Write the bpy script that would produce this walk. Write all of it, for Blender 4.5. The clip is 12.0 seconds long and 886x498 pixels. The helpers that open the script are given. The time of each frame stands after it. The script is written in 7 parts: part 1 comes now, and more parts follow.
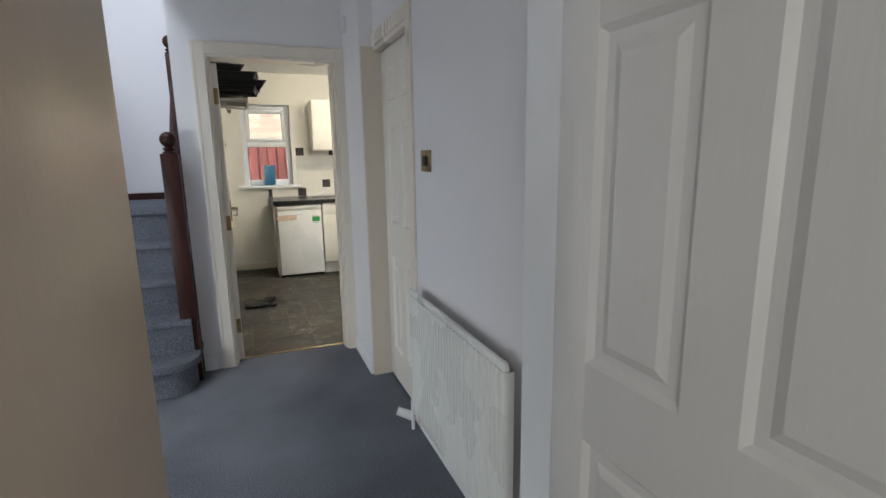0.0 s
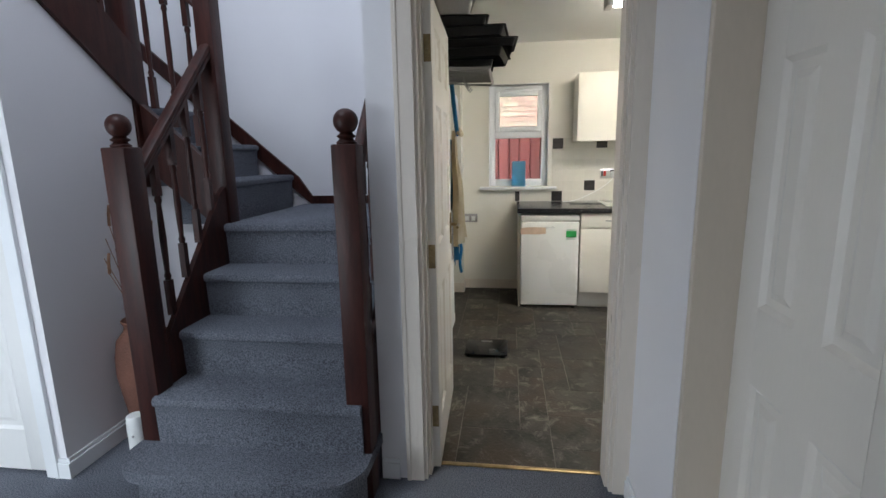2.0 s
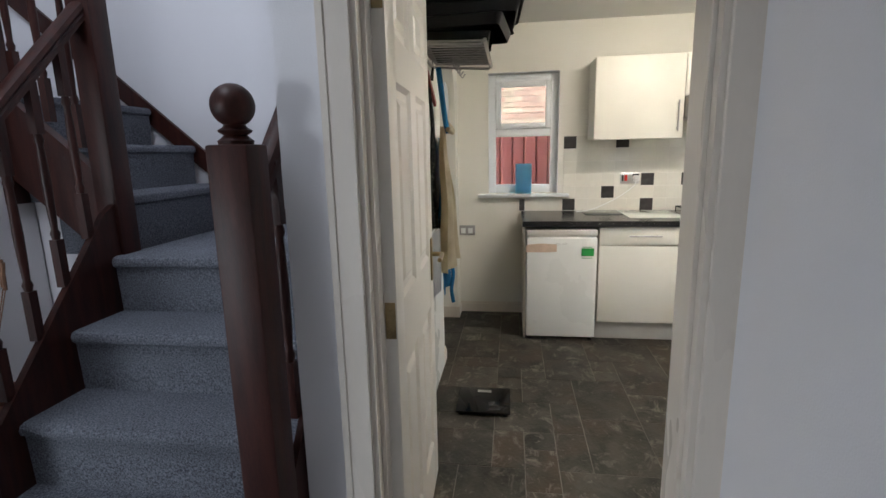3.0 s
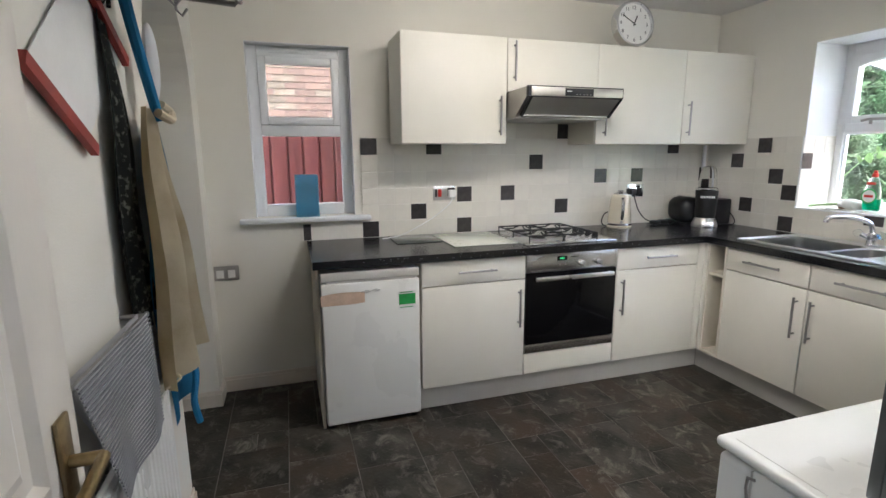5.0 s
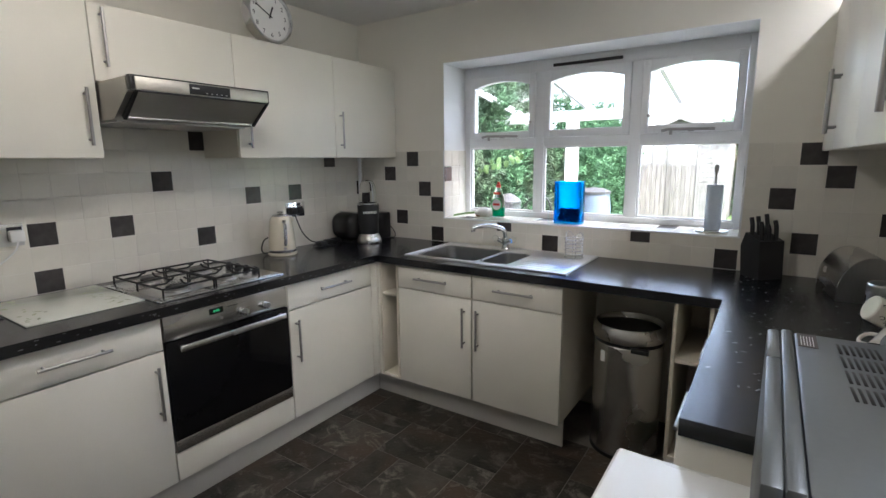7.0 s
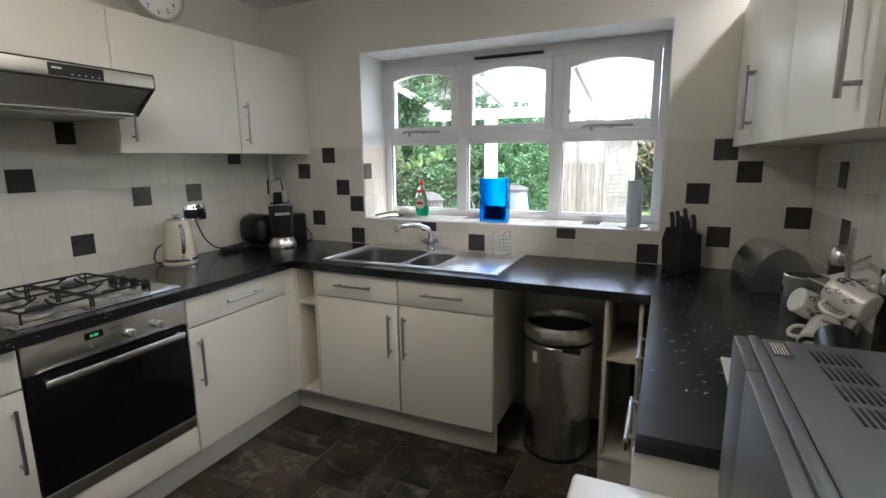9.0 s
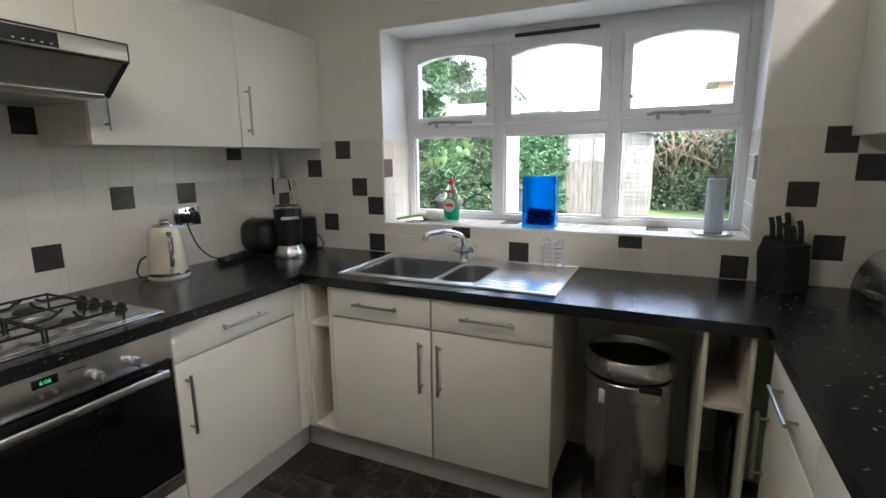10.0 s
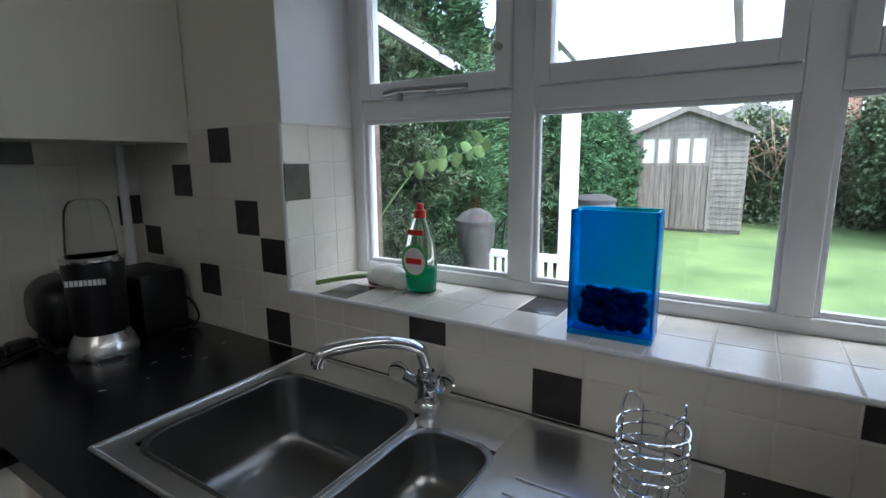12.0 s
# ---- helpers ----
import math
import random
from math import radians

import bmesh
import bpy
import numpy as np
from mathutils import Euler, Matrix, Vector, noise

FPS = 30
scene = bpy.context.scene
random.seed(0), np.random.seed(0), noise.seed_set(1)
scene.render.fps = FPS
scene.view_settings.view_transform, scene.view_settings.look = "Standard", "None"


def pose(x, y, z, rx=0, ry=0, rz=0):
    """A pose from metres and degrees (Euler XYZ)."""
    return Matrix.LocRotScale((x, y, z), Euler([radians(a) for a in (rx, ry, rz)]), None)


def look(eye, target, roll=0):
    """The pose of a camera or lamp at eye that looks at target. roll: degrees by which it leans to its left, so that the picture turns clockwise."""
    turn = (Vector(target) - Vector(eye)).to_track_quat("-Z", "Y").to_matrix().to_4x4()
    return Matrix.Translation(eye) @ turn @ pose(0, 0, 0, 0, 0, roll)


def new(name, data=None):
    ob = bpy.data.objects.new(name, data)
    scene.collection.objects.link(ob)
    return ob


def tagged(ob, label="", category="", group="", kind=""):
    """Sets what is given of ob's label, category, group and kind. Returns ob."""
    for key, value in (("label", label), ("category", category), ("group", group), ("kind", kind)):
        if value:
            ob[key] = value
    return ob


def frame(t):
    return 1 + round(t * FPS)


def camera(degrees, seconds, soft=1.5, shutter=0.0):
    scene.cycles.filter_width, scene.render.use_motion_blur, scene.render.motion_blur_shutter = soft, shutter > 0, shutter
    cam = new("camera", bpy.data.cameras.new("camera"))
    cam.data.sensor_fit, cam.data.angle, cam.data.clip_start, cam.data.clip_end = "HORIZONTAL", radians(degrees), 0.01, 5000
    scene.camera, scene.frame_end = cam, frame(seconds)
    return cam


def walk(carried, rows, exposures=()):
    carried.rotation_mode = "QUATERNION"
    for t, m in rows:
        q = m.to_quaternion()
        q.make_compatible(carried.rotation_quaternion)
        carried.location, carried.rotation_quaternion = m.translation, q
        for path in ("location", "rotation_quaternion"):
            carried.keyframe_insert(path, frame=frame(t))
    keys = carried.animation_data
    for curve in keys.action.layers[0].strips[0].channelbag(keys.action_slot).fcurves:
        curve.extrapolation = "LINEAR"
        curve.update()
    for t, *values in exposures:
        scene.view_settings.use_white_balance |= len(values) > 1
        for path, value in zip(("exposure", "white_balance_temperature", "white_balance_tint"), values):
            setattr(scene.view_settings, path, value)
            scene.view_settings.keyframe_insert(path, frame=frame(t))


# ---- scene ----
cam = camera(84.3, 12.0)
PATH = [
    (0, (0.52, 1.014, 1.41), (1.239, 2.841, 1.031), -0.9),
    (0.5, (0.614, 1.407, 1.412), (0.918, 3.347, 1.031), -0.9),
    (1, (0.674, 1.794, 1.424), (0.661, 3.757, 1.039), -0.9),
    (1.5, (0.675, 2.191, 1.407), (0.49, 4.145, 1.025), -1.0),
    (2, (0.692, 2.603, 1.401), (0.428, 4.548, 1.017), -1.1),
    (2.5, (0.72, 2.994, 1.409), (0.416, 4.933, 1.025), -1.5),
    (4.3, (0.582, 4.198, 1.415), (0.703, 6.157, 1.031), -0.2),
    (4.5, (0.601, 4.304, 1.408), (0.839, 6.254, 1.032), -0.2),
    (5, (0.679, 4.545, 1.415), (1.27, 6.419, 1.041), -0.3),
    (5.5, (0.813, 4.726, 1.418), (1.7, 6.481, 1.051), -0.3),
    (6, (0.91, 4.843, 1.417), (2.056, 6.441, 1.053), -0.4),
    (6.5, (0.978, 4.963, 1.421), (2.408, 6.315, 1.064), -0.5),
    (7, (1.02, 5.019, 1.461), (2.655, 6.115, 1.105), -0.6),
    (7.5, (1.072, 5.026, 1.471), (2.803, 5.962, 1.115), -0.7),
    (7.7, (1.085, 5.019, 1.472), (2.836, 5.917, 1.117), -0.7),
    (9.5, (1.245, 5.252, 1.426), (3.037, 6.062, 1.061), -0.6),
    (9.8, (1.376, 5.366, 1.416), (3.16, 6.192, 1.049), -0.7),
    (10, (1.484, 5.444, 1.425), (3.268, 6.271, 1.058), -0.7),
    (10.5, (1.831, 5.552, 1.389), (3.617, 6.372, 1.016), -0.7),
    (11, (2.223, 5.621, 1.409), (4.004, 6.448, 1.032), -0.7),
    (11.5, (2.63, 5.707, 1.411), (4.407, 6.542, 1.035), -0.8),
    (12, (2.91, 5.812, 1.425), (4.579, 6.856, 1.07), -0.5),
]
EXPOSURE = [(0.0, 2.78, 6450, 6), (0.5, 2.9, 6400, 6), (1.0, 2.72, 6050, 5), (1.5, 2.55, 6100, 4), (2.0, 2.6, 6150, 7), (2.5, 2.55, 6350, 8), (4.5, 2.3, 5950, 10), (5.5, 2.15, 5750, 11), (6.5, 1.78, 5800, 11), (7.5, 1.5, 5900, 11), (9.5, 1.47, 6050, 10), (10.5, 1.35, 5900, 11), (11.0, 1.12, 5750, 9), (11.5, 0.88, 5600, 8), (12.0, 0.27, 5600, 8)]
walk(cam, [(t, look(eye, target, roll)) for t, eye, target, roll in PATH], EXPOSURE)

# ---------------- world and lights ----------------
world = bpy.data.worlds.new("sky")
scene.world = world
world.use_nodes = True
_n = world.node_tree.nodes
_sky = _n.new("ShaderNodeTexSky")
_sky.sky_type = 'NISHITA'
_sky.sun_disc = False
_sky.sun_elevation = radians(48)
_sky.sun_rotation = radians(200)
_sky.dust_density = 4.0
_n["Background"].inputs["Strength"].default_value = 0.15
_hsv = _n.new("ShaderNodeHueSaturation")
_hsv.inputs["Saturation"].default_value = 0.6
_hsv.inputs["Value"].default_value = 5.0
world.node_tree.links.new(_sky.outputs[0], _hsv.inputs["Color"])
world.node_tree.links.new(_hsv.outputs[0], _n["Background"].inputs["Color"])


def lamp(name, kind, m, energy, color, **kw):
    data = bpy.data.lights.new(name, kind)
    data.energy, data.color = energy, color
    for key, value in kw.items():
        if key == "size":
            data.size = value
        elif key == "size_y":
            data.shape, data.size_y = 'RECTANGLE', value
        elif key == "angle":
            data.angle = radians(value)
    ob = new(name, data)
    ob.matrix_world = m
    return ob


lamp("sun", 'SUN', look((9, 2, 12), (5, 6, 0)), 1.6, (1.0, 0.97, 0.93), angle=25)
# daylight in the glazed front door and in the upstairs window, both out of view
lamp("front_door_daylight", 'AREA', look((-1.66, 2.03, 1.05), (-1.60, 2.80, 0.15)), 7.6, (0.86, 0.93, 1.0), size=0.8, size_y=1.8)
lamp("landing_window_daylight", 'AREA', look((-0.75, 3.5, 4.3), (-0.45, 6.0, 2.3)), 8.0, (0.82, 0.88, 1.0), size=1.1, size_y=1.1)
lamp("living_room_daylight", 'AREA', look((-0.9, -1.7, 1.5), (1.1, 1.5, 1.1)), 5.4, (1.0, 0.97, 0.94), size=1.6, size_y=1.2)
lamp("ceiling_lamp", 'AREA', look((1.75, 6.17, 2.30), (1.75, 6.17, 0)), 1.2, (1.0, 0.89, 0.76), size=0.9, size_y=0.1)


# ---------------- materials ----------------
def mat(name, base, rough=0.5, metal=0.0, var=0.12, scale=5.0, bump=0.0, bscale=120.0, stretch=(1, 1, 1), col2=None,
        rand=0.0, trans=0.0, ior=1.45, spec=0.5, rvar=0.1, speck=0.35, coat=0.0, detail=4.0, mid=0.5, sharp=0.0, alpha=1.0):
    m = bpy.data.materials.new(name)
    m.use_nodes = True
    nt = m.node_tree
    N, L = nt.nodes.new, nt.links.new
    b = nt.nodes["Principled BSDF"]
    tc = N("ShaderNodeTexCoord")
    mp = N("ShaderNodeMapping")
    mp.inputs["Scale"].default_value = stretch
    L(tc.outputs["Object"], mp.inputs["Vector"])
    n1 = N("ShaderNodeTexNoise")
    n1.inputs["Scale"].default_value, n1.inputs["Detail"].default_value = scale, detail
    L(mp.outputs[0], n1.inputs["Vector"])
    n2 = N("ShaderNodeTexNoise")
    n2.inputs["Scale"].default_value, n2.inputs["Detail"].default_value = bscale, 2.0
    L(mp.outputs[0], n2.inputs["Vector"])
    mixn = N("ShaderNodeMath")
    mixn.operation = 'MULTIPLY_ADD'
    mixn.inputs[1].default_value, mixn.inputs[2].default_value = speck, -speck / 2
    L(n2.outputs["Fac"], mixn.inputs[0])
    add = N("ShaderNodeMath")
    L(n1.outputs["Fac"], add.inputs[0])
    L(mixn.outputs[0], add.inputs[1])
    ramp = N("ShaderNodeValToRGB")
    lo = [max(0, c * (1 - var)) for c in base]
    hi = [min(1, c * (1 + var)) for c in base] if col2 is None else col2
    ramp.color_ramp.elements[0].position, ramp.color_ramp.elements[1].position = mid - 0.25 + sharp, mid + 0.25 - sharp
    ramp.color_ramp.elements[0].color, ramp.color_ramp.elements[1].color = (*lo, 1), (*hi, 1)
    L(add.outputs[0], ramp.inputs[0])
    out = ramp.outputs[0]
    if rand:
        oi = N("ShaderNodeObjectInfo")
        mr = N("ShaderNodeMapRange")
        mr.inputs[3].default_value, mr.inputs[4].default_value = 1 - rand, 1 + rand
        L(oi.outputs["Random"], mr.inputs[0])
        hs = N("ShaderNodeHueSaturation")
        L(mr.outputs[0], hs.inputs["Value"])
        L(out, hs.inputs["Color"])
        out = hs.outputs[0]
    L(out, b.inputs["Base Color"])
    b.inputs["Metallic"].default_value = metal
    b.inputs["IOR"].default_value = ior
    b.inputs["Transmission Weight"].default_value = trans
    b.inputs["Specular IOR Level"].default_value = spec
    b.inputs["Coat Weight"].default_value = coat
    b.inputs["Alpha"].default_value = alpha
    r = N("ShaderNodeMapRange")
    r.inputs[3].default_value, r.inputs[4].default_value = max(0.0, rough - rvar * 0.5), min(1, rough + rvar * 0.5)
    L(n1.outputs["Fac"], r.inputs[0])
    L(r.outputs[0], b.inputs["Roughness"])
    if bump:
        bp = N("ShaderNodeBump")
        bp.inputs["Strength"].default_value, bp.inputs["Distance"].default_value = bump, 0.01
        L(n2.outputs["Fac"], bp.inputs["Height"])
        L(bp.outputs[0], b.inputs["Normal"])
    return m


M_wall = mat("hall_wall_paint", (0.79, 0.775, 0.79), 0.75, var=0.025, scale=1.5, bump=0.12, bscale=260)
M_kwall = mat("kitchen_wall_paint", (0.81, 0.785, 0.71), 0.7, var=0.03, scale=1.3, bump=0.12, bscale=220)
M_ceil = mat("ceiling_paint", (0.80, 0.79, 0.76), 0.85, var=0.03, scale=2, bump=0.25, bscale=140)
M_gloss = mat("cream_gloss_paint", (0.77, 0.70, 0.615), 0.28, var=0.04, scale=2, bump=0.05, bscale=90, stretch=(1, 1, 0.3))
M_beige = mat("beige_gloss_paint", (0.62, 0.49, 0.36), 0.30, var=0.05, scale=2, bump=0.04, bscale=90, stretch=(1, 1, 0.3))
M_door = mat("white_door_paint", (0.80, 0.79, 0.77), 0.32, var=0.03, scale=2, bump=0.05, bscale=160, stretch=(1, 1, 0.08))
M_kdoor = mat("ivory_door_paint", (0.80, 0.755, 0.68), 0.30, var=0.03, scale=2, bump=0.015, bscale=160, stretch=(1, 1, 0.2))
M_white = mat("white_frame_paint", (0.82, 0.83, 0.84), 0.35, var=0.03, scale=4, bump=0.06, bscale=140)
M_upvc = mat("white_upvc", (0.84, 0.86, 0.88), 0.25, var=0.015, scale=3)
M_carpet = mat("blue_grey_carpet", (0.095, 0.101, 0.122), 0.95, var=0.30, scale=1.7, bump=1.0, bscale=190, col2=(0.25, 0.265, 0.305), spec=0.1, rvar=0.02, detail=8, speck=2.4, sharp=-0.24)
M_maho = mat("dark_mahogany_stain", (0.030, 0.0090, 0.0070), 0.42, var=0.45, scale=6, bump=0.08, bscale=70, stretch=(6, 6, 0.7), col2=(0.060, 0.017, 0.012), coat=0.0, spec=0.35)
M_unit = mat("ivory_unit_laminate", (0.80, 0.775, 0.69), 0.42, var=0.03, scale=3, bump=0.015, bscale=240)
M_carcass = mat("cream_chipboard_carcass", (0.72, 0.67, 0.57), 0.5, var=0.04, scale=3)
M_plinth = mat("pale_plinth", (0.62, 0.60, 0.56), 0.45, var=0.05, scale=3)
M_steel = mat("brushed_steel", (0.64, 0.635, 0.62), 0.27, 1.0, var=0.10, scale=4, bump=0.03, bscale=300, stretch=(0.15, 1, 1), rvar=0.12)
M_dsteel = mat("dull_steel", (0.42, 0.41, 0.40), 0.38, 1.0, var=0.12, scale=3, stretch=(1, 1, 0.2))
M_hood = mat("dull_hood_steel", (0.36, 0.345, 0.32), 0.40, 1.0, var=0.10, scale=3, bump=0.02, bscale=300, stretch=(0.15, 1, 1))
M_visor = mat("satin_hood_steel", (0.58, 0.555, 0.50), 0.46, 1.0, var=0.10, scale=3, bump=0.02, bscale=300, stretch=(0.15, 1, 1))
M_chrome = mat("chrome", (0.75, 0.76, 0.78), 0.07, 1.0, var=0.04, scale=4, rvar=0.04)
M_brass = mat("aged_brass", (0.33, 0.25, 0.13), 0.32, 1.0, var=0.25, scale=30)
M_black = mat("black_plastic", (0.012, 0.012, 0.013), 0.35, var=0.2, scale=10)
M_bglass = mat("black_oven_glass", (0.006, 0.006, 0.007), 0.09, var=0.1, scale=3, rvar=0.04, spec=0.25)
M_iron = mat("black_enamelled_iron", (0.012, 0.012, 0.012), 0.5, var=0.3, scale=40, bump=0.2, bscale=300)
M_worktop = mat("dark_slate_worktop", (0.0075, 0.008, 0.0105), 0.23, var=0.3, scale=22, bump=0.04, bscale=420, col2=(0.017, 0.018, 0.022), rvar=0.08, mid=0.6, detail=8, spec=0.7)
M_chip = mat("worktop_fleck", (0.20, 0.20, 0.195), 0.4, var=0.3, scale=90)
M_tilew = mat("cream_glazed_tile", (0.76, 0.73, 0.655), 0.20, var=0.035, scale=6, bump=0.10, bscale=28, rand=0.03, rvar=0.08)
M_tiled = mat("charcoal_glazed_tile", (0.055, 0.050, 0.050), 0.24, var=0.25, scale=18, bump=0.10, bscale=30, rand=0.25)
M_grout = mat("cream_grout", (0.76, 0.73, 0.665), 0.9, var=0.06, scale=12, bump=0.3, bscale=300)


def slate_material():
    """Dark slate print: broad clouds, brown patches, thin pale veins, shifted from piece to piece."""
    m = bpy.data.materials.new("slate_effect_vinyl")
    m.use_nodes = True
    nt = m.node_tree
    N, L = nt.nodes.new, nt.links.new
    b = nt.nodes["Principled BSDF"]
    tc, oi = N("ShaderNodeTexCoord"), N("ShaderNodeObjectInfo")
    comb = N("ShaderNodeCombineXYZ")
    sh = N("ShaderNodeMath")
    sh.operation, sh.inputs[1].default_value = 'MULTIPLY', 37.0
    L(oi.outputs["Random"], sh.inputs[0])
    for k in range(3):
        L(sh.outputs[0], comb.inputs[k])
    add = N("ShaderNodeVectorMath")
    L(tc.outputs["Object"], add.inputs[0])
    L(comb.outputs[0], add.inputs[1])
    mp = N("ShaderNodeMapping")
    mp.inputs["Scale"].default_value = (1.0, 0.8, 1.0)
    mp.inputs["Rotation"].default_value = (0, 0, 0.6)
    L(add.outputs[0], mp.inputs["Vector"])

    def noise_ramp(scale, detail, rough, dist, lo, hi):
        n = N("ShaderNodeTexNoise")
        n.inputs["Scale"].default_value, n.inputs["Detail"].default_value = scale, detail
        n.inputs["Roughness"].default_value, n.inputs["Distortion"].default_value = rough, dist
        L(mp.outputs[0], n.inputs["Vector"])
        r = N("ShaderNodeMapRange")
        r.inputs[1].default_value, r.inputs[2].default_value = lo, hi
        L(n.outputs["Fac"], r.inputs[0])
        return r.outputs[0]

    def mix(fac, c1, c2):
        x = N("ShaderNodeMixRGB")
        L(fac, x.inputs[0])
        for i, c in ((1, c1), (2, c2)):
            if isinstance(c, tuple):
                x.inputs[i].default_value = (*c, 1)
            else:
                L(c, x.inputs[i])
        return x.outputs[0]
    cloud = mix(noise_ramp(5.5, 6, 0.6, 0.4, 0.36, 0.64), (0.014, 0.0125, 0.010), (0.078, 0.071, 0.058))
    brown = mix(noise_ramp(3.3, 4, 0.5, 0.2, 0.47, 0.66), cloud, (0.066, 0.046, 0.032))
    veins = mix(noise_ramp(9, 10, 0.74, 0.9, 0.53, 0.70), brown, (0.23, 0.21, 0.175))
    fleck = mix(noise_ramp(30, 8, 0.72, 0.8, 0.60, 0.74), veins, (0.24, 0.215, 0.185))
    hs, mr = N("ShaderNodeHueSaturation"), N("ShaderNodeMapRange")
    mr.inputs[3].default_value, mr.inputs[4].default_value = 0.55, 1.15
    L(oi.outputs["Random"], mr.inputs[0])
    L(mr.outputs[0], hs.inputs["Value"])
    L(fleck, hs.inputs["Color"])
    L(hs.outputs[0], b.inputs["Base Color"])
    b.inputs["Roughness"].default_value = 0.42
    b.inputs["Specular IOR Level"].default_value = 0.28
    nb = N("ShaderNodeTexNoise")
    nb.inputs["Scale"].default_value, nb.inputs["Detail"].default_value = 55, 5
    L(tc.outputs["Object"], nb.inputs["Vector"])
    bp = N("ShaderNodeBump")
    bp.inputs["Strength"].default_value, bp.inputs["Distance"].default_value = 0.18, 0.01
    L(nb.outputs["Fac"], bp.inputs["Height"])
    L(bp.outputs[0], b.inputs["Normal"])
    return m


M_slate = slate_material()
M_vgrout = mat("vinyl_joint", (0.15, 0.136, 0.118), 0.6, var=0.6, scale=4)
M_sinksteel = mat("dull_sink_steel", (0.76, 0.76, 0.76), 0.30, 1.0, var=0.10, scale=5, bump=0.03, bscale=300, stretch=(1, 0.2, 1), rvar=0.14)
# sink steel darkened in its colour for the dim room the bowls reflect
M_bowl = mat("shaded_bowl_steel", (0.27, 0.268, 0.262), 0.30, 1.0, var=0.12, scale=6, bump=0.03, bscale=260, rvar=0.10)
# cream gloss with the jamb's shade mixed into its colour
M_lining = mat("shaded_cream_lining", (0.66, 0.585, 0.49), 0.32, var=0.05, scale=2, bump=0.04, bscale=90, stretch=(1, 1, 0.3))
M_glass = mat("window_glass", (1, 1, 1), 0.0, var=0.0, trans=1.0, ior=1.45, rvar=0.0)
M_blue = mat("blue_glass", (0.025, 0.37, 0.72), 0.22, var=0.05, trans=1.0, ior=1.10, rvar=0.02)
M_lblue = mat("pale_blue_glass", (0.36, 0.74, 0.92), 0.28, var=0.05, trans=0.86, ior=1.10, rvar=0.02)
M_dblue = mat("dark_blue_pebbles", (0.006, 0.05, 0.16), 0.25, var=0.5, scale=40)
M_plastic = mat("clear_plastic", (0.95, 0.97, 0.965), 0.05, var=0.02, trans=1.0, ior=1.2)
M_green = mat("green_liquid", (0.015, 0.52, 0.25), 0.1, var=0.1, trans=0.55, ior=1.33)
M_red = mat("red_plastic", (0.62, 0.03, 0.02), 0.35, var=0.1)
M_sticker = mat("green_sticker", (0.03, 0.32, 0.07), 0.5, var=0.15, scale=30)
M_paper = mat("white_paper", (0.80, 0.80, 0.78), 0.8, var=0.04, scale=8)
M_tape = mat("beige_tape", (0.62, 0.46, 0.34), 0.7, var=0.12, scale=25)
M_cream = mat("cream_enamel", (0.74, 0.68, 0.54), 0.18, var=0.03, scale=5, coat=0.4)
M_appl = mat("white_appliance_enamel", (0.80, 0.80, 0.76), 0.28, var=0.02, scale=3, bump=0.03, bscale=240)
M_silver = mat("silver_paint", (0.20, 0.215, 0.225), 0.40, 0.7, var=0.05, scale=3)
M_terra = mat("terracotta", (0.15, 0.066, 0.045), 0.8, var=0.25, scale=7, bump=0.3, bscale=90)
M_reed = mat("dry_reed", (0.24, 0.13, 0.08), 0.85, var=0.3, scale=30)
M_cloth = mat("beige_canvas", (0.45, 0.345, 0.19), 0.9, var=0.12, scale=5.5, bump=0.5, bscale=500, col2=(0.70, 0.62, 0.45), mid=0.40)
M_batten = mat("dark_red_batten", (0.30, 0.045, 0.035), 0.5, var=0.2, scale=9)
M_bcloth = mat("blue_cotton", (0.015, 0.16, 0.34), 0.9, var=0.2, scale=6, bump=0.4, bscale=500)
M_dcloth = mat("dark_patterned_cotton", (0.02, 0.025, 0.022), 0.9, var=0.3, scale=45, col2=(0.20, 0.20, 0.17), mid=0.62, sharp=0.18)
M_towel = mat("grey_striped_towel", (0.30, 0.31, 0.33), 0.95, var=0.15, scale=9, bump=0.6, bscale=400)
M_towel2 = mat("white_towel_stripe", (0.70, 0.70, 0.72), 0.95, var=0.08, scale=9, bump=0.6, bscale=400)
M_rubber = mat("dark_rubber", (0.02, 0.02, 0.02), 0.7, var=0.2)
M_roll = mat("blue_white_paper_roll", (0.58, 0.66, 0.76), 0.9, var=0.05, scale=20, bump=0.4, bscale=160)
M_brick = mat("red_brick", (0.18, 0.115, 0.088), 0.9, var=0.3, scale=9, bump=0.5, bscale=120, rand=0.22)
M_pbrick = mat("pale_brick", (0.20, 0.155, 0.115), 0.9, var=0.25, scale=9, bump=0.5, bscale=120, rand=0.2)
M_mortar = mat("mortar", (0.2, 0.18, 0.155), 0.95, var=0.12, scale=20, bump=0.3, bscale=200)
M_fence = mat("red_stained_fence_board", (0.17, 0.042, 0.038), 0.75, var=0.25, scale=4, bump=0.4, bscale=60, stretch=(4, 4, 0.4), rand=0.12)
M_timber = mat("weathered_grey_timber", (0.22, 0.205, 0.185), 0.9, var=0.35, scale=5, bump=0.5, bscale=80, stretch=(0.5, 5, 0.5), rand=0.15)
M_timberv = mat("weathered_door_timber", (0.19, 0.17, 0.15), 0.9, var=0.4, scale=6, bump=0.5, bscale=80, stretch=(5, 5, 0.4), rand=0.2)
M_felt = mat("roof_felt", (0.05, 0.05, 0.05), 0.9, var=0.3, scale=20, bump=0.4, bscale=200)
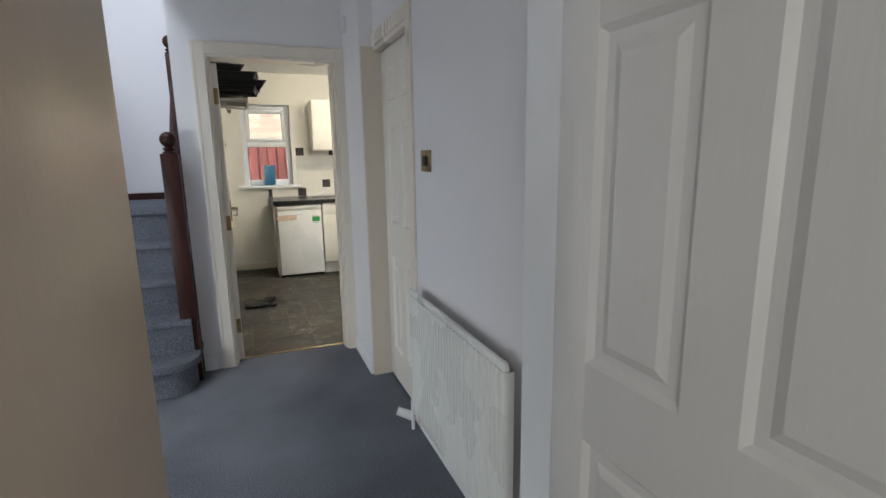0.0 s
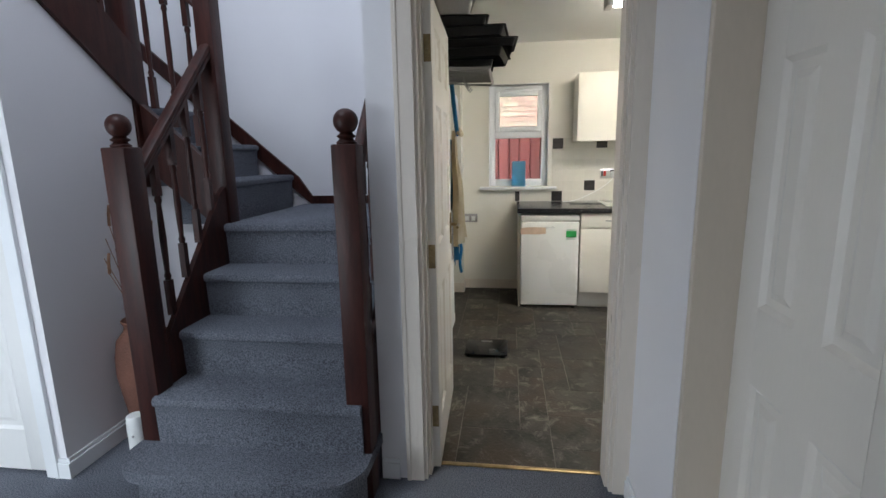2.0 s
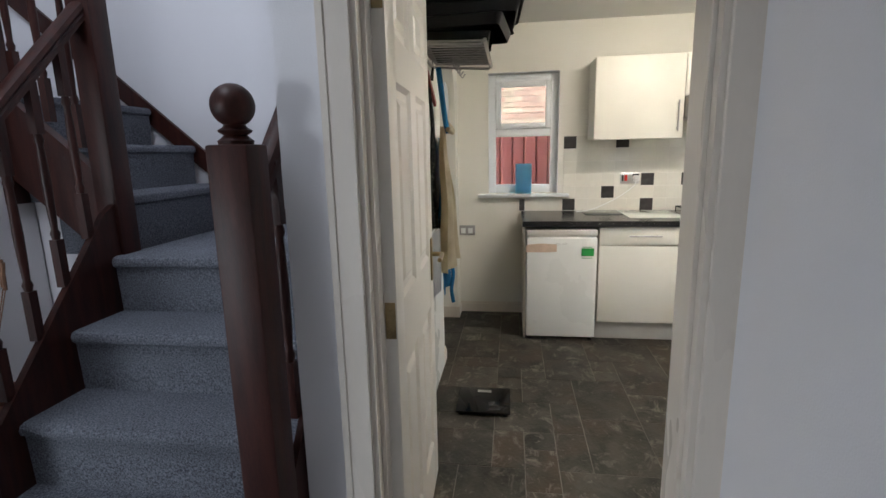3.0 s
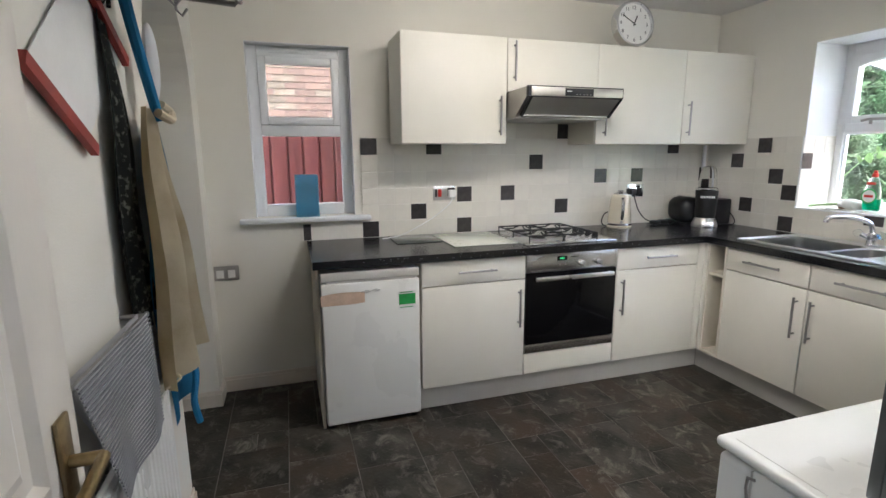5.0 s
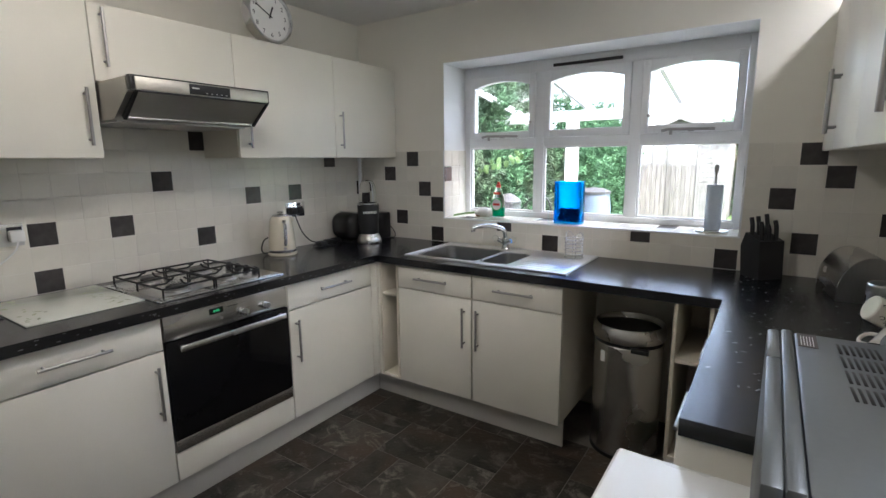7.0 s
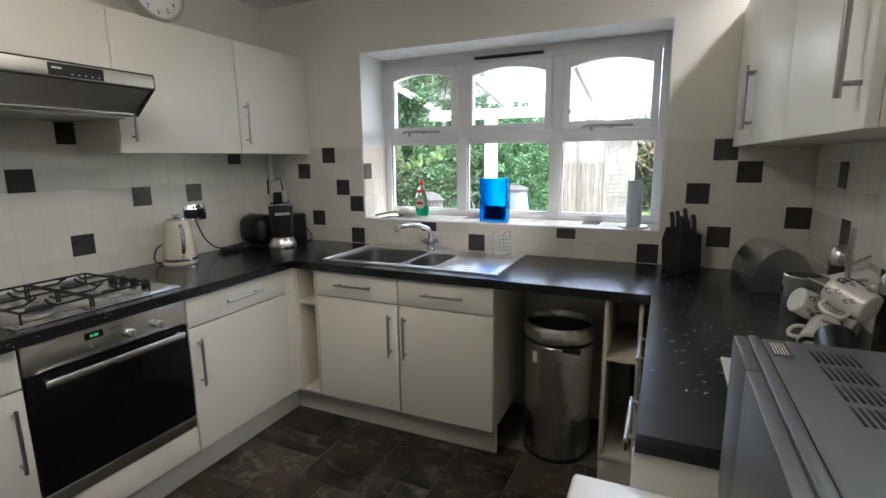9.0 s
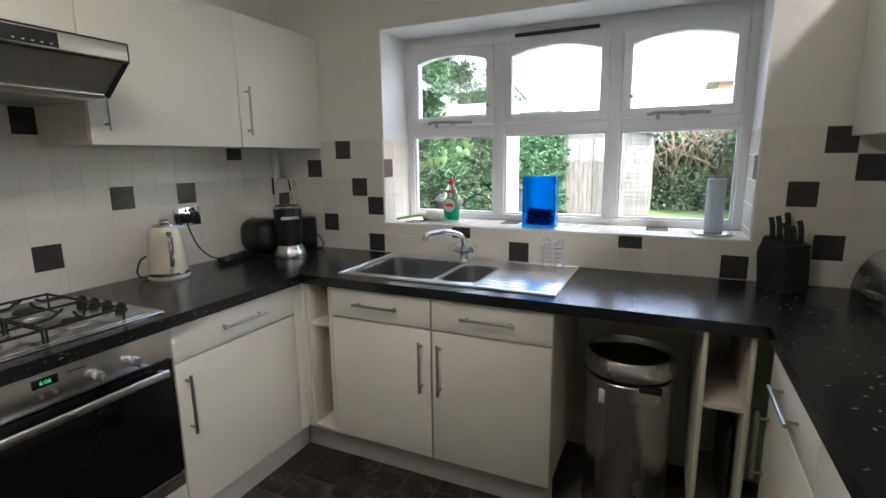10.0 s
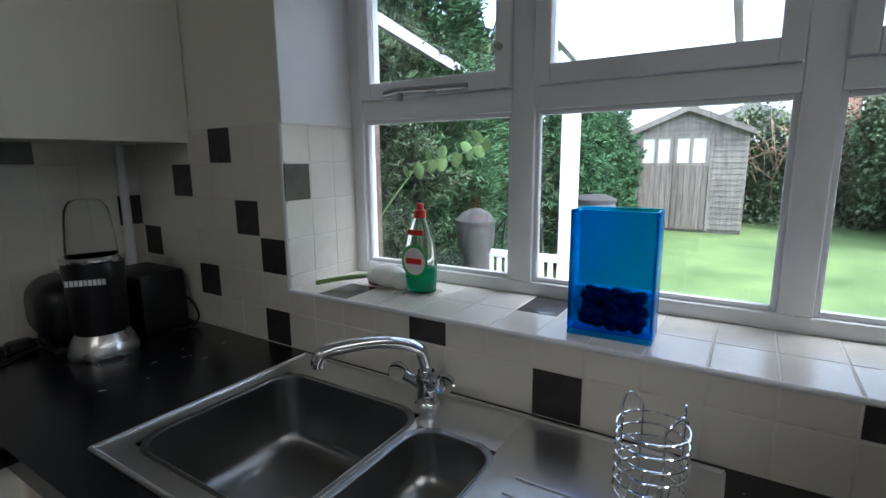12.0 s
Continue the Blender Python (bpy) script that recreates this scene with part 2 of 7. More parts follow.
M_grass = mat("lawn_grass", (0.095, 0.17, 0.05), 0.9, var=0.35, scale=1.2, bump=1.0, bscale=70, col2=(0.165, 0.25, 0.085), detail=10)
M_paving = mat("concrete_paving", (0.33, 0.31, 0.28), 0.9, var=0.2, scale=3, bump=0.4, bscale=90)
M_leaf = mat("conifer_leaf", (0.022, 0.070, 0.034), 0.65, var=0.5, scale=5.0, col2=(0.080, 0.175, 0.075), spec=0.3)
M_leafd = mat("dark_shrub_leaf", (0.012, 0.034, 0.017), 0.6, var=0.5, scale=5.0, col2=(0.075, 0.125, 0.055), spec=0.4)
M_ivy = mat("ivy_leaf", (0.05, 0.10, 0.045), 0.5, var=0.5, scale=2, col2=(0.22, 0.29, 0.15), spec=0.5)
M_bark = mat("brown_bark", (0.07, 0.05, 0.035), 0.9, var=0.4, scale=12, bump=0.6, bscale=60)
M_vine = mat("pale_green_leaf", (0.25, 0.40, 0.16), 0.5, var=0.2, scale=8)
M_roofpoly = mat("polycarbonate_roof", (0.98, 0.985, 0.99), 0.04, var=0.01, scale=2, trans=1.0, ior=1.05)
M_bluegrey = mat("blue_grey_barrel", (0.10, 0.13, 0.17), 0.5, var=0.15, scale=6)
M_slateroof = mat("grey_roof_tiles", (0.22, 0.21, 0.21), 0.85, var=0.25, scale=8)
M_amber = mat("dark_display", (0.01, 0.012, 0.01), 0.15, var=0.0)


def glow(name, color, strength):
    m = bpy.data.materials.new(name)
    m.use_nodes = True
    b = m.node_tree.nodes["Principled BSDF"]
    b.inputs["Emission Color"].default_value = (*color, 1)
    b.inputs["Emission Strength"].default_value = strength
    b.inputs["Base Color"].default_value = (*color, 1)
    return m


M_lampglow = glow("lit_diffuser", (1.0, 0.89, 0.76), 8.5)
M_digit = glow("green_display_digits", (0.1, 1.0, 0.35), 0.12)


# ---------------- mesh helpers ----------------
def BM():
    return bmesh.new()


def box(bm, x0, y0, z0, x1, y1, z1, bevel=0.0, seg=2):
    x0, x1 = min(x0, x1), max(x0, x1)
    y0, y1 = min(y0, y1), max(y0, y1)
    z0, z1 = min(z0, z1), max(z0, z1)
    m = Matrix.Translation(((x0 + x1) / 2, (y0 + y1) / 2, (z0 + z1) / 2)) @ Matrix.Diagonal((x1 - x0, y1 - y0, z1 - z0, 1))
    r = bmesh.ops.create_cube(bm, size=1.0, matrix=m)
    if bevel > 0:
        edges = list({e for v in r["verts"] for e in v.link_edges})
        bmesh.ops.bevel(bm, geom=edges, offset=min(bevel, 0.45 * min(x1 - x0, y1 - y0, z1 - z0)), segments=seg, affect='EDGES', profile=0.5)
    return bm


def cyl(bm, p0, p1, r0, r1=None, n=16):
    p0, p1 = Vector(p0), Vector(p1)
    d = p1 - p0
    m = Matrix.Translation((p0 + p1) / 2) @ d.to_track_quat('Z', 'Y').to_matrix().to_4x4()
    bmesh.ops.create_cone(bm, cap_ends=True, segments=n, radius1=r0, radius2=r0 if r1 is None else r1, depth=d.length, matrix=m)
    return bm


def ball(bm, c, r, sx=1, sy=1, sz=1, u=18, v=12):
    bmesh.ops.create_uvsphere(bm, u_segments=u, v_segments=v, radius=r, matrix=Matrix.Translation(c) @ Matrix.Diagonal((sx, sy, sz, 1)))
    return bm


def lathe(bm, c, profile, n=28, close=False):
    """Turn a profile of (radius, height) round the upright axis at c."""
    rings = []
    for r, z in profile:
        rings.append([bm.verts.new((c[0] + r * math.cos(2 * math.pi * i / n), c[1] + r * math.sin(2 * math.pi * i / n), c[2] + z)) for i in range(n)])
    for a, b in zip(rings, rings[1:]):
        for i in range(n):
            bm.faces.new((a[i], a[(i + 1) % n], b[(i + 1) % n], b[i]))
    bm.faces.new(list(reversed(rings[0])))
    if not close:
        bm.faces.new(rings[-1])
    return bm


def tube(bm, pts, r, n=8, closed=False):
    pts = [Vector(p) for p in pts]
    rings = []
    up = Vector((0.123, 0.377, 0.918)).normalized()
    for i, p in enumerate(pts):
        a = pts[i - 1] if i else (pts[-1] if closed else pts[0])
        b = pts[i + 1] if i + 1 < len(pts) else (pts[0] if closed else pts[-1])
        t = (b - a).normalized()
        s = t.cross(up)
        if s.length < 0.05:
            s = t.cross(Vector((1, 0, 0)))
        s.normalize()
        w = s.cross(t)
        rings.append([bm.verts.new(p + r * (math.cos(2 * math.pi * k / n) * s + math.sin(2 * math.pi * k / n) * w)) for k in range(n)])
    pairs = list(zip(rings, rings[1:])) + ([(rings[-1], rings[0])] if closed else [])
    for a, b in pairs:
        for k in range(n):
            bm.faces.new((a[k], a[(k + 1) % n], b[(k + 1) % n], b[k]))
    if not closed:
        bm.faces.new(list(reversed(rings[0])))
        bm.faces.new(rings[-1])
    return bm


def prism(bm, poly, lo, hi, axis="x"):
    """A polygon pushed out along an axis; poly holds the two other coordinates in order."""
    def v(a, b, h):
        return {"x": (h, a, b), "y": (a, h, b), "z": (a, b, h)}[axis]
    A = [bm.verts.new(v(a, b, lo)) for a, b in poly]
    B = [bm.verts.new(v(a, b, hi)) for a, b in poly]
    n = len(poly)
    for i in range(n):
        bm.faces.new((A[i], A[(i + 1) % n], B[(i + 1) % n], B[i]))
    bm.faces.new(list(reversed(A)))
    bm.faces.new(B)
    return bm


def mesh_of(bm, name, material, smooth=True):
    bmesh.ops.recalc_face_normals(bm, faces=bm.faces)
    me = bpy.data.meshes.new(name)
    bm.to_mesh(me)
    bm.free()
    me.materials.append(material)
    if smooth:
        for p in me.polygons:
            p.use_smooth = True
        me.set_sharp_from_angle(angle=radians(38))
    return me


INV = {}


def part(name, bm, material, parent, label="", M=None, smooth=True):
    if M is not None:
        bm.transform(M)
    ob = new(name, mesh_of(bm, name, material, smooth))
    ob.parent = parent
    ob.matrix_parent_inverse = INV.get(parent.name, Matrix.Identity(4))
    if label:
        ob["label"] = label
    return ob


def thing(name, at, label, category, group="", kind=""):
    ob = new(name)
    ob.location = at
    ob.empty_display_size = 0.05
    INV[ob.name] = Matrix.Translation(-Vector(at))
    return tagged(ob, label, category, group, kind)


def single(name, bm, material, label, category, group="", kind="", M=None, smooth=True):
    if M is not None:
        bm.transform(M)
    return tagged(new(name, mesh_of(bm, name, material, smooth)), label, category, group, kind)


def setting(name, bm, material, label, category="wall", smooth=False):
    return single(name, bm, material, label, category, kind="structure", smooth=smooth)


def wall_with_hole(bm, axis, t0, t1, a0, a1, z0, z1, holes):
    """A wall between t0 and t1 across, from a0 to a1 along, with upright rectangular holes (a, b, low, high)."""
    def bx(p, q, lo, hi):
        if q - p > 1e-4 and hi - lo > 1e-4:
            if axis == "x":
                box(bm, t0, p, lo, t1, q, hi)
            else:
                box(bm, p, t0, lo, q, t1, hi)
    cur = a0
    for p, q, lo, hi in sorted(holes):
        bx(cur, p, z0, z1)
        bx(p, q, z0, lo)
        bx(p, q, hi, z1)
        cur = q
    bx(cur, a1, z0, z1)
    return bm


# ---------------- the large structure ----------------
CEIL = 2.42
KN, KE, KS, KW = 7.609, 3.805, 4.513, 0.235     # plaster faces of the kitchen

wall_north = setting("wall_north", wall_with_hole(BM(), "y", KN, KN + 0.26, -0.60, 4.15, 0, CEIL, [(0.495, 1.075, 1.058, 2.047)]), M_kwall, "cream painted kitchen wall with a small window")
wall_east = setting("wall_east", wall_with_hole(BM(), "x", KE, 4.15, 4.35, KN, 0, CEIL, [(5.13, 6.87, 1.073, 2.084)]), M_kwall, "cream painted kitchen wall with a wide window")
wall_south = setting("wall_south", box(BM(), 1.42, KS - 0.15, 0, KE, KS, CEIL), M_kwall, "cream painted kitchen wall behind the worktop")

# west side of the kitchen with its arched opening
bm = BM()
A0, A1, ASPR, AR = 6.55, 7.43, 1.72, 0.44
poly = [(6.13, 0), (A0, 0), (A0, ASPR)]
poly += [((A0 + A1) / 2 - AR * math.cos(a), ASPR + AR * math.sin(a)) for a in [math.pi * k / 20 for k in range(1, 20)]]
poly += [(A1, ASPR), (A1, 0), (KN, 0), (KN, CEIL), (6.13, CEIL)]
prism(bm, poly, -0.05, KW, "x")
box(bm, 0.182, 4.657, 0, KW, 6.13, CEIL)
setting("wall_west", bm, M_kwall, "cream painted kitchen wall with an arched opening")
setting("alcove_wall", box(box(BM(), -0.62, 6.2, 0, -0.55, KN, CEIL), -0.55, 6.2, 0, -0.05, 6.28, CEIL), M_kwall, "cream painted wall inside the arched alcove")

# wall between hall and kitchen, with the doorway
HY0, HY1 = 4.485, 4.655
bm = wall_with_hole(BM(), "y", HY0, HY1, 0.149, 1.42, 0, CEIL, [(0.325, 1.14, 0, 2.05)])
setting("wall_hall_north", bm, M_wall, "off-white hall wall round the kitchen doorway")

# hall right-hand side: nook by the cupboard door, then the wall with the radiator
bm = BM()
box(bm, 1.185, 3.985, 0, 1.42, HY0, CEIL)
wall_with_hole(bm, "x", 1.27, 1.40, 1.87, 3.985, 0, CEIL, [(3.315, 3.985, 0, 2.03)])
setting("wall_hall_right", bm, M_wall, "off-white painted hall wall")
setting("cupboard_wall", box(BM(), 1.41, 3.2, 0, 1.46, 4.1, CEIL), M_wall, "plain wall behind the cupboard door")

# stair side walls and the left of the hall
setting("wall_stair_right", box(BM(), 0.149, HY1 + 0.002, 0, 0.18, 6.0, 4.9), M_wall, "white stairwell wall")
setting("wall_stair_back", box(BM(), -2.25, 6.0, 0, 0.18, 6.12, 4.9), M_wall, "white stairwell wall behind the landing")
setting("wall_stair_upper", box(box(BM(), 0.12, 3.2, CEIL, 0.18, HY1, 4.9), -2.25, 3.14, CEIL + 0.2, 0.18, 3.2, 4.9), M_wall, "white wall of the upper stairwell")
bm = BM()
prism(bm, [(4.33, 0), (5.13, 0), (5.13, 1.62), (4.33, 2.22)], -1.33, -1.255, "x")
setting("wall_under_stair", bm, M_wall, "white wall under the upper flight of stairs")
setting("wall_niche_back", box(BM(), -1.25, 5.13, 0, -0.86, 5.19, 1.25), M_wall, "white wall at the back of the stair niche")
bm = wall_with_hole(BM(), "y", 4.33, 4.43, -2.25, -1.33, 0, 2.22, [(-2.08, -1.345, 0, 2.06)])
setting("wall_hall_closet", bm, M_wall, "white wall round the under-stair closet door")
bm = wall_with_hole(BM(), "x", -2.37, -2.25, -2.1, 6.12, 0, 4.9, [])
setting("wall_hall_left", bm, M_wall, "white hall wall")
setting("wall_living", wall_with_hole(box(box(BM(), -2.25, -2.2, 0, 2.0, -2.1, CEIL), 1.9, -2.1, 0, 2.0, 1.87, CEIL), "y", 1.88, 1.99, -2.25, 0.27, 0, CEIL, [(-2.08, -1.24, 0, 2.06)]), M_wall, "plain walls of the room left behind")
setting("wall_doorway_right", box(BM(), 1.14, 1.87, 0, 1.9, 1.99, CEIL), M_wall, "white wall beside the open panelled door")

setting("ceiling_kitchen", box(box(BM(), 0.182, HY1 - 0.05, CEIL, 4.15, KN + 0.26, CEIL + 0.1), -0.6, 6.125, CEIL, 0.182, KN + 0.26, CEIL + 0.1), M_ceil, "white textured kitchen ceiling", "ceiling")
setting("ceiling_hall", box(box(BM(), -2.25, -2.1, CEIL, 1.9, 3.2, CEIL + 0.2), 0.18, 3.2, CEIL, 1.46, HY0 + 0.1, CEIL + 0.2), M_ceil, "white hall ceiling", "ceiling")
setting("ceiling_landing", box(BM(), -2.25, 3.1, 4.9, 0.2, 6.12, 5.0), M_ceil, "white ceiling over the stairs", "ceiling")

# floors
floor_hall = setting("floor_hall", box(BM(), -2.25, -2.1, -0.06, 1.9, 4.60, 0.0), M_carpet, "blue-grey short pile carpet", "carpet")
setting("stair_niche_floor", box(BM(), -2.25, 4.60, -0.06, 0.12, 6.0, 0.0), M_carpet, "blue-grey carpet under the stairs", "carpet")
floor_kitchen = setting("floor_kitchen", box(BM(), -0.6, 4.60, -0.06, KE, KN, -0.0025), M_vgrout, "dark slate-effect vinyl floor", "floor")
single("door_threshold", box(BM(), 0.325, 4.590, 0.0005, 1.14, 4.615, 0.007, 0.003), M_brass, "thin brass threshold strip between carpet and vinyl", "threshold")

# ---------------- trims ----------------
def skirting(name, x0, y0, x1, y1, nx, ny, material=None, h=0.095):
    """A skirting board along a wall's foot; (nx, ny) points into the room."""
    bm = BM()
    if ny:
        ya, yb, yc = y0, y0 + ny * 0.014, y0 + ny * 0.008
        box(bm, x0, ya, 0.001, x1, yb, h - 0.02, 0.001)
        box(bm, x0, ya, h - 0.02, x1, yc, h, 0.003)
    else:
        xa, xb, xc = x0, x0 + nx * 0.014, x0 + nx * 0.008
        box(bm, xa, y0, 0.001, xb, y1, h - 0.02, 0.001)
        box(bm, xa, y0, h - 0.02, xc, y1, h, 0.003)
    setting("baseboard", bm, material or M_gloss, "cream painted skirting board", "skirting")


skirting("b", KW + 0.001, KN - 0.001, 0.79, KN - 0.001, 0, -1)
skirting("b", KW + 0.001, A1, KW + 0.001, KN - 0.016, 1, 0)
skirting("b", -0.05, A1 - 0.001, KW + 0.015, A1 - 0.001, 0, -1)
skirting("b", KW + 0.001, 4.67, KW + 0.001, A0, 1, 0)
skirting("b", 1.184, 3.987, 1.184, HY0 - 0.02, -1, 0, M_white)
skirting("b", 0.152, HY0 - 0.001, 0.23, HY0 - 0.001, 0, -1, M_white)
skirting("b", -1.343, 4.329, -1.236, 4.329, 0, -1, M_white)
skirting("b", -1.254, 4.33, -1.254, 5.13, 1, 0, M_white)
skirting("b", 1.269, 2.0, 1.269, 3.25, -1, 0, M_white)


def architrave(x0, x1, ztop, y, ny, material, w=0.07, label="cream gloss painted door surround"):
    bm = BM()
    for a, b in ((x0 - w, x0 + 0.004), (x1 - 0.004, x1 + w)):
        box(bm, a, y, 0.001, b, y + ny * 0.014, ztop + w, 0.003)
        inner, outer = (b, a) if a < x0 else (a, b)
        box(bm, outer, y + ny * 0.014, 0.001, outer + (0.018 if outer < inner else -0.018), y + ny * 0.018, ztop + w - 0.001, 0.005)
    box(bm, x0 + 0.004, y, ztop - 0.004, x1 - 0.004, y + ny * 0.0145, ztop + w, 0.003)
    box(bm, x0 - w + 0.018, y + ny * 0.0145, ztop + w - 0.018, x1 + w - 0.018, y + ny * 0.0178, ztop + w - 0.0015, 0.005)
    setting("door_trim", bm, material, label, "door frame")


# doorway lining and surround of the kitchen door
bm = BM()
box(bm, 0.325, HY0, 0.001, 0.352, HY1, 2.05)
box(bm, 1.113, HY0, 0.001, 1.14, HY1, 2.05)
box(bm, 0.352, HY0, 2.022, 1.113, HY1, 2.05)
for a, b in ((0.352, 0.364), (1.101, 1.113)):
    box(bm, a, HY0 + 0.03, 0.001, b, HY1 - 0.04, 2.022, 0.002)
setting("door_lining", bm, M_gloss, "cream gloss painted door lining", "door frame")
architrave(0.335, 1.13, 2.04, HY0 - 0.0005, -1, M_gloss, 0.072)
# closet door surround
architrave(-2.07, -1.355, 2.055, 4.3295, -1, M_white, 0.06, "white painted closet door surround")
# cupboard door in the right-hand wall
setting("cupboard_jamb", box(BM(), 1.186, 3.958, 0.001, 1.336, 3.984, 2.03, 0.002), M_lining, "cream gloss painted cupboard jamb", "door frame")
bm = BM()
box(bm, 1.262, 3.316, 0.001, 1.31, 3.342, 2.03, 0.002)
box(bm, 1.262, 3.342, 2.004, 1.31, 3.958, 2.03, 0.002)
box(bm, 1.255, 3.262, 0.001, 1.2695, 3.330, 2.10, 0.004)
box(bm, 1.255, 3.330, 2.03, 1.2695, 3.984, 2.10, 0.004)
setting("door_trim", bm, M_gloss, "cream gloss painted cupboard door surround", "door frame")
# right-hand frame of the room doorway at the start
bm = BM()
box(bm, 1.115, 1.872, 0.001, 1.139, 2.005, 2.06, 0.003)
box(bm, 1.139, 1.9905, 0.001, 1.205, 2.006, 2.10, 0.004)
box(bm, 1.185, 2.006, 0.001, 1.205, 2.014, 2.10, 0.004)
setting("door_trim", bm, M_white, "white painted door frame", "door frame")


# ---------------- panelled doors ----------------
def panel_door(name, M, w, h, material, label, handle=None, latch=False, hinges=(), thick=0.036, flush=False, rails=None):
    """A six-panel door; local x runs from the hinges, y through the leaf (seen from -y), z up."""
    root = thing(name, M.translation, label, "door")
    s, mid = 0.105, 0.10
    rails = rails or [(0.0, 0.20), (0.80, 1.0), (1.585, 1.70), (1.885, h)]
    bm = BM()
    t = thick
    box(bm, 0, 0, 0, s, t, h, 0.003)
    box(bm, w - s, 0, 0, w, t, h, 0.003)
    for a, b in rails:
        box(bm, s, 0.0005, a, w - s, t - 0.0005, b)
    for (a, b), (c, d) in zip(rails, rails[1:]):
        box(bm, w / 2 - mid / 2, 0.0005, b, w / 2 + mid / 2, t - 0.0005, c)
    if flush:
        bm = box(BM(), 0, 0, 0, w, t, h, 0.003)
    part("leaf", bm, material, root, M=M)
    for (a, b), (c, d) in zip(rails, rails[1:]) if not flush else ():
        for p, q in ((s, w / 2 - mid / 2), (w / 2 + mid / 2, w - s)):
            # one skin: moulding, sunk border and raised field, front and back
            pb = BM()
            rims = []
            for side in (0, 1):
                loops = []
                for inset, depth in ((0.0, 0.0006), (0.014, 0.011), (0.034, 0.011), (0.054, 0.003)):
                    y = depth if side == 0 else t - depth
                    loops.append([pb.verts.new((x, y, z)) for x, z in ((p + inset, b + inset), (q - inset, b + inset), (q - inset, c - inset), (p + inset, c - inset))])
                for A, B2 in zip(loops, loops[1:]):
                    for i in range(4):
                        pb.faces.new((A[i], A[(i + 1) % 4], B2[(i + 1) % 4], B2[i]))
                pb.faces.new(loops[-1])
                rims.append(loops[0])
            for i in range(4):
                pb.faces.new((rims[0][i], rims[0][(i + 1) % 4], rims[1][(i + 1) % 4], rims[1][i]))
            bmesh.ops.recalc_face_normals(pb, faces=pb.faces[:])
            part("panel", pb, material, root, M=M, smooth=False)
    for z in hinges:
        hb = box(BM(), -0.003, 0.004, z, 0.0005, t - 0.004, z + 0.10, 0.001)
        cyl(hb, (-0.005, -0.004, z), (-0.005, -0.004, z + 0.10), 0.006, n=10)
        for dz in (0.02, 0.05, 0.08):
            cyl(hb, (-0.0036, t * 0.55, z + dz), (-0.0028, t * 0.55, z + dz), 0.004, n=8)
        part("hinge", hb, M_brass, root, "brass butt hinge", M=M)
    if handle:
        hx, hz, hm = handle
        for side, y in ((-1, 0.0), (1, t)):
            hb = box(BM(), hx - 0.02, y, hz - 0.085, hx + 0.02, y + side * 0.007, hz + 0.085, 0.003)
            cyl(hb, (hx, y, hz + 0.02), (hx, y + side * 0.045, hz + 0.02), 0.009)
            tube(hb, [(hx, y + side * 0.045, hz + 0.02), (hx - 0.03, y + side * 0.048, hz + 0.022), (hx - 0.07, y + side * 0.046, hz + 0.015), (hx - 0.105, y + side * 0.047, hz + 0.018)], 0.0085, 10)
            part("handle", hb, hm, root, "brass lever handle on a backplate", M=M)
    if latch:
        part("latch_plate", box(box(BM(), w, 0.007, latch - 0.03, w + 0.002, t - 0.007, latch + 0.03, 0.0008), w + 0.002, 0.012, latch - 0.01, w + 0.010, t - 0.012, latch + 0.01, 0.002), M_dsteel, root, "dull steel latch plate", M=M)
    return root


def place(x, y, z, rz):
    return pose(x, y, z, 0, 0, rz)


# kitchen door, folded back against the kitchen's west side; seen face looks to +x
panel_door("kitchen_door", place(0.362, 4.560, 0.012, 92) @ Matrix.Diagonal((1, -1, 1, 1)) @ Matrix.Translation((0, -0.0, 0)), 0.755, 1.985, M_kdoor,
           "ivory six-panel door standing open into the kitchen", handle=(0.695, 0.985, M_brass), hinges=(0.20, 0.92, 1.735))
panel_door("closet_door", place(-1.362, 4.345, 0.012, 180) @ Matrix.Diagonal((1, -1, 1, 1)), 0.70, 2.03, M_door,
           "white six-panel closet door, closed", hinges=(0.22, 1.0, 1.74))
panel_door("cupboard_door", place(1.340, 3.342, 0.012, 90) @ Matrix.Diagonal((1, -1, 1, 1)) @ Matrix.Translation((0, -0.036, 0)), 0.616, 1.985, M_kdoor,
           "cream six-panel cupboard door, closed")
panel_door("room_door", place(1.112, 1.868, 0.012, -88) , 0.755, 1.985, M_door, "white six-panel door standing open beside the doorway",
           rails=[(0.0, 0.20), (0.82, 0.985), (1.615, 1.70), (1.87, 1.985)])
panel_door("gloss_painted_door", place(0.312, 1.085, 0.012, 89) @ Matrix.Diagonal((1, -1, 1, 1)), 0.745, 1.985, M_beige, "beige gloss painted flush door with a steel latch, standing open", latch=0.965, flush=True)

# ---------------- stairs ----------------
R = 0.212
stairs = thing("staircase", (-0.36, 4.2, 0), "carpeted staircase with a quarter landing", "staircase")
# bullnose first step
bm = BM()


def bull(front, xa, xb, r, back, n=10):
    pts = [(xa, back)]
    pts += [(xa + r - r * math.cos(a), front + r - r * math.sin(a)) for a in [math.pi / 2 * k / n for k in range(n + 1)]]
    pts += [(xb - r + r * math.sin(a), front + r - r * math.cos(a)) for a in [math.pi / 2 * k / n for k in range(n + 1)]]
    pts += [(xb, back)]
    return pts


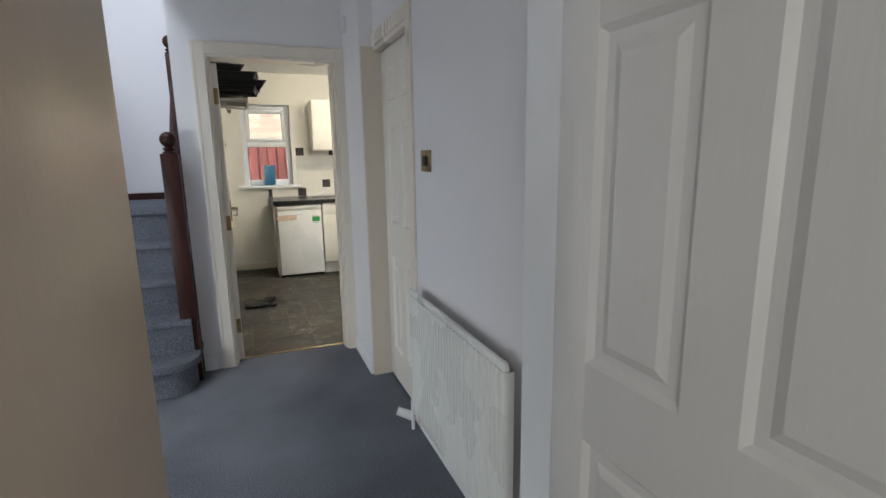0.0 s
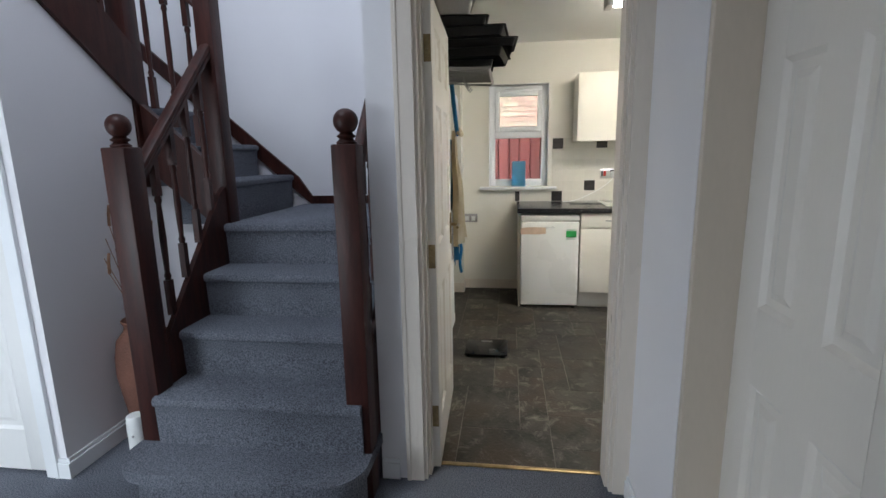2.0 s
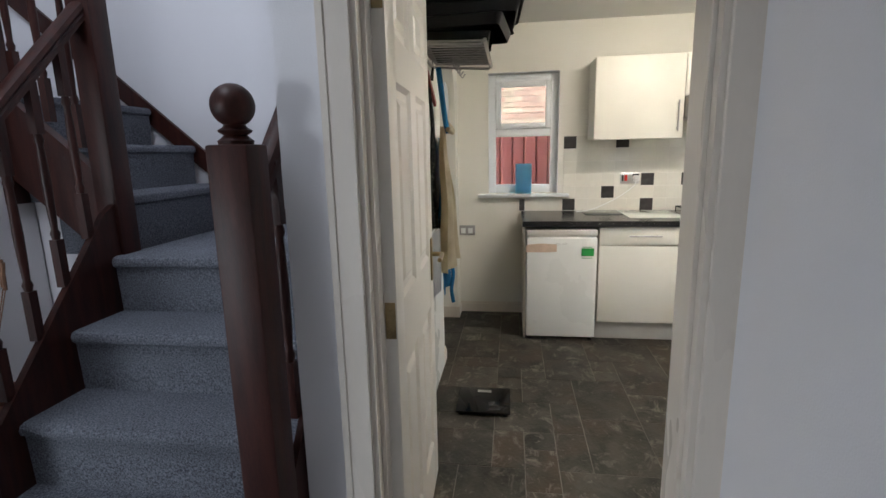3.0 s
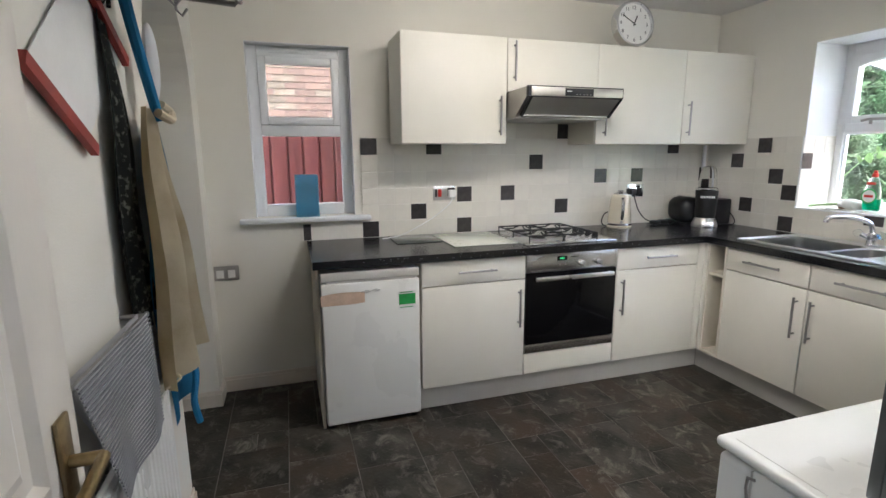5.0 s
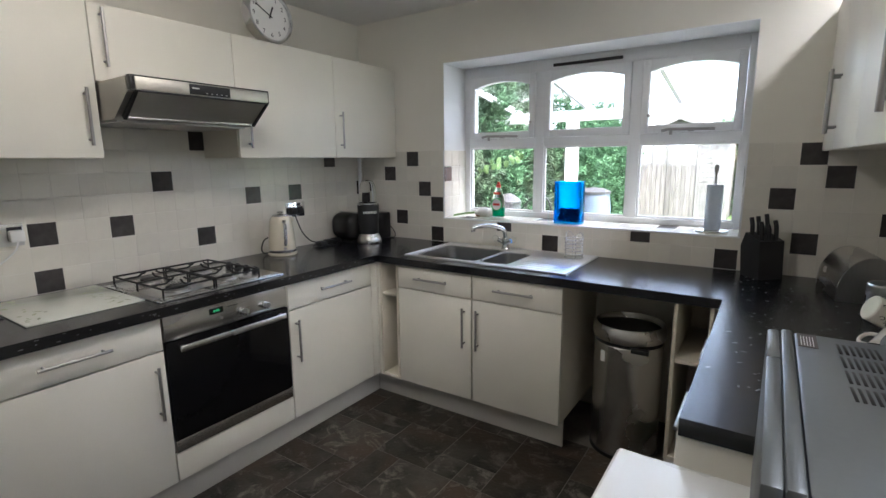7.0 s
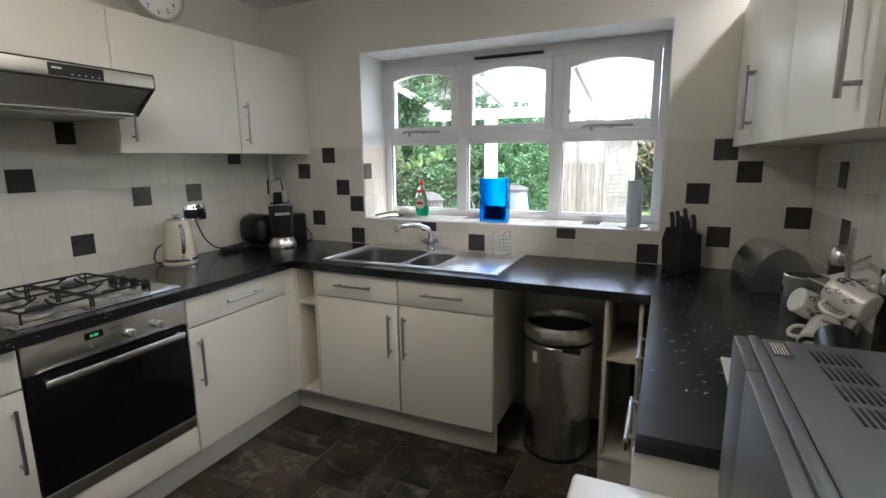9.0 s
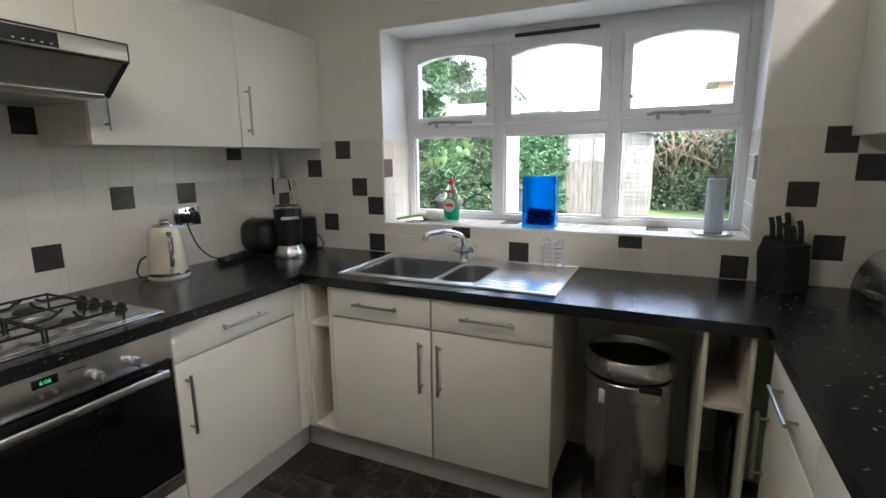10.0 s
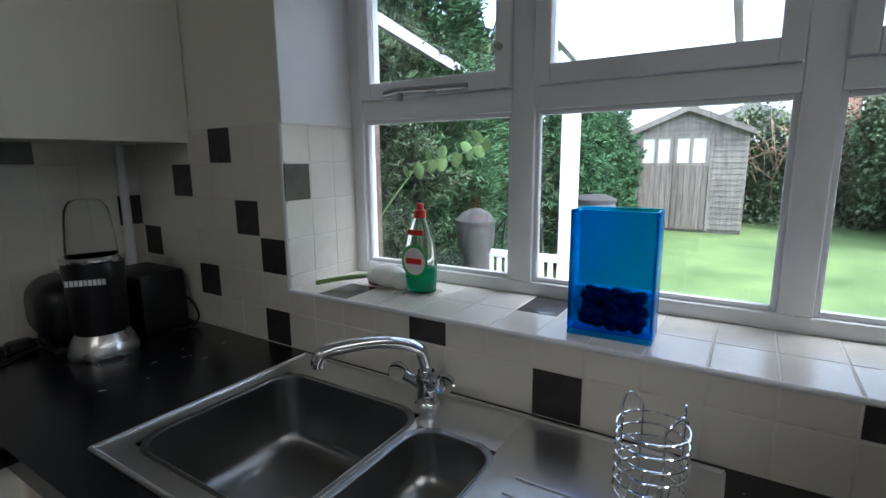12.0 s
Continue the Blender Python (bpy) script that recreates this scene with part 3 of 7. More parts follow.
prism(bm, bull(4.145, -0.83, 0.125, 0.14, 4.50), 0.001, R - 0.04, "z")
prism(bm, bull(4.112, -0.865, 0.155, 0.15, 4.50), R - 0.045, R, "z")
bmesh.ops.bevel(bm, geom=[e for e in bm.edges if all(abs(v.co.z - R) < 0.001 or abs(v.co.z - R + 0.045) < 0.001 for v in e.verts) and e.is_manifold and abs(e.verts[0].co.z - e.verts[1].co.z) < 1e-5 and e.verts[0].co.y < 4.45 and e.verts[1].co.y < 4.45], offset=0.018, segments=3, affect='EDGES')
part("step", bm, M_carpet, stairs, "rounded carpeted bottom step")


def carpet_step(x0, x1, nose, back, z0, z1):
    """One carpeted step running along x: riser below a rounded nosing."""
    b = BM()
    prof = [(nose + 0.022, z0), (nose + 0.016, z1 - 0.045), (nose + 0.003, z1 - 0.035), (nose, z1 - 0.02), (nose + 0.006, z1 - 0.006), (nose + 0.022, z1), (back, z1), (back, z0)]
    prism(b, prof, x0, x1, "x")
    return b


NOSE = [4.30, 4.515, 4.735, 4.95]
for k, nose in enumerate(NOSE):
    back = NOSE[k + 1] + 0.03 if k < 3 else 5.995
    part("step", carpet_step(-0.775, 0.120, nose, back, 0.001 if k == 0 else R * (k + 1) - 0.02, R * (k + 2)), M_carpet, stairs)
# flight to the left from the landing
for k, nx in enumerate((-0.83, -1.075, -1.32)):
    b = carpet_step(5.10, 5.965, 0.0, 0.29 if k < 2 else 0.92, R * (k + 5) - 0.02, R * (k + 6))
    # turn the profile so that it climbs towards -x
    b.transform(Matrix(((0, -1, 0, nx), (1, 0, 0, 0), (0, 0, 1, 0), (0, 0, 0, 1))))
    part("step", b, M_carpet, stairs)
# upper flight back towards the hall, above the closet
for k in range(7):
    y = 5.06 - 0.235 * k
    b = BM()
    prism(b, [(y, R * (8 + k) - 0.02), (y, R * (9 + k)), (y - 0.265, R * (9 + k)), (y - 0.265, R * (8 + k) - 0.02)], -2.23, -1.33, "x")
    part("step", b, M_carpet, stairs)

# wooden strings and skirtings
b = BM()
prism(b, [(4.36, 0.0), (5.03, 0.87), (5.03, 1.27), (4.95, 1.22), (4.36, 0.53)], -0.80, -0.775, "x")
part("string", b, M_maho, stairs, "dark-stained wooden stair string")
b = BM()
prism(b, [(4.36, 0.0), (5.03, 0.87), (5.03, 1.27), (4.95, 1.22), (4.36, 0.53)], 0.122, 0.142, "x")
part("string", b, M_maho, stairs, "dark-stained wooden stair string")
b = BM()
prism(b, [(0.11, 1.062), (-0.72, 1.062), (-2.2, 2.35), (-2.2, 2.47), (-0.80, 1.252), (-0.71, 1.118), (0.11, 1.118)], 5.975, 5.998, "y")
part("skirting", b, M_maho, stairs, "dark-stained skirting rising with the stairs")
b = BM()
prism(b, [(5.11, 1.63), (5.11, 1.95), (5.05, 1.98), (3.3, 3.36), (3.3, 3.02)], -1.345, -1.235, "x")
part("string", b, M_maho, stairs, "dark-stained string of the upper flight")
b = BM()
prism(b, [(-0.86, 1.02), (-0.86, 1.36), (-1.25, 1.70), (-1.25, 1.36)], 5.045, 5.085, "y")
part("string", b, M_maho, stairs, "dark-stained string of the short flight")


def newel(x, y, z0, z1, w=0.085, ball_on=True):
    b = box(BM(), x - w / 2, y - w / 2, z0, x + w / 2, y + w / 2, z1, 0.006)
    p = part("newel_post", b, M_maho, stairs, "dark mahogany newel post")
    if ball_on:
        c = BM()
        lathe(c, (x, y, z1), [(0.036, 0), (0.038, 0.008), (0.030, 0.014), (0.024, 0.02), (0.034, 0.026), (0.036, 0.03), (0.026, 0.036), (0.022, 0.042)], 20)
        ball(c, (x, y, z1 + 0.082), 0.046)
        part("newel_cap", c, M_maho, p, "turned ball cap")
    return p


newel(-0.812, 4.378, 0.001, 1.447, 0.100)
newel(0.102, 4.378, 0.001, 1.440, 0.094)
newel(-0.806, 5.045, 0.85, 2.36, 0.09)
newel(0.100, 5.045, 0.85, 2.12, 0.07)
newel(-1.287, 5.065, 1.25, 3.2, 0.10, False)


def rail(p0, p1, w=0.058, h=0.062):
    """A moulded handrail between two points."""
    p0, p1 = Vector(p0), Vector(p1)
    d = (p1 - p0)
    side = Vector((d.y, -d.x, 0)).normalized() * w / 2
    up = Vector((0, 0, 1))
    prof = [(-1, 0), (1, 0), (1, 0.3), (0.8, 0.45), (1.05, 0.62), (0.85, 0.9), (0.4, 1), (-0.4, 1), (-0.85, 0.9), (-1.05, 0.62), (-0.8, 0.45), (-1, 0.3)]
    b = BM()
    A = [b.verts.new(p0 + side * s + up * (h * (v - 0.5))) for s, v in prof]
    B2 = [b.verts.new(p1 + side * s + up * (h * (v - 0.5))) for s, v in prof]
    for i in range(len(prof)):
        j = (i + 1) % len(prof)
        b.faces.new((A[i], A[j], B2[j], B2[i]))
    b.faces.new(A)
    b.faces.new(list(reversed(B2)))
    return part("handrail", b, M_maho, stairs, "dark mahogany handrail")


rail((-0.81, 4.41, 1.31), (-0.808, 5.0, 1.925))
rail((0.102, 4.42, 1.31), (0.102, 5.01, 1.925), 0.045)
rail((-0.85, 5.055, 2.15), (-1.24, 5.06, 2.52))
rail((-1.288, 5.02, 2.70), (-1.288, 3.35, 4.0))


def baluster(x, y, z0, z1):
    b = BM()
    s = 0.014
    box(b, x - s, y - s, z0, x + s, y + s, z0 + 0.16)
    box(b, x - s, y - s, z1 - 0.16, x + s, y + s, z1)
    h = z1 - z0 - 0.32
    lathe(b, (x, y, z0 + 0.16), [(0.011, 0), (0.015, 0.02), (0.010, 0.035), (0.0125, h * 0.25), (0.0145, h * 0.5), (0.0125, h * 0.75), (0.010, h - 0.035), (0.015, h - 0.02), (0.011, h)], 12)
    part("baluster", b, M_maho, stairs)


for k in range(4):
    f = (k + 0.9) / 4.9
    y = 4.41 + 0.6 * f
    baluster(-0.795, y, 0.53 + (y - 4.36) * 1.16, 1.29 + (y - 4.41) * 1.04)
    baluster(0.110, y, 0.53 + (y - 4.36) * 1.16, 1.29 + (y - 4.41) * 1.04)
for k in range(3):
    x = -0.93 - 0.115 * k
    baluster(x, 5.063, 1.40 + (-0.86 - x) * 0.87, 2.14 + (-0.85 - x) * 0.95)
for k in range(6):
    y = 4.93 - 0.12 * k
    baluster(-1.29, y, 1.98 + (5.05 - y) * 0.79, 2.68 + (5.02 - y) * 0.78)


# ---------------- windows ----------------
def pane(bm, parent, label=""):
    p = part("pane", bm, M_glass, parent, label, smooth=False)
    p.visible_shadow = False
    return p


# small north window
win_n = thing("window_1", (0.785, 7.69, 1.06), "small white plastic window with a top-hung light", "window", kind="structure")
fy0, fy1 = 7.69, 7.755
bm = BM()
X0, X1, Z0, Z1 = 0.4955, 1.0745, 1.0585, 2.0465
box(bm, X0, fy0, Z0, X0 + 0.06, fy1, Z1, 0.004)
box(bm, X1 - 0.06, fy0, Z0, X1, fy1, Z1, 0.004)
box(bm, X0 + 0.06, fy0 + 0.0005, Z1 - 0.06, X1 - 0.06, fy1, Z1 - 0.0005, 0.004)
box(bm, X0 + 0.06, fy0 + 0.0005, Z0, X1 - 0.06, fy1, Z0 + 0.07, 0.004)
box(bm, X0 + 0.06, fy0 + 0.0005, 1.535, X1 - 0.06, fy1, 1.60, 0.004)
part("window_frame", bm, M_upvc, win_n)
bm = BM()
for a in ((0.556, 1.60, 0.60, 1.985), (0.97, 1.60, 1.014, 1.985), (0.60, 1.94, 0.97, 1.985), (0.60, 1.60, 0.97, 1.645)):
    box(bm, a[0] + 0.0005, fy0 - 0.014, a[1] + 0.001, a[2] - 0.0005, fy1 - 0.03, a[3], 0.004)
sash = part("sash", bm, M_upvc, win_n)
hb = box(BM(), 0.755, fy0 - 0.026, 1.612, 0.815, fy0 - 0.0145, 1.63, 0.003)
tube(hb, [(0.785, fy0 - 0.03, 1.622), (0.75, fy0 - 0.04, 1.617), (0.70, fy0 - 0.04, 1.612)], 0.007, 8)
part("handle", hb, M_white, sash, "white window handle")
part("vent", box(box(BM(), 0.62, fy0 - 0.012, 2.005, 0.95, fy0 + 0.001, 2.03, 0.003), 0.63, fy0 - 0.016, 2.012, 0.94, fy0 - 0.012, 2.016), M_upvc, win_n)
pane(box(BM(), 0.60, fy0 + 0.02, 1.645, 0.97, fy0 + 0.026, 1.94), win_n)
pane(box(BM(), 0.5555, fy0 + 0.02, 1.1285, 1.0145, fy0 + 0.026, 1.535), win_n)
part("window_sill", box(BM(), 0.405, 7.555, 1.028, 1.165, 7.6895, 1.0575, 0.008), M_white, win_n, "white window board with a rounded nose")
bm = BM()
for x0, x1 in ((0.4951, 0.4985), (1.0715, 1.0749)):
    box(bm, x0, KN, 1.06, x1, 7.69, 2.046)
box(bm, 0.4985, KN, 2.043, 1.0715, 7.69, 2.0465)
part("reveal", bm, M_white, win_n, "white painted window reveal")

# wide east window over the sink: three bays with arched top lights
win_e = thing("window_2", (4.10, 6.0, 1.08), "wide white timber window with arched top lights", "window", kind="structure")
WX0, WX1 = 4.075, 4.135
YA, YB, ZA, ZB = 5.1305, 6.8695, 1.0785, 2.0835
MULL = (5.715, 6.305)
ZT0, ZT1 = 1.545, 1.60
bm = BM()
box(bm, WX0, YA, ZA, WX1, YA + 0.045, ZB, 0.004)
box(bm, WX0, YB - 0.045, ZA, WX1, YB, ZB, 0.004)
box(bm, WX0 + 0.0005, YA + 0.045, ZB - 0.075, WX1, YB - 0.045, ZB - 0.0005, 0.004)
box(bm, WX0 + 0.0005, YA + 0.045, ZA, WX1, YB - 0.045, ZA + 0.035, 0.004)
for y in MULL:
    box(bm, WX0 + 0.001, y - 0.03, ZA + 0.035, WX1, y + 0.03, ZB - 0.075, 0.004)
for a, b in ((YA + 0.045, MULL[0] - 0.03), (MULL[0] + 0.03, MULL[1] - 0.03), (MULL[1] + 0.03, YB - 0.045)):
    box(bm, WX0 + 0.0015, a, ZT0, WX1, b, ZT1, 0.004)
part("window_frame", bm, M_white, win_e)
for a, b in ((YA + 0.045, MULL[0] - 0.03), (MULL[0] + 0.03, MULL[1] - 0.03), (MULL[1] + 0.03, YB - 0.045)):
    # top light: sash with a segmental arched head
    bm = BM()
    z0, z1, s = ZT1 + 0.002, ZB - 0.077, 0.042
    x0, x1 = WX0 - 0.012, WX1 - 0.02
    box(bm, x0, a + 0.002, z0, x1, a + s, z1, 0.003)
    box(bm, x0, b - s, z0, x1, b - 0.002, z1, 0.003)
    box(bm, x0 + 0.0005, a + s, z0, x1, b - s, z0 + 0.045, 0.003)
    ya, yb, w = a + s, b - s, b - a - 2 * s
    zc, rise = z1 - 0.068, 0.036
    arch = [(ya + w * k / 14, zc + rise * (1 - (2 * k / 14 - 1) ** 2)) for k in range(15)]
    prism(bm, arch + [(yb, z1), (ya, z1)], x0 + 0.0005, x1, "x")
    sh = part("sash", bm, M_white, win_e, "white top light with an arched head")
    pane(prism(BM(), [(ya, z0 + 0.045), (yb, z0 + 0.045)] + list(reversed([(y, z) for y, z in arch])), x0 + 0.022, x0 + 0.026, "x"), win_e)
    if abs((a + b) / 2 - 6.0) > 0.2:
        st = BM()
        c = (a + b) / 2
        tube(st, [(x0 - 0.012, c - 0.13, z0 + 0.012), (x0 - 0.012, c + 0.10, z0 + 0.018), (x0 - 0.016, c + 0.135, z0 + 0.010)], 0.008, 8)
        box(st, x0 - 0.012, c - 0.03, z0 + 0.002, x0, c + 0.0, z0 + 0.022, 0.002)
        box(st, x0 - 0.012, c + 0.08, z0 - 0.012, x0, c + 0.095, z0 + 0.02, 0.002)
        part("stay", st, M_dsteel, sh, "metal casement stay")
    # lower fixed light
    pane(box(BM(), WX0 + 0.03, a, ZA + 0.035, WX0 + 0.034, b, ZT0), win_e)
    bd = BM()
    for q in ((a, ZA + 0.035, a + 0.012, ZT0), (b - 0.012, ZA + 0.035, b, ZT0), (a + 0.012, ZA + 0.035, b - 0.012, ZA + 0.047), (a + 0.012, ZT0 - 0.012, b - 0.012, ZT0)):
        box(bd, WX0 + 0.012, q[0], q[1], WX0 + 0.03, q[2], q[3], 0.003)
    part("bead", bd, M_white, win_e)
part("vent", box(BM(), WX0 - 0.012, 5.80, 2.028, WX0 + 0.001, 6.22, 2.046, 0.003), M_black, win_e, "dark trickle vent slot")
for y in (5.64, 6.365):
    part("catch", cyl(BM(), (WX0 - 0.022, y, 1.70), (WX0 - 0.008, y, 1.70), 0.009), M_dsteel, win_e)
bm = BM()
box(bm, KE + 0.0005, 5.1301, 1.527, WX0, 5.1335, 2.084)
box(bm, KE + 0.0005, 6.8665, 1.527, WX0, 6.8699, 2.084)
box(bm, KE + 0.0005, 5.1335, 2.080, WX0, 6.8665, 2.0838)
part("reveal", bm, M_white, win_e, "white painted window reveal")

# ---------------- fitted kitchen ----------------
MN = lambda x: place(x, 6.965, 0, 0)          # fronts that look south
ME = lambda y: place(3.195, y, 0, -90)        # fronts that look west
MS = lambda x: place(x, 5.135, 0, 180)        # fronts that look north


def bar_handle(parent, M, u, v, w, length, upright, dark=False):
    b = BM()
    h = length / 2
    if upright:
        cyl(b, (u, v - 0.03, w - h), (u, v - 0.03, w + h), 0.006, n=12)
        for k in (-0.8, 0.8):
            cyl(b, (u, v, w + k * h), (u, v - 0.03, w + k * h), 0.0045, n=10)
    else:
        cyl(b, (u - h, v - 0.03, w), (u + h, v - 0.03, w), 0.006, n=12)
        for k in (-0.8, 0.8):
            cyl(b, (u + k * h, v, w), (u + k * h, v - 0.03, w), 0.0045, n=10)
    return part("handle", b, M_dsteel, parent, "brushed steel bar handle", M=M)


def base_unit(name, M, width, drawers, doors, depth=0.56, label="cream base unit with brushed steel bar handles"):
    """drawers, doors: lists of (u0, u1, handle u)."""
    root = thing(name, M.translation, label, "kitchen unit")
    part("side_panel", box(BM(), 0.001, 0.02, 0.15, 0.018, depth, 0.868), M_carcass, root, M=M)
    part("side_panel", box(BM(), width - 0.018, 0.02, 0.15, width - 0.001, depth, 0.868), M_carcass, root, M=M)
    part("base_panel", box(BM(), 0.018, 0.02, 0.15, width - 0.018, depth, 0.166), M_carcass, root, M=M)
    part("back_panel", box(BM(), 0.018, depth - 0.01, 0.166, width - 0.018, depth, 0.868), M_carcass, root, M=M)
    for u0, u1, hu in drawers:
        d = part("drawer_front", box(BM(), u0 + 0.0015, 0, 0.733, u1 - 0.0015, 0.0185, 0.864, 0.0025), M_unit, root, M=M)
        bar_handle(d, M, hu, 0, 0.802, 0.22, False)
    for u0, u1, hu in doors:
        d = part("door", box(BM(), u0 + 0.0015, 0, 0.152, u1 - 0.0015, 0.0185, 0.7265, 0.0025), M_unit, root, M=M)
        bar_handle(d, M, hu, 0, 0.568, 0.22, True)
    return root


base_unit("base_unit", MN(1.322), 0.608, [(0, 0.608, 0.31)], [(0, 0.608, 0.567)])
base_unit("base_unit", MN(2.538), 0.606, [(0, 0.606, 0.305)], [(0, 0.606, 0.037)])
base_unit("sink_base_unit", ME(6.797), 1.0, [(0, 0.498, 0.245), (0.502, 1.0, 0.75)], [(0, 0.498, 0.455), (0.502, 1.0, 0.54)], label="cream double sink base unit with two drawer fronts")
base_unit("base_unit", MS(3.12), 0.50, [(0, 0.5, 0.25)], [(0, 0.5, 0.04)])
base_unit("base_unit", MS(2.62), 0.50, [(0, 0.5, 0.25)], [(0, 0.5, 0.46)])

# corner filler and open shelf units
single("corner_filler", box(box(BM(), 3.146, 6.967, 0.15, 3.213, 6.985, 0.868, 0.002), 3.197, 6.945, 0.15, 3.213, 6.967, 0.868, 0.002), M_unit, "cream corner post between the kitchen units", "kitchen unit")


def open_shelf(name, y_hi, y_lo, shelf, label):
    root = thing(name, (3.3, (y_hi + y_lo) / 2, 0), label, "shelf unit")
    for q in ((3.197, y_hi - 0.016, 0.15, 3.74, y_hi - 0.0005, 0.868), (3.197, y_lo + 0.0005, 0.15, 3.74, y_lo + 0.016, 0.868)):
        part("side_panel", box(BM(), *q, 0.001), M_carcass, root)
    part("base_panel", box(BM(), 3.197, y_lo + 0.016, 0.15, 3.74, y_hi - 0.016, 0.168, 0.001), M_carcass, root)
    part("back_panel", box(BM(), 3.70, y_lo + 0.016, 0.168, 3.72, y_hi - 0.016, 0.868), M_carcass, root)
    for z in shelf:
        part("shelf", box(BM(), 3.205, y_lo + 0.016, z, 3.70, y_hi - 0.016, z + 0.018, 0.002), M_carcass, root)


open_shelf("open_shelf_unit", 6.942, 6.799, (0.665,), "narrow open cream shelf unit in the corner")
open_shelf("open_shelf_unit", 5.315, 5.165, (0.60,), "narrow open cream shelf unit beside the bin")
single("tray", box(BM(), 3.26, 5.20, 0.17, 3.60, 5.212, 0.52, 0.004), M_black, "dark baking tray standing in the open shelf", "tray", M=None)
single("end_panel", box(BM(), 2.115, 4.56, 0.0, 2.133, 5.145, 0.868, 0.002), M_unit, "cream end panel under the worktop", "kitchen unit")

# plinths
bm = BM()
box(bm, 1.322, 7.03, 0.001, 3.265, 7.045, 0.149, 0.002)
single("plinth", bm, M_plinth, "pale grey plinth under the cooker run", "plinth")
single("plinth", box(BM(), 3.265, 5.80, 0.001, 3.28, 7.03, 0.149, 0.002), M_plinth, "pale grey plinth under the sink run", "plinth")
single("plinth", box(BM(), 2.14, 5.09, 0.001, 3.20, 5.105, 0.149, 0.002), M_plinth, "pale grey plinth under the worktop return", "plinth")
single("plinth", box(BM(), 3.21, 5.167, 0.001, 3.225, 5.313, 0.149, 0.002), M_plinth, "pale plinth under the open shelves", "plinth")

# worktop round three sides, cut out for the bowls
bm = BM()
WZ0, WZ1 = 0.869, 0.910
box(bm, 0.772, 6.945, WZ0, 3.178, KN - 0.008, WZ1)
box(bm, 3.178, 6.755, WZ0, KE - 0.006, KN - 0.008, WZ1)
box(bm, 3.178, 6.13, WZ0, 3.30, 6.755, WZ1)
box(bm, 3.69, 6.13, WZ0, KE - 0.006, 6.755, WZ1)
box(bm, 3.178, 5.141, WZ0, KE - 0.006, 6.13, WZ1)
box(bm, 2.11, KS + 0.006, WZ0, KE - 0.006, 5.141, WZ1)
bmesh.ops.remove_doubles(bm, verts=bm.verts, dist=0.0005)
worktop = single("worktop", bm, M_worktop, "dark slate-effect laminate worktop with pale flecks", "worktop")
random.seed(4)
bm = BM()
for k in range(330):
    if k < 110:
        x, y = random.uniform(0.8, 3.75), random.uniform(6.97, 7.57)
    elif k < 150:
        x, y = random.uniform(3.2, 3.78), random.uniform(5.2, 5.78)
    else:
        x, y = random.uniform(2.15, 3.75), random.uniform(4.55, 5.12)
    a, l, w = random.uniform(0, 3.1), random.uniform(0.002, 0.009), random.uniform(0.0012, 0.0028)
    box(bm, -l, -w, 0, l, w, 0.0004)
    bmesh.ops.transform(bm, matrix=Matrix.Translation((x, y, WZ1 - 0.0001)) @ Matrix.Rotation(a, 4, 'Z'), verts=bm.verts[-8:])
for k in range(60):
    x = random.uniform(0.8, 3.15)
    z = random.uniform(0.875, 0.905)
    l = random.uniform(0.002, 0.007)
    box(bm, x - l, 6.9446, z - 0.001, x + l, 6.9452, z + 0.0012)
flk = part("fleck", bm, M_chip, worktop, "pale mineral flecks", smooth=False)
flk["kind"] = "stuff"

# ---------------- appliances ----------------
# fridge under the worktop
fr = thing("fridge", (1.06, 7.25, 0), "white under-counter fridge with a green sticker and a strip of tape", "fridge")
part("body", box(BM(), 0.806, 7.005, 0.02, 1.306, 7.55, 0.846, 0.006), M_appl, fr)
d = part("door", box(BM(), 0.804, 6.95, 0.03, 1.308, 7.0, 0.790, 0.010, 3), M_appl, fr)
part("handle_strip", box(box(BM(), 0.804, 6.953, 0.80, 1.308, 7.004, 0.848, 0.008, 3), 0.83, 6.957, 0.791, 1.285, 7.0, 0.80), M_plinth, fr, "grey grip strip along the top of the door")
part("sticker", box(BM(), 1.193, 6.9485, 0.630, 1.287, 6.9498, 0.728, 0.0), M_paper, d, "white energy sticker")
part("sticker", box(BM(), 1.196, 6.9475, 0.655, 1.284, 6.9484, 0.712, 0.0), M_sticker, d, "green sticker")
for z in (0.640, 0.720):
    part("sticker_print", box(BM(), 1.20, 6.9478, z - 0.002, 1.27, 6.9484, z + 0.002), M_sticker, d)
tp = box(BM(), 0.800, 6.9478, 0.690, 1.02, 6.9497, 0.745)
bmesh.ops.subdivide_edges(tp, edges=tp.edges, cuts=3)
for v in tp.verts:
    v.co.z += 0.006 * math.sin(v.co.x * 37) + (0.004 * math.sin(v.co.z * 900))
part("tape", tp, M_tape, d, "torn beige tape")
bm = BM()
tube(bm, [(1.0, 6.947, 0.742), (1.03, 6.947, 0.748), (1.05, 6.947, 0.742), (1.03, 6.947, 0.736)], 0.0018, 6, True)
tube(bm, [(1.055, 6.947, 0.745), (1.08, 6.947, 0.751), (1.10, 6.947, 0.745), (1.08, 6.947, 0.740)], 0.0018, 6, True)
part("badge", bm, M_dsteel, d, "small metal badge")
for x in (0.83, 1.28):
    part("foot", cyl(BM(), (x, 7.0, 0.0), (x, 7.0, 0.021), 0.018), M_black, fr)
single("fridge_side_panel", box(BM(), 0.785, 6.99, 0.0, 0.800, 7.56, 0.868, 0.001), M_carcass, "cream panel standing beside the fridge", "panel")

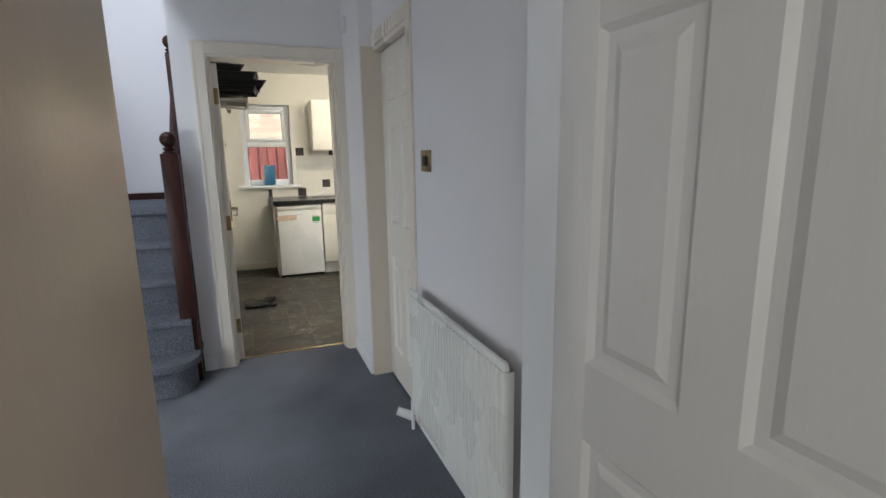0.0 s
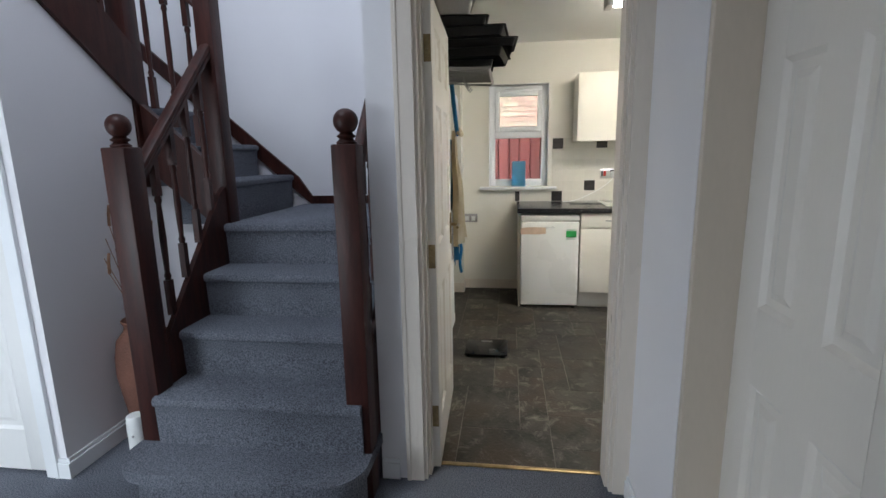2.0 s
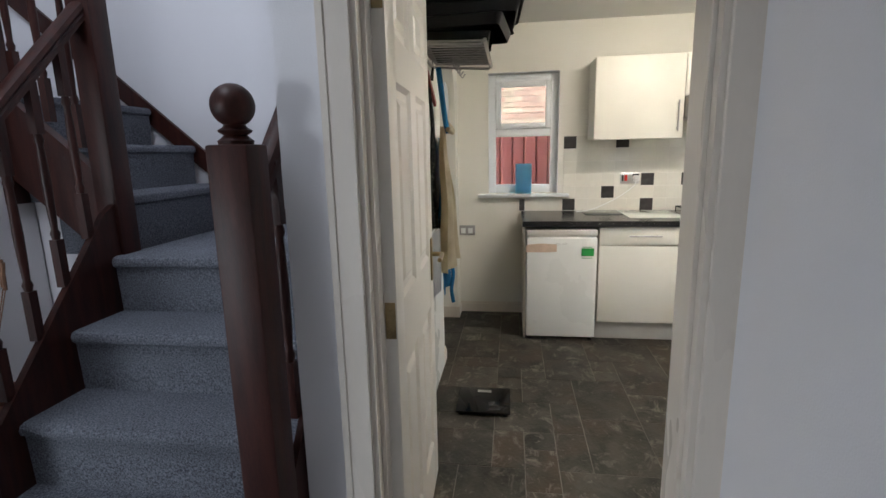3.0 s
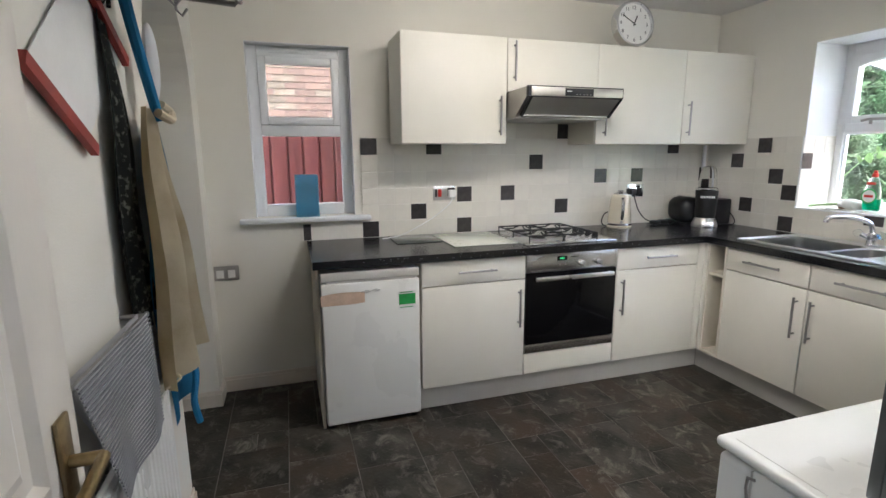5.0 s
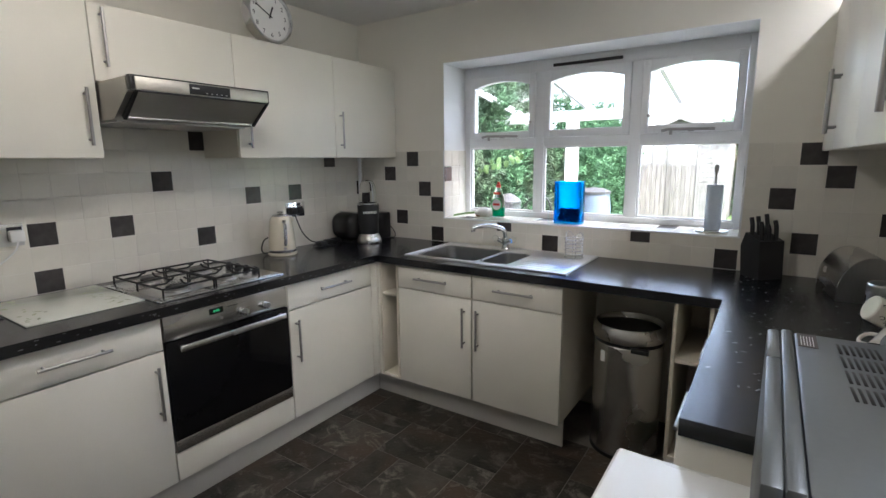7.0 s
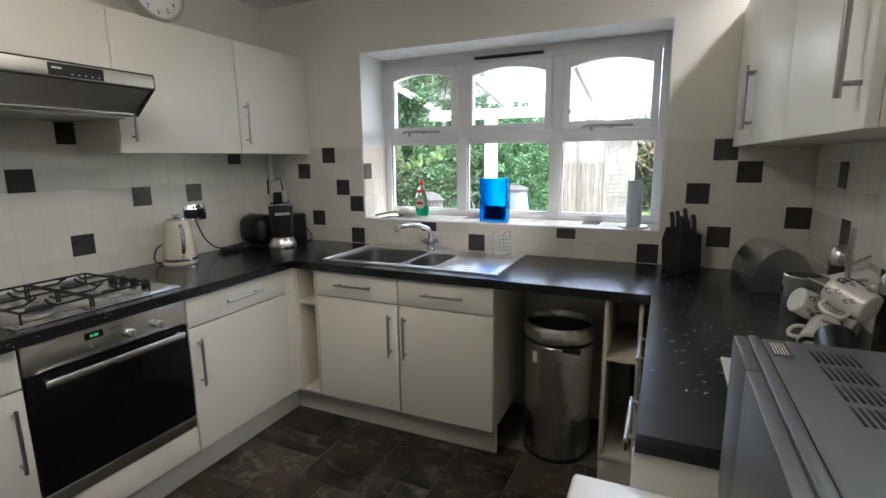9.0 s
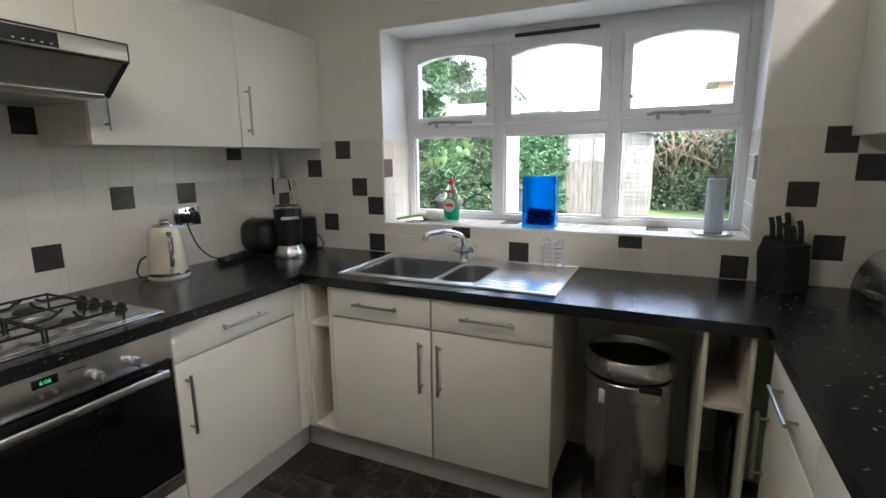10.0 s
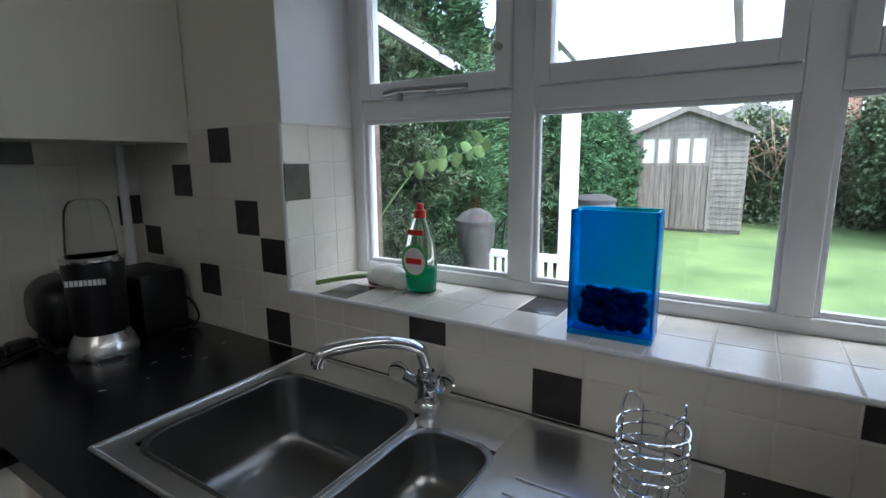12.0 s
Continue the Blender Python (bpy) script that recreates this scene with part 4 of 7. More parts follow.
# oven
ov = thing("oven", (2.235, 7.2, 0.27), "built-under electric oven with a black glass door", "oven")
part("body", box(BM(), 1.938, 6.985, 0.278, 2.528, 7.52, 0.866), M_dsteel, ov)
cp = part("control_panel", box(BM(), 1.936, 6.963, 0.762, 2.530, 6.985, 0.866, 0.003), M_steel, ov, "brushed steel control panel")
dr = part("door", box(BM(), 1.936, 6.961, 0.335, 2.530, 6.985, 0.757, 0.003), M_bglass, ov, "black glass oven door")
part("kickstrip", box(BM(), 1.936, 6.963, 0.278, 2.530, 6.985, 0.331, 0.003), M_steel, ov)
part("vent_slot", box(BM(), 2.0, 6.9622, 0.345, 2.47, 6.9632, 0.349), M_black, ov)
bm = box(BM(), 1.975, 6.918, 0.716, 2.490, 6.930, 0.742, 0.005, 3)
for x in (1.99, 2.475):
    box(bm, x - 0.008, 6.930, 0.72, x + 0.008, 6.961, 0.738, 0.002)
part("handle", bm, M_steel, dr, "flat brushed steel bar handle")
part("display", box(BM(), 2.128, 6.961, 0.822, 2.192, 6.9635, 0.848, 0.001), M_amber, cp, "dark clock display")


def text(name, body, size, m, material, parent):
    cu = bpy.data.curves.new(name, 'FONT')
    cu.body, cu.size, cu.align_x, cu.align_y, cu.extrude = body, size, 'CENTER', 'CENTER', 0.0003
    ob = bpy.data.objects.new(name + "_src", cu)
    scene.collection.objects.link(ob)
    dg = bpy.context.evaluated_depsgraph_get()
    me = bpy.data.meshes.new_from_object(ob.evaluated_get(dg))
    bpy.data.objects.remove(ob)
    me.transform(m)
    me.materials.clear()
    me.materials.append(material)
    o = new(name, me)
    o.parent = parent
    o.matrix_parent_inverse = INV.get(parent.name, Matrix.Identity(4))
    return o


text("digits", "6:06", 0.017, pose(2.16, 6.9606, 0.835, 90, 0, 0), M_digit, cp)
for x in (2.145, 2.18):
    part("button", cyl(BM(), (x, 6.963, 0.797), (x, 6.958, 0.797), 0.006), M_chrome, cp)
part("print", box(BM(), 2.215, 6.9622, 0.838, 2.265, 6.963, 0.841), M_black, cp)
for x in (2.287, 2.400):
    k = cyl(BM(), (x, 6.963, 0.800), (x, 6.935, 0.800), 0.017, 0.0145, n=24)
    box(k, x - 0.003, 6.928, 0.785, x + 0.003, 6.938, 0.815, 0.001)
    part("knob", k, M_steel, cp, "steel control knob")
single("oven_filler", box(BM(), 1.934, 6.966, 0.152, 2.532, 6.984, 0.273, 0.0025), M_unit, "cream filler panel under the oven", "panel")

# gas hob
hob = thing("gas_hob", (2.25, 7.25, 0.91), "stainless steel four-burner gas hob with black pan supports", "hob")
part("base", box(box(BM(), 1.955, 7.005, 0.9103, 2.555, 7.50, 0.9165, 0.002), 1.975, 7.025, 0.9165, 2.535, 7.48, 0.919, 0.001), M_steel, hob, "brushed steel hob plate")
for (x, y, r) in ((2.09, 7.13, 0.045), (2.09, 7.37, 0.036), (2.33, 7.37, 0.045), (2.33, 7.13, 0.028)):
    b = BM()
    lathe(b, (x, y, 0.919), [(r + 0.012, 0), (r + 0.010, 0.004), (r, 0.006), (r, 0.014)], 24)
    bn = part("burner", b, M_dsteel, hob)
    part("burner_cap", lathe(BM(), (x, y, 0.933), [(r - 0.003, 0), (r - 0.001, 0.003), (r - 0.004, 0.007), (0.002, 0.008)], 24), M_iron, bn)
for x0, x1 in ((1.985, 2.205), (2.215, 2.435)):
    b = BM()
    zt = 0.957
    tube(b, [(x0, 7.035, zt), (x1, 7.035, zt), (x1, 7.465, zt), (x0, 7.465, zt)], 0.0045, 8, True)
    for x in (x0, x1):
        for y in (7.035, 7.465, 7.25):
            cyl(b, (x, y, 0.919), (x, y, zt), 0.004, n=8)
    xm = (x0 + x1) / 2
    tube(b, [(x0, 7.25, zt), (x1, 7.25, zt)], 0.0045)
    for yc in (7.13, 7.37):
        for dx, dy in ((1, 0), (-1, 0), (0, 1), (0, -1)):
            far = (xm + dx * (x1 - x0) / 2, yc + dy * 0.10, zt)
            tube(b, [far, (xm + dx * 0.05, yc + dy * 0.05, zt), (xm + dx * 0.03, yc + dy * 0.03, zt + 0.012)], 0.0045)
    part("pan_support", b, M_iron, hob, "black enamelled wire pan support")
for k in range(4):
    b = BM()
    lathe(b, (2.492, 7.14 + 0.075 * k, 0.919), [(0.019, 0), (0.019, 0.004), (0.0165, 0.006), (0.015, 0.022), (0.012, 0.024)], 20)
    box(b, 2.489, 7.127 + 0.075 * k, 0.943, 2.495, 7.153 + 0.075 * k, 0.948, 0.001)
    part("knob", b, M_black, hob, "black control knob")

# cooker hood between the wall cupboards
hood = thing("cooker_hood", (2.24, 7.3, 1.62), "stainless steel visor cooker hood", "cooker hood")
b = BM()
prism(b, [(KN - 0.012, 1.632), (KN - 0.012, 1.775), (7.045, 1.782), (7.040, 1.726), (7.15, 1.645), (7.17, 1.632)], 1.942, 2.548, "x")
part("body", b, M_hood, hood)
part("front_panel", box(BM(), 1.962, 7.010, 1.7325, 2.540, 7.0405, 1.7805, 0.003), M_visor, hood, "brushed steel front strip")
for z in (1.7265, 1.7808):
    part("lip", box(BM(), 1.944, 7.013, z, 2.546, 7.044, z + 0.0055, 0.002), M_black, hood, "thin black edge of the front strip")
for x in (1.9435, 2.5405):
    part("end_cap", box(BM(), x, 7.0125, 1.7322, x + (0.018 if x < 2 else 0.006), 7.042, 1.7806, 0.003), M_black, hood, "black end cap")
part("control_strip", box(BM(), 2.165, 7.0078, 1.736, 2.345, 7.0102, 1.776, 0.001), M_black, hood, "black control strip")
for k in range(5):
    part("button", box(BM(), 2.235 + 0.022 * k, 7.0068, 1.743, 2.241 + 0.022 * k, 7.008, 1.746), M_steel, hood)
part("mark", box(BM(), 2.176, 7.0068, 1.758, 2.206, 7.008, 1.763), M_steel, hood, "small pale maker's mark")
part("visor", prism(BM(), [(7.026, 1.7262), (7.039, 1.7262), (7.148, 1.648), (7.138, 1.640)], 1.975, 2.532, "x"), M_visor, hood, "dull steel visor tilted back")
part("visor_edge", box(BM(), 1.975, 7.131, 1.636, 2.532, 7.142, 1.6425, 0.002), M_steel, hood, "bright lower edge of the visor")
for x in (1.962, 2.5335):
    part("end_clip", prism(BM(), [(7.018, 1.7262), (7.038, 1.7262), (7.150, 1.646), (7.134, 1.630)], x, x + 0.011, "x"), M_black, hood, "black visor end clip")
part("underside", box(BM(), 1.96, 7.19, 1.624, 2.53, 7.55, 1.6318), M_dsteel, hood, "dark filter panel")


# wall cupboards
def wall_unit(name, M, width, z0, z1, doors, depth=0.30, label="cream wall cupboard with a brushed steel bar handle", material=None):
    root = thing(name, M.translation + Vector((0, 0, z0)), label, "wall cupboard")
    b = BM()
    box(b, 0.001, 0.019, z0, width - 0.001, depth, z1)
    part("carcass", b, material or M_unit, root, M=M)
    for u0, u1, hu, hz in doors:
        d = part("door", box(BM(), u0 + 0.0015, 0, z0 - 0.002, u1 - 0.0015, 0.0185, z1 - 0.001, 0.0025), M_unit, root, M=M)
        if hu is not None:
            bar_handle(d, M, hu, 0, hz, 0.22, True)
    return root


WN = lambda x: place(x, 7.276, 0, 0)
wall_unit("wall_cupboard", WN(1.303), 0.634, 1.487, 2.081, [(0, 0.634, 0.589, 1.643)], 0.325)
wall_unit("wall_cupboard", WN(1.938), 0.614, 1.787, 2.081, [(0, 0.614, 0.042, 1.95)], 0.325, "short cream wall cupboard over the cooker hood")
wall_unit("wall_cupboard", WN(2.553), 0.665, 1.487, 2.081, [(0, 0.665, 0.054, 1.643)], 0.325, material=M_carcass)
wall_unit("wall_cupboard", WN(3.219), 0.582, 1.487, 2.081, [(0, 0.582, 0.020 + 0.02, 1.65)], 0.325)
WS = lambda x: place(x, 4.850, 0, 180)
wall_unit("wall_cupboard", WS(3.800), 0.494, 1.487, 2.081, [(0, 0.494, 0.463, 1.652)], 0.33, material=M_carcass)
wall_unit("wall_cupboard", WS(3.305), 0.594, 1.487, 2.081, [(0, 0.594, 0.029, 1.652)], 0.33, material=M_carcass)
wall_unit("wall_cupboard", WS(2.710), 0.597, 1.487, 2.081, [(0, 0.597, 0.562, 1.645)], 0.33, "cream wall cupboard at the end of the run", material=M_carcass)

# clock on top of the cupboards
ck = thing("wall_clock", (2.83, 7.33, 2.085), "round silver-rimmed clock leaning above the cupboards", "clock")
MC = pose(2.832, 7.335, 2.228, 90 - 6, 0, 0)
b = BM()
prof = [(0.128, -0.046), (0.138, -0.042), (0.143, 0.004), (0.139, 0.018), (0.128, 0.020), (0.124, 0.006)]
lathe(b, (0, 0, 0), prof, 40, True)
part("rim", b, M_chrome, ck, "polished silver rim", M=MC)
part("dial", cyl(BM(), (0, 0, -0.02), (0, 0, 0.004), 0.1245, n=40), M_paper, ck, "white dial", M=MC)
for k in range(1, 13):
    a = math.radians(90 - 30 * k)
    text("numeral", str(k), 0.032, MC @ Matrix.Translation((0.098 * math.cos(a), 0.098 * math.sin(a), 0.005)), M_black, ck)
for ang, l, w in ((math.radians(90 - 30 * 0.83), 0.055, 0.004), (math.radians(90 + 60), 0.095, 0.003)):
    b = box(BM(), -0.015, -w, 0, l, w, 0.0015)
    part("hand", b, M_black, ck, M=MC @ Matrix.Translation((0, 0, 0.007)) @ Matrix.Rotation(ang, 4, 'Z'))

# ---------------- on the cooker-side worktop ----------------
b = box(BM(), 1.555, 7.10, 0.9105, 1.945, 7.565, 0.9165, 0.003)
gb = single("worktop_saver", b, mat("pale_glass_board", (0.72, 0.74, 0.66), 0.08, var=0.06, scale=7), "pale glass worktop saver with a leaf print", "chopping board")
random.seed(8)
b = BM()
for k in range(46):
    x, y = random.choice((random.uniform(1.57, 1.66), random.uniform(1.84, 1.93))), random.uniform(7.12, 7.55)
    l, w = random.uniform(0.008, 0.02), random.uniform(0.003, 0.007)
    b2 = BM()
    ball(b2, (0, 0, 0), 1, l, w, 0.0004, 8, 4)
    b2.transform(Matrix.Translation((x, y, 0.9168)) @ Matrix.Rotation(random.uniform(0, 6), 4, 'Z'))
    me = bpy.data.meshes.new("t")
    b2.to_mesh(me)
    b2.free()
    b.from_mesh(me)
    bpy.data.meshes.remove(me)
part("leaf_print", b, mat("olive_print", (0.20, 0.24, 0.10), 0.3, var=0.4, scale=30), gb, "olive leaf print")["kind"] = "stuff"
single("glass_board", box(BM(), 1.27, 7.30, 0.9105, 1.55, 7.585, 0.9155, 0.002), mat("smoked_glass", (0.10, 0.11, 0.10), 0.08, var=0.1), "smoked glass board lying on the worktop", "chopping board")

# kettle
kt = thing("kettle", (2.915, 7.465, 0.91), "cream enamel electric kettle with a chrome handle", "kettle")
K = (2.915, 7.465, 0.910)
part("base", lathe(BM(), K, [(0.083, 0), (0.086, 0.004), (0.086, 0.012), (0.080, 0.016)], 32), M_cream, kt, "cream power base")
part("band", lathe(BM(), (K[0], K[1], K[2] + 0.018), [(0.081, 0), (0.082, 0.004), (0.082, 0.014), (0.080, 0.016)], 32), M_chrome, kt, "chrome band")
body = part("body", lathe(BM(), (K[0], K[1], K[2] + 0.034), [(0.080, 0), (0.079, 0.03), (0.073, 0.10), (0.066, 0.16), (0.061, 0.185), (0.052, 0.197), (0.04, 0.20)], 36), M_cream, kt)
b = lathe(BM(), (K[0], K[1], K[2] + 0.234), [(0.047, 0), (0.046, 0.006), (0.02, 0.012), (0.012, 0.013)], 28)
ball(b, (K[0], K[1], K[2] + 0.256), 0.014, 1.4, 1.4, 0.5)
part("lid", b, M_steel, kt, "brushed steel lid")
part("spout", box(BM(), K[0] + 0.045, K[1] - 0.02, K[2] + 0.19, K[0] + 0.082, K[1] + 0.02, K[2] + 0.228, 0.01), M_cream, kt)
hv = Vector((-0.45, -0.89, 0))
pts = [Vector(K) + hv * r + Vector((0, 0, z)) for r, z in ((0.066, 0.205), (0.090, 0.208), (0.105, 0.19), (0.108, 0.14), (0.103, 0.09), (0.090, 0.070), (0.078, 0.072))]
part("handle", tube(BM(), pts, 0.0105, 12), M_chrome, kt, "curved chrome handle")
part("switch", ball(BM(), Vector(K) + hv * 0.081 + Vector((0, 0, 0.045)), 0.009), M_dsteel, kt)

def cable(name, pts, r, material, label):
    ob = single(name, tube(BM(), pts, r, 8), material, label, "cable")
    return ob


def smooth_path(pts, n=8):
    out = []
    P = [Vector(p) for p in pts]
    P = [P[0]] + P + [P[-1]]
    for i in range(1, len(P) - 2):
        for k in range(n):
            t = k / n
            a, b_, c, d_ = P[i - 1], P[i], P[i + 1], P[i + 2]
            out.append(0.5 * ((2 * b_) + (c - a) * t + (2 * a - 5 * b_ + 4 * c - d_) * t * t + (3 * b_ - a - 3 * c + d_) * t ** 3))
    out.append(P[-2])
    return out


def socket(name, x, z, w, h, plate, label, inserts, M=None):
    """A faceplate on the tiled north wall."""
    root = thing(name, (x, KN - 0.012, z), label, "socket")
    y = 7.6035
    part("plate", box(BM(), x - w / 2, y - 0.010, z - h / 2, x + w / 2, y, z + h / 2, 0.004), plate, root)
    for u, v, du, dv, m, nm in inserts:
        part(nm, box(BM(), x + u - du / 2, y - 0.0135, z + v - dv / 2, x + u + du / 2, y - 0.0098, z + v + dv / 2, 0.0015), m, root)
    return root


socket("cooker_switch", 1.652, 1.178, 0.150, 0.092, M_steel, "brushed steel cooker switch plate with a red rocker", [(-0.032, 0, 0.024, 0.05, M_red, "rocker"), (-0.057, 0, 0.014, 0.05, M_black, "insert"), (0.045, 0.005, 0.05, 0.055, M_black, "insert")])
b = box(BM(), 1.672, 7.555, 1.150, 1.722, 7.592, 1.198, 0.008)
single("plug", b, M_paper, "white plug in the cooker switch plate", "plug")
cable("flex", smooth_path([(1.695, 7.558, 1.155), (1.67, 7.545, 1.11), (1.55, 7.545, 1.02), (1.42, 7.54, 0.955), (1.33, 7.53, 0.922), (1.22, 7.50, 0.914)]), 0.0035, M_paper, "white flex hanging from the socket")
socket("double_socket", 3.135, 1.155, 0.150, 0.092, M_chrome, "polished steel double socket", [(0.038, -0.004, 0.042, 0.048, M_black, "insert"), (-0.038, -0.004, 0.042, 0.048, M_black, "insert"), (-0.01, 0.03, 0.012, 0.016, M_black, "rocker"), (0.012, 0.03, 0.012, 0.016, M_black, "rocker")])
b = box(BM(), 3.072, 7.548, 1.125, 3.122, 7.590, 1.175, 0.012)
single("plug", b, M_black, "black plug in the double socket", "plug")
cable("flex", smooth_path([(3.095, 7.55, 1.128), (3.10, 7.535, 1.08), (3.13, 7.53, 1.01), (3.19, 7.53, 0.95), (3.24, 7.51, 0.925), (3.19, 7.50, 0.916)]), 0.004, M_black, "black flex of the kettle")
cable("flex", smooth_path([(2.835, 7.49, 1.02), (2.81, 7.50, 1.0), (2.80, 7.51, 0.95), (2.83, 7.52, 0.92), (2.90, 7.55, 0.916)]), 0.004, M_black, "black flex behind the kettle")
random.seed(5)
b = BM()
for k in range(3):
    x = 3.20 + 0.075 * k
    box(b, x, 7.44 + 0.012 * k, 0.9105, x + 0.065, 7.50 + 0.012 * k, 0.945, 0.012)
tube(b, smooth_path([(3.20, 7.46, 0.918), (3.30, 7.42, 0.916), (3.40, 7.46, 0.918), (3.48, 7.42, 0.916), (3.56, 7.46, 0.918)]), 0.005, 8)
single("plug_adaptor", b, M_black, "black trailing plugs and flex on the worktop", "cable")

# toaster, blender and small black machine in the corner
ts = thing("toaster", (3.44, 7.47, 0.91), "rounded glossy black plastic toaster", "toaster")
b = box(BM(), -0.118, -0.095, 0.012, 0.118, 0.095, 0.20, 0.07, 5)
part("body", b, M_black, ts, M=pose(3.505, 7.478, 0.91, 0, 0, 82))
part("slot", box(BM(), -0.09, -0.012, 0.196, 0.09, 0.012, 0.2015, 0.002), M_dsteel, ts, M=pose(3.505, 7.478, 0.91, 0, 0, 82))
part("foot", box(BM(), -0.10, -0.07, 0.0, 0.10, 0.07, 0.013, 0.004), M_black, ts, M=pose(3.505, 7.478, 0.91, 0, 0, 82))
bl = thing("blender", (3.505, 7.295, 0.91), "black blender with a clear upturned cup", "blender")
Bc = (3.505, 7.295, 0.910)
part("foot", lathe(BM(), Bc, [(0.082, 0), (0.085, 0.006), (0.083, 0.022), (0.074, 0.045), (0.063, 0.066), (0.060, 0.070)], 36), M_steel, bl, "silver flared base")
motor = part("motor", lathe(BM(), (Bc[0], Bc[1], Bc[2] + 0.060), [(0.062, 0), (0.067, 0.02), (0.070, 0.13), (0.073, 0.190), (0.071, 0.200)], 36), M_black, bl)
part("ring", lathe(BM(), (Bc[0], Bc[1], Bc[2] + 0.260), [(0.074, 0), (0.076, 0.004), (0.076, 0.010), (0.071, 0.014)], 36), M_chrome, bl, "chrome ring")
part("cup", lathe(BM(), (Bc[0], Bc[1], Bc[2] + 0.274), [(0.060, 0), (0.059, 0.03), (0.054, 0.09), (0.049, 0.125), (0.036, 0.146), (0.006, 0.152)], 32), M_plastic, bl, "clear plastic cup")
dirv = Vector((-0.62, -0.78, 0)).normalized()
ang = math.degrees(math.atan2(dirv.y, dirv.x)) + 90
for k in range(9):
    part("lettering", box(BM(), -0.046 + 0.0102 * k, -0.0735, 0.206, -0.0385 + 0.0102 * k, -0.0705, 0.221), M_paper, motor, M=pose(Bc[0], Bc[1], Bc[2], 0, 0, ang))
mk = thing("coffee_machine", (3.72, 7.45, 0.91), "small square black kitchen machine", "appliance")
part("body", box(BM(), 3.625, 7.315, 0.912, 3.765, 7.53, 1.098, 0.012), M_black, mk)
part("foot", box(BM(), 3.635, 7.325, 0.910, 3.755, 7.52, 0.9125), M_rubber, mk)
cable("flex", smooth_path([(3.768, 7.36, 1.0), (3.782, 7.33, 0.985), (3.78, 7.29, 0.94), (3.75, 7.28, 0.915), (3.70, 7.30, 0.914)]), 0.0035, M_black, "black flex curling on the worktop")
single("corner_pipe", cyl(BM(), (3.735, 7.575, 0.911), (3.735, 7.575, 1.4845), 0.014, n=14), M_white, "white painted pipe in the corner", "pipe")

# ---------------- sink ----------------
sk = thing("sink", (3.5, 6.3, 0.91), "stainless steel one-and-a-half bowl sink with drainer", "sink")
X0, X1, Y0, Y1 = 3.255, 3.775, 5.805, 6.795
SZ = 0.9105


def rrect(x0, y0, x1, y1, r, n=6):
    pts = []
    for cx, cy, a0 in ((x1 - r, y1 - r, 0), (x0 + r, y1 - r, 90), (x0 + r, y0 + r, 180), (x1 - r, y0 + r, 270)):
        for k in range(n + 1):
            a = math.radians(a0 + 90 * k / n)
            pts.append((cx + r * math.cos(a), cy + r * math.sin(a)))
    return pts


def bowl(b, x0, y0, x1, y1, r, depth):
    rings = []
    for inset, z in ((-0.010, 0.004), (-0.003, 0.0045), (0.002, 0.001), (0.006, -0.02), (0.012, -depth + 0.03), (0.02, -depth + 0.012), (0.035, -depth + 0.002), (0.06, -depth)):
        rings.append([b.verts.new((x, y, SZ + z)) for x, y in rrect(x0 + inset, y0 + inset, x1 - inset, y1 - inset, max(0.02, r - inset * 0.6))])
    for a, c in zip(rings, rings[1:]):
        for i in range(len(a)):
            j = (i + 1) % len(a)
            b.faces.new((a[i], a[j], c[j], c[i]))
    b.faces.new(rings[-1])


# plate round the bowls, a border and a divider at a time
part("drainer", box(BM(), X0, Y0, SZ, X1, 6.155, SZ + 0.0035, 0.0015), M_sinksteel, sk, "brushed steel drainer")
for x0, y0, x1, y1 in ((X0, 6.155, 3.308, Y1), (3.672, 6.155, X1, Y1), (3.308, 6.742, 3.672, Y1), (3.308, 6.322, 3.672, 6.345), (3.632, 6.155, 3.672, 6.322), (3.308, 6.155, 3.318, 6.322)):
    part("border", box(BM(), x0, y0, SZ, x1, y1, SZ + 0.0035), M_sinksteel, sk)
part("rim", tube(BM(), [(X0 + 0.004, Y0 + 0.004, SZ + 0.004), (X1 - 0.004, Y0 + 0.004, SZ + 0.004), (X1 - 0.004, Y1 - 0.004, SZ + 0.004), (X0 + 0.004, Y1 - 0.004, SZ + 0.004)], 0.005, 8, True), M_sinksteel, sk, "raised steel rim")
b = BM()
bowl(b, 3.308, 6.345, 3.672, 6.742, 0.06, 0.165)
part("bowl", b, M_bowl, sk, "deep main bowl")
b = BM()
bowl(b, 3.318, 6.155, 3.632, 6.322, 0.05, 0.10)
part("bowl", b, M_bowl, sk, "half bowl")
for x, y, z in ((3.47, 6.54, SZ - 0.165), (3.47, 6.24, SZ - 0.10)):
    part("waste", lathe(BM(), (x, y, z), [(0.040, 0.0005), (0.038, 0.004), (0.024, 0.002), (0.006, 0.001)], 24), M_chrome, sk, "chrome waste")
for k in range(7):
    x = 3.31 + 0.045 * k
    part("drainer_rib", box(BM(), x, 5.845, SZ + 0.0030, x + 0.006, 6.12 - 0.004 * k, SZ + 0.0056, 0.001, 2), M_sinksteel, sk)
part("overflow", box(BM(), 3.666, 6.50, SZ - 0.045, 3.670, 6.56, SZ - 0.03, 0.002), M_black, sk)

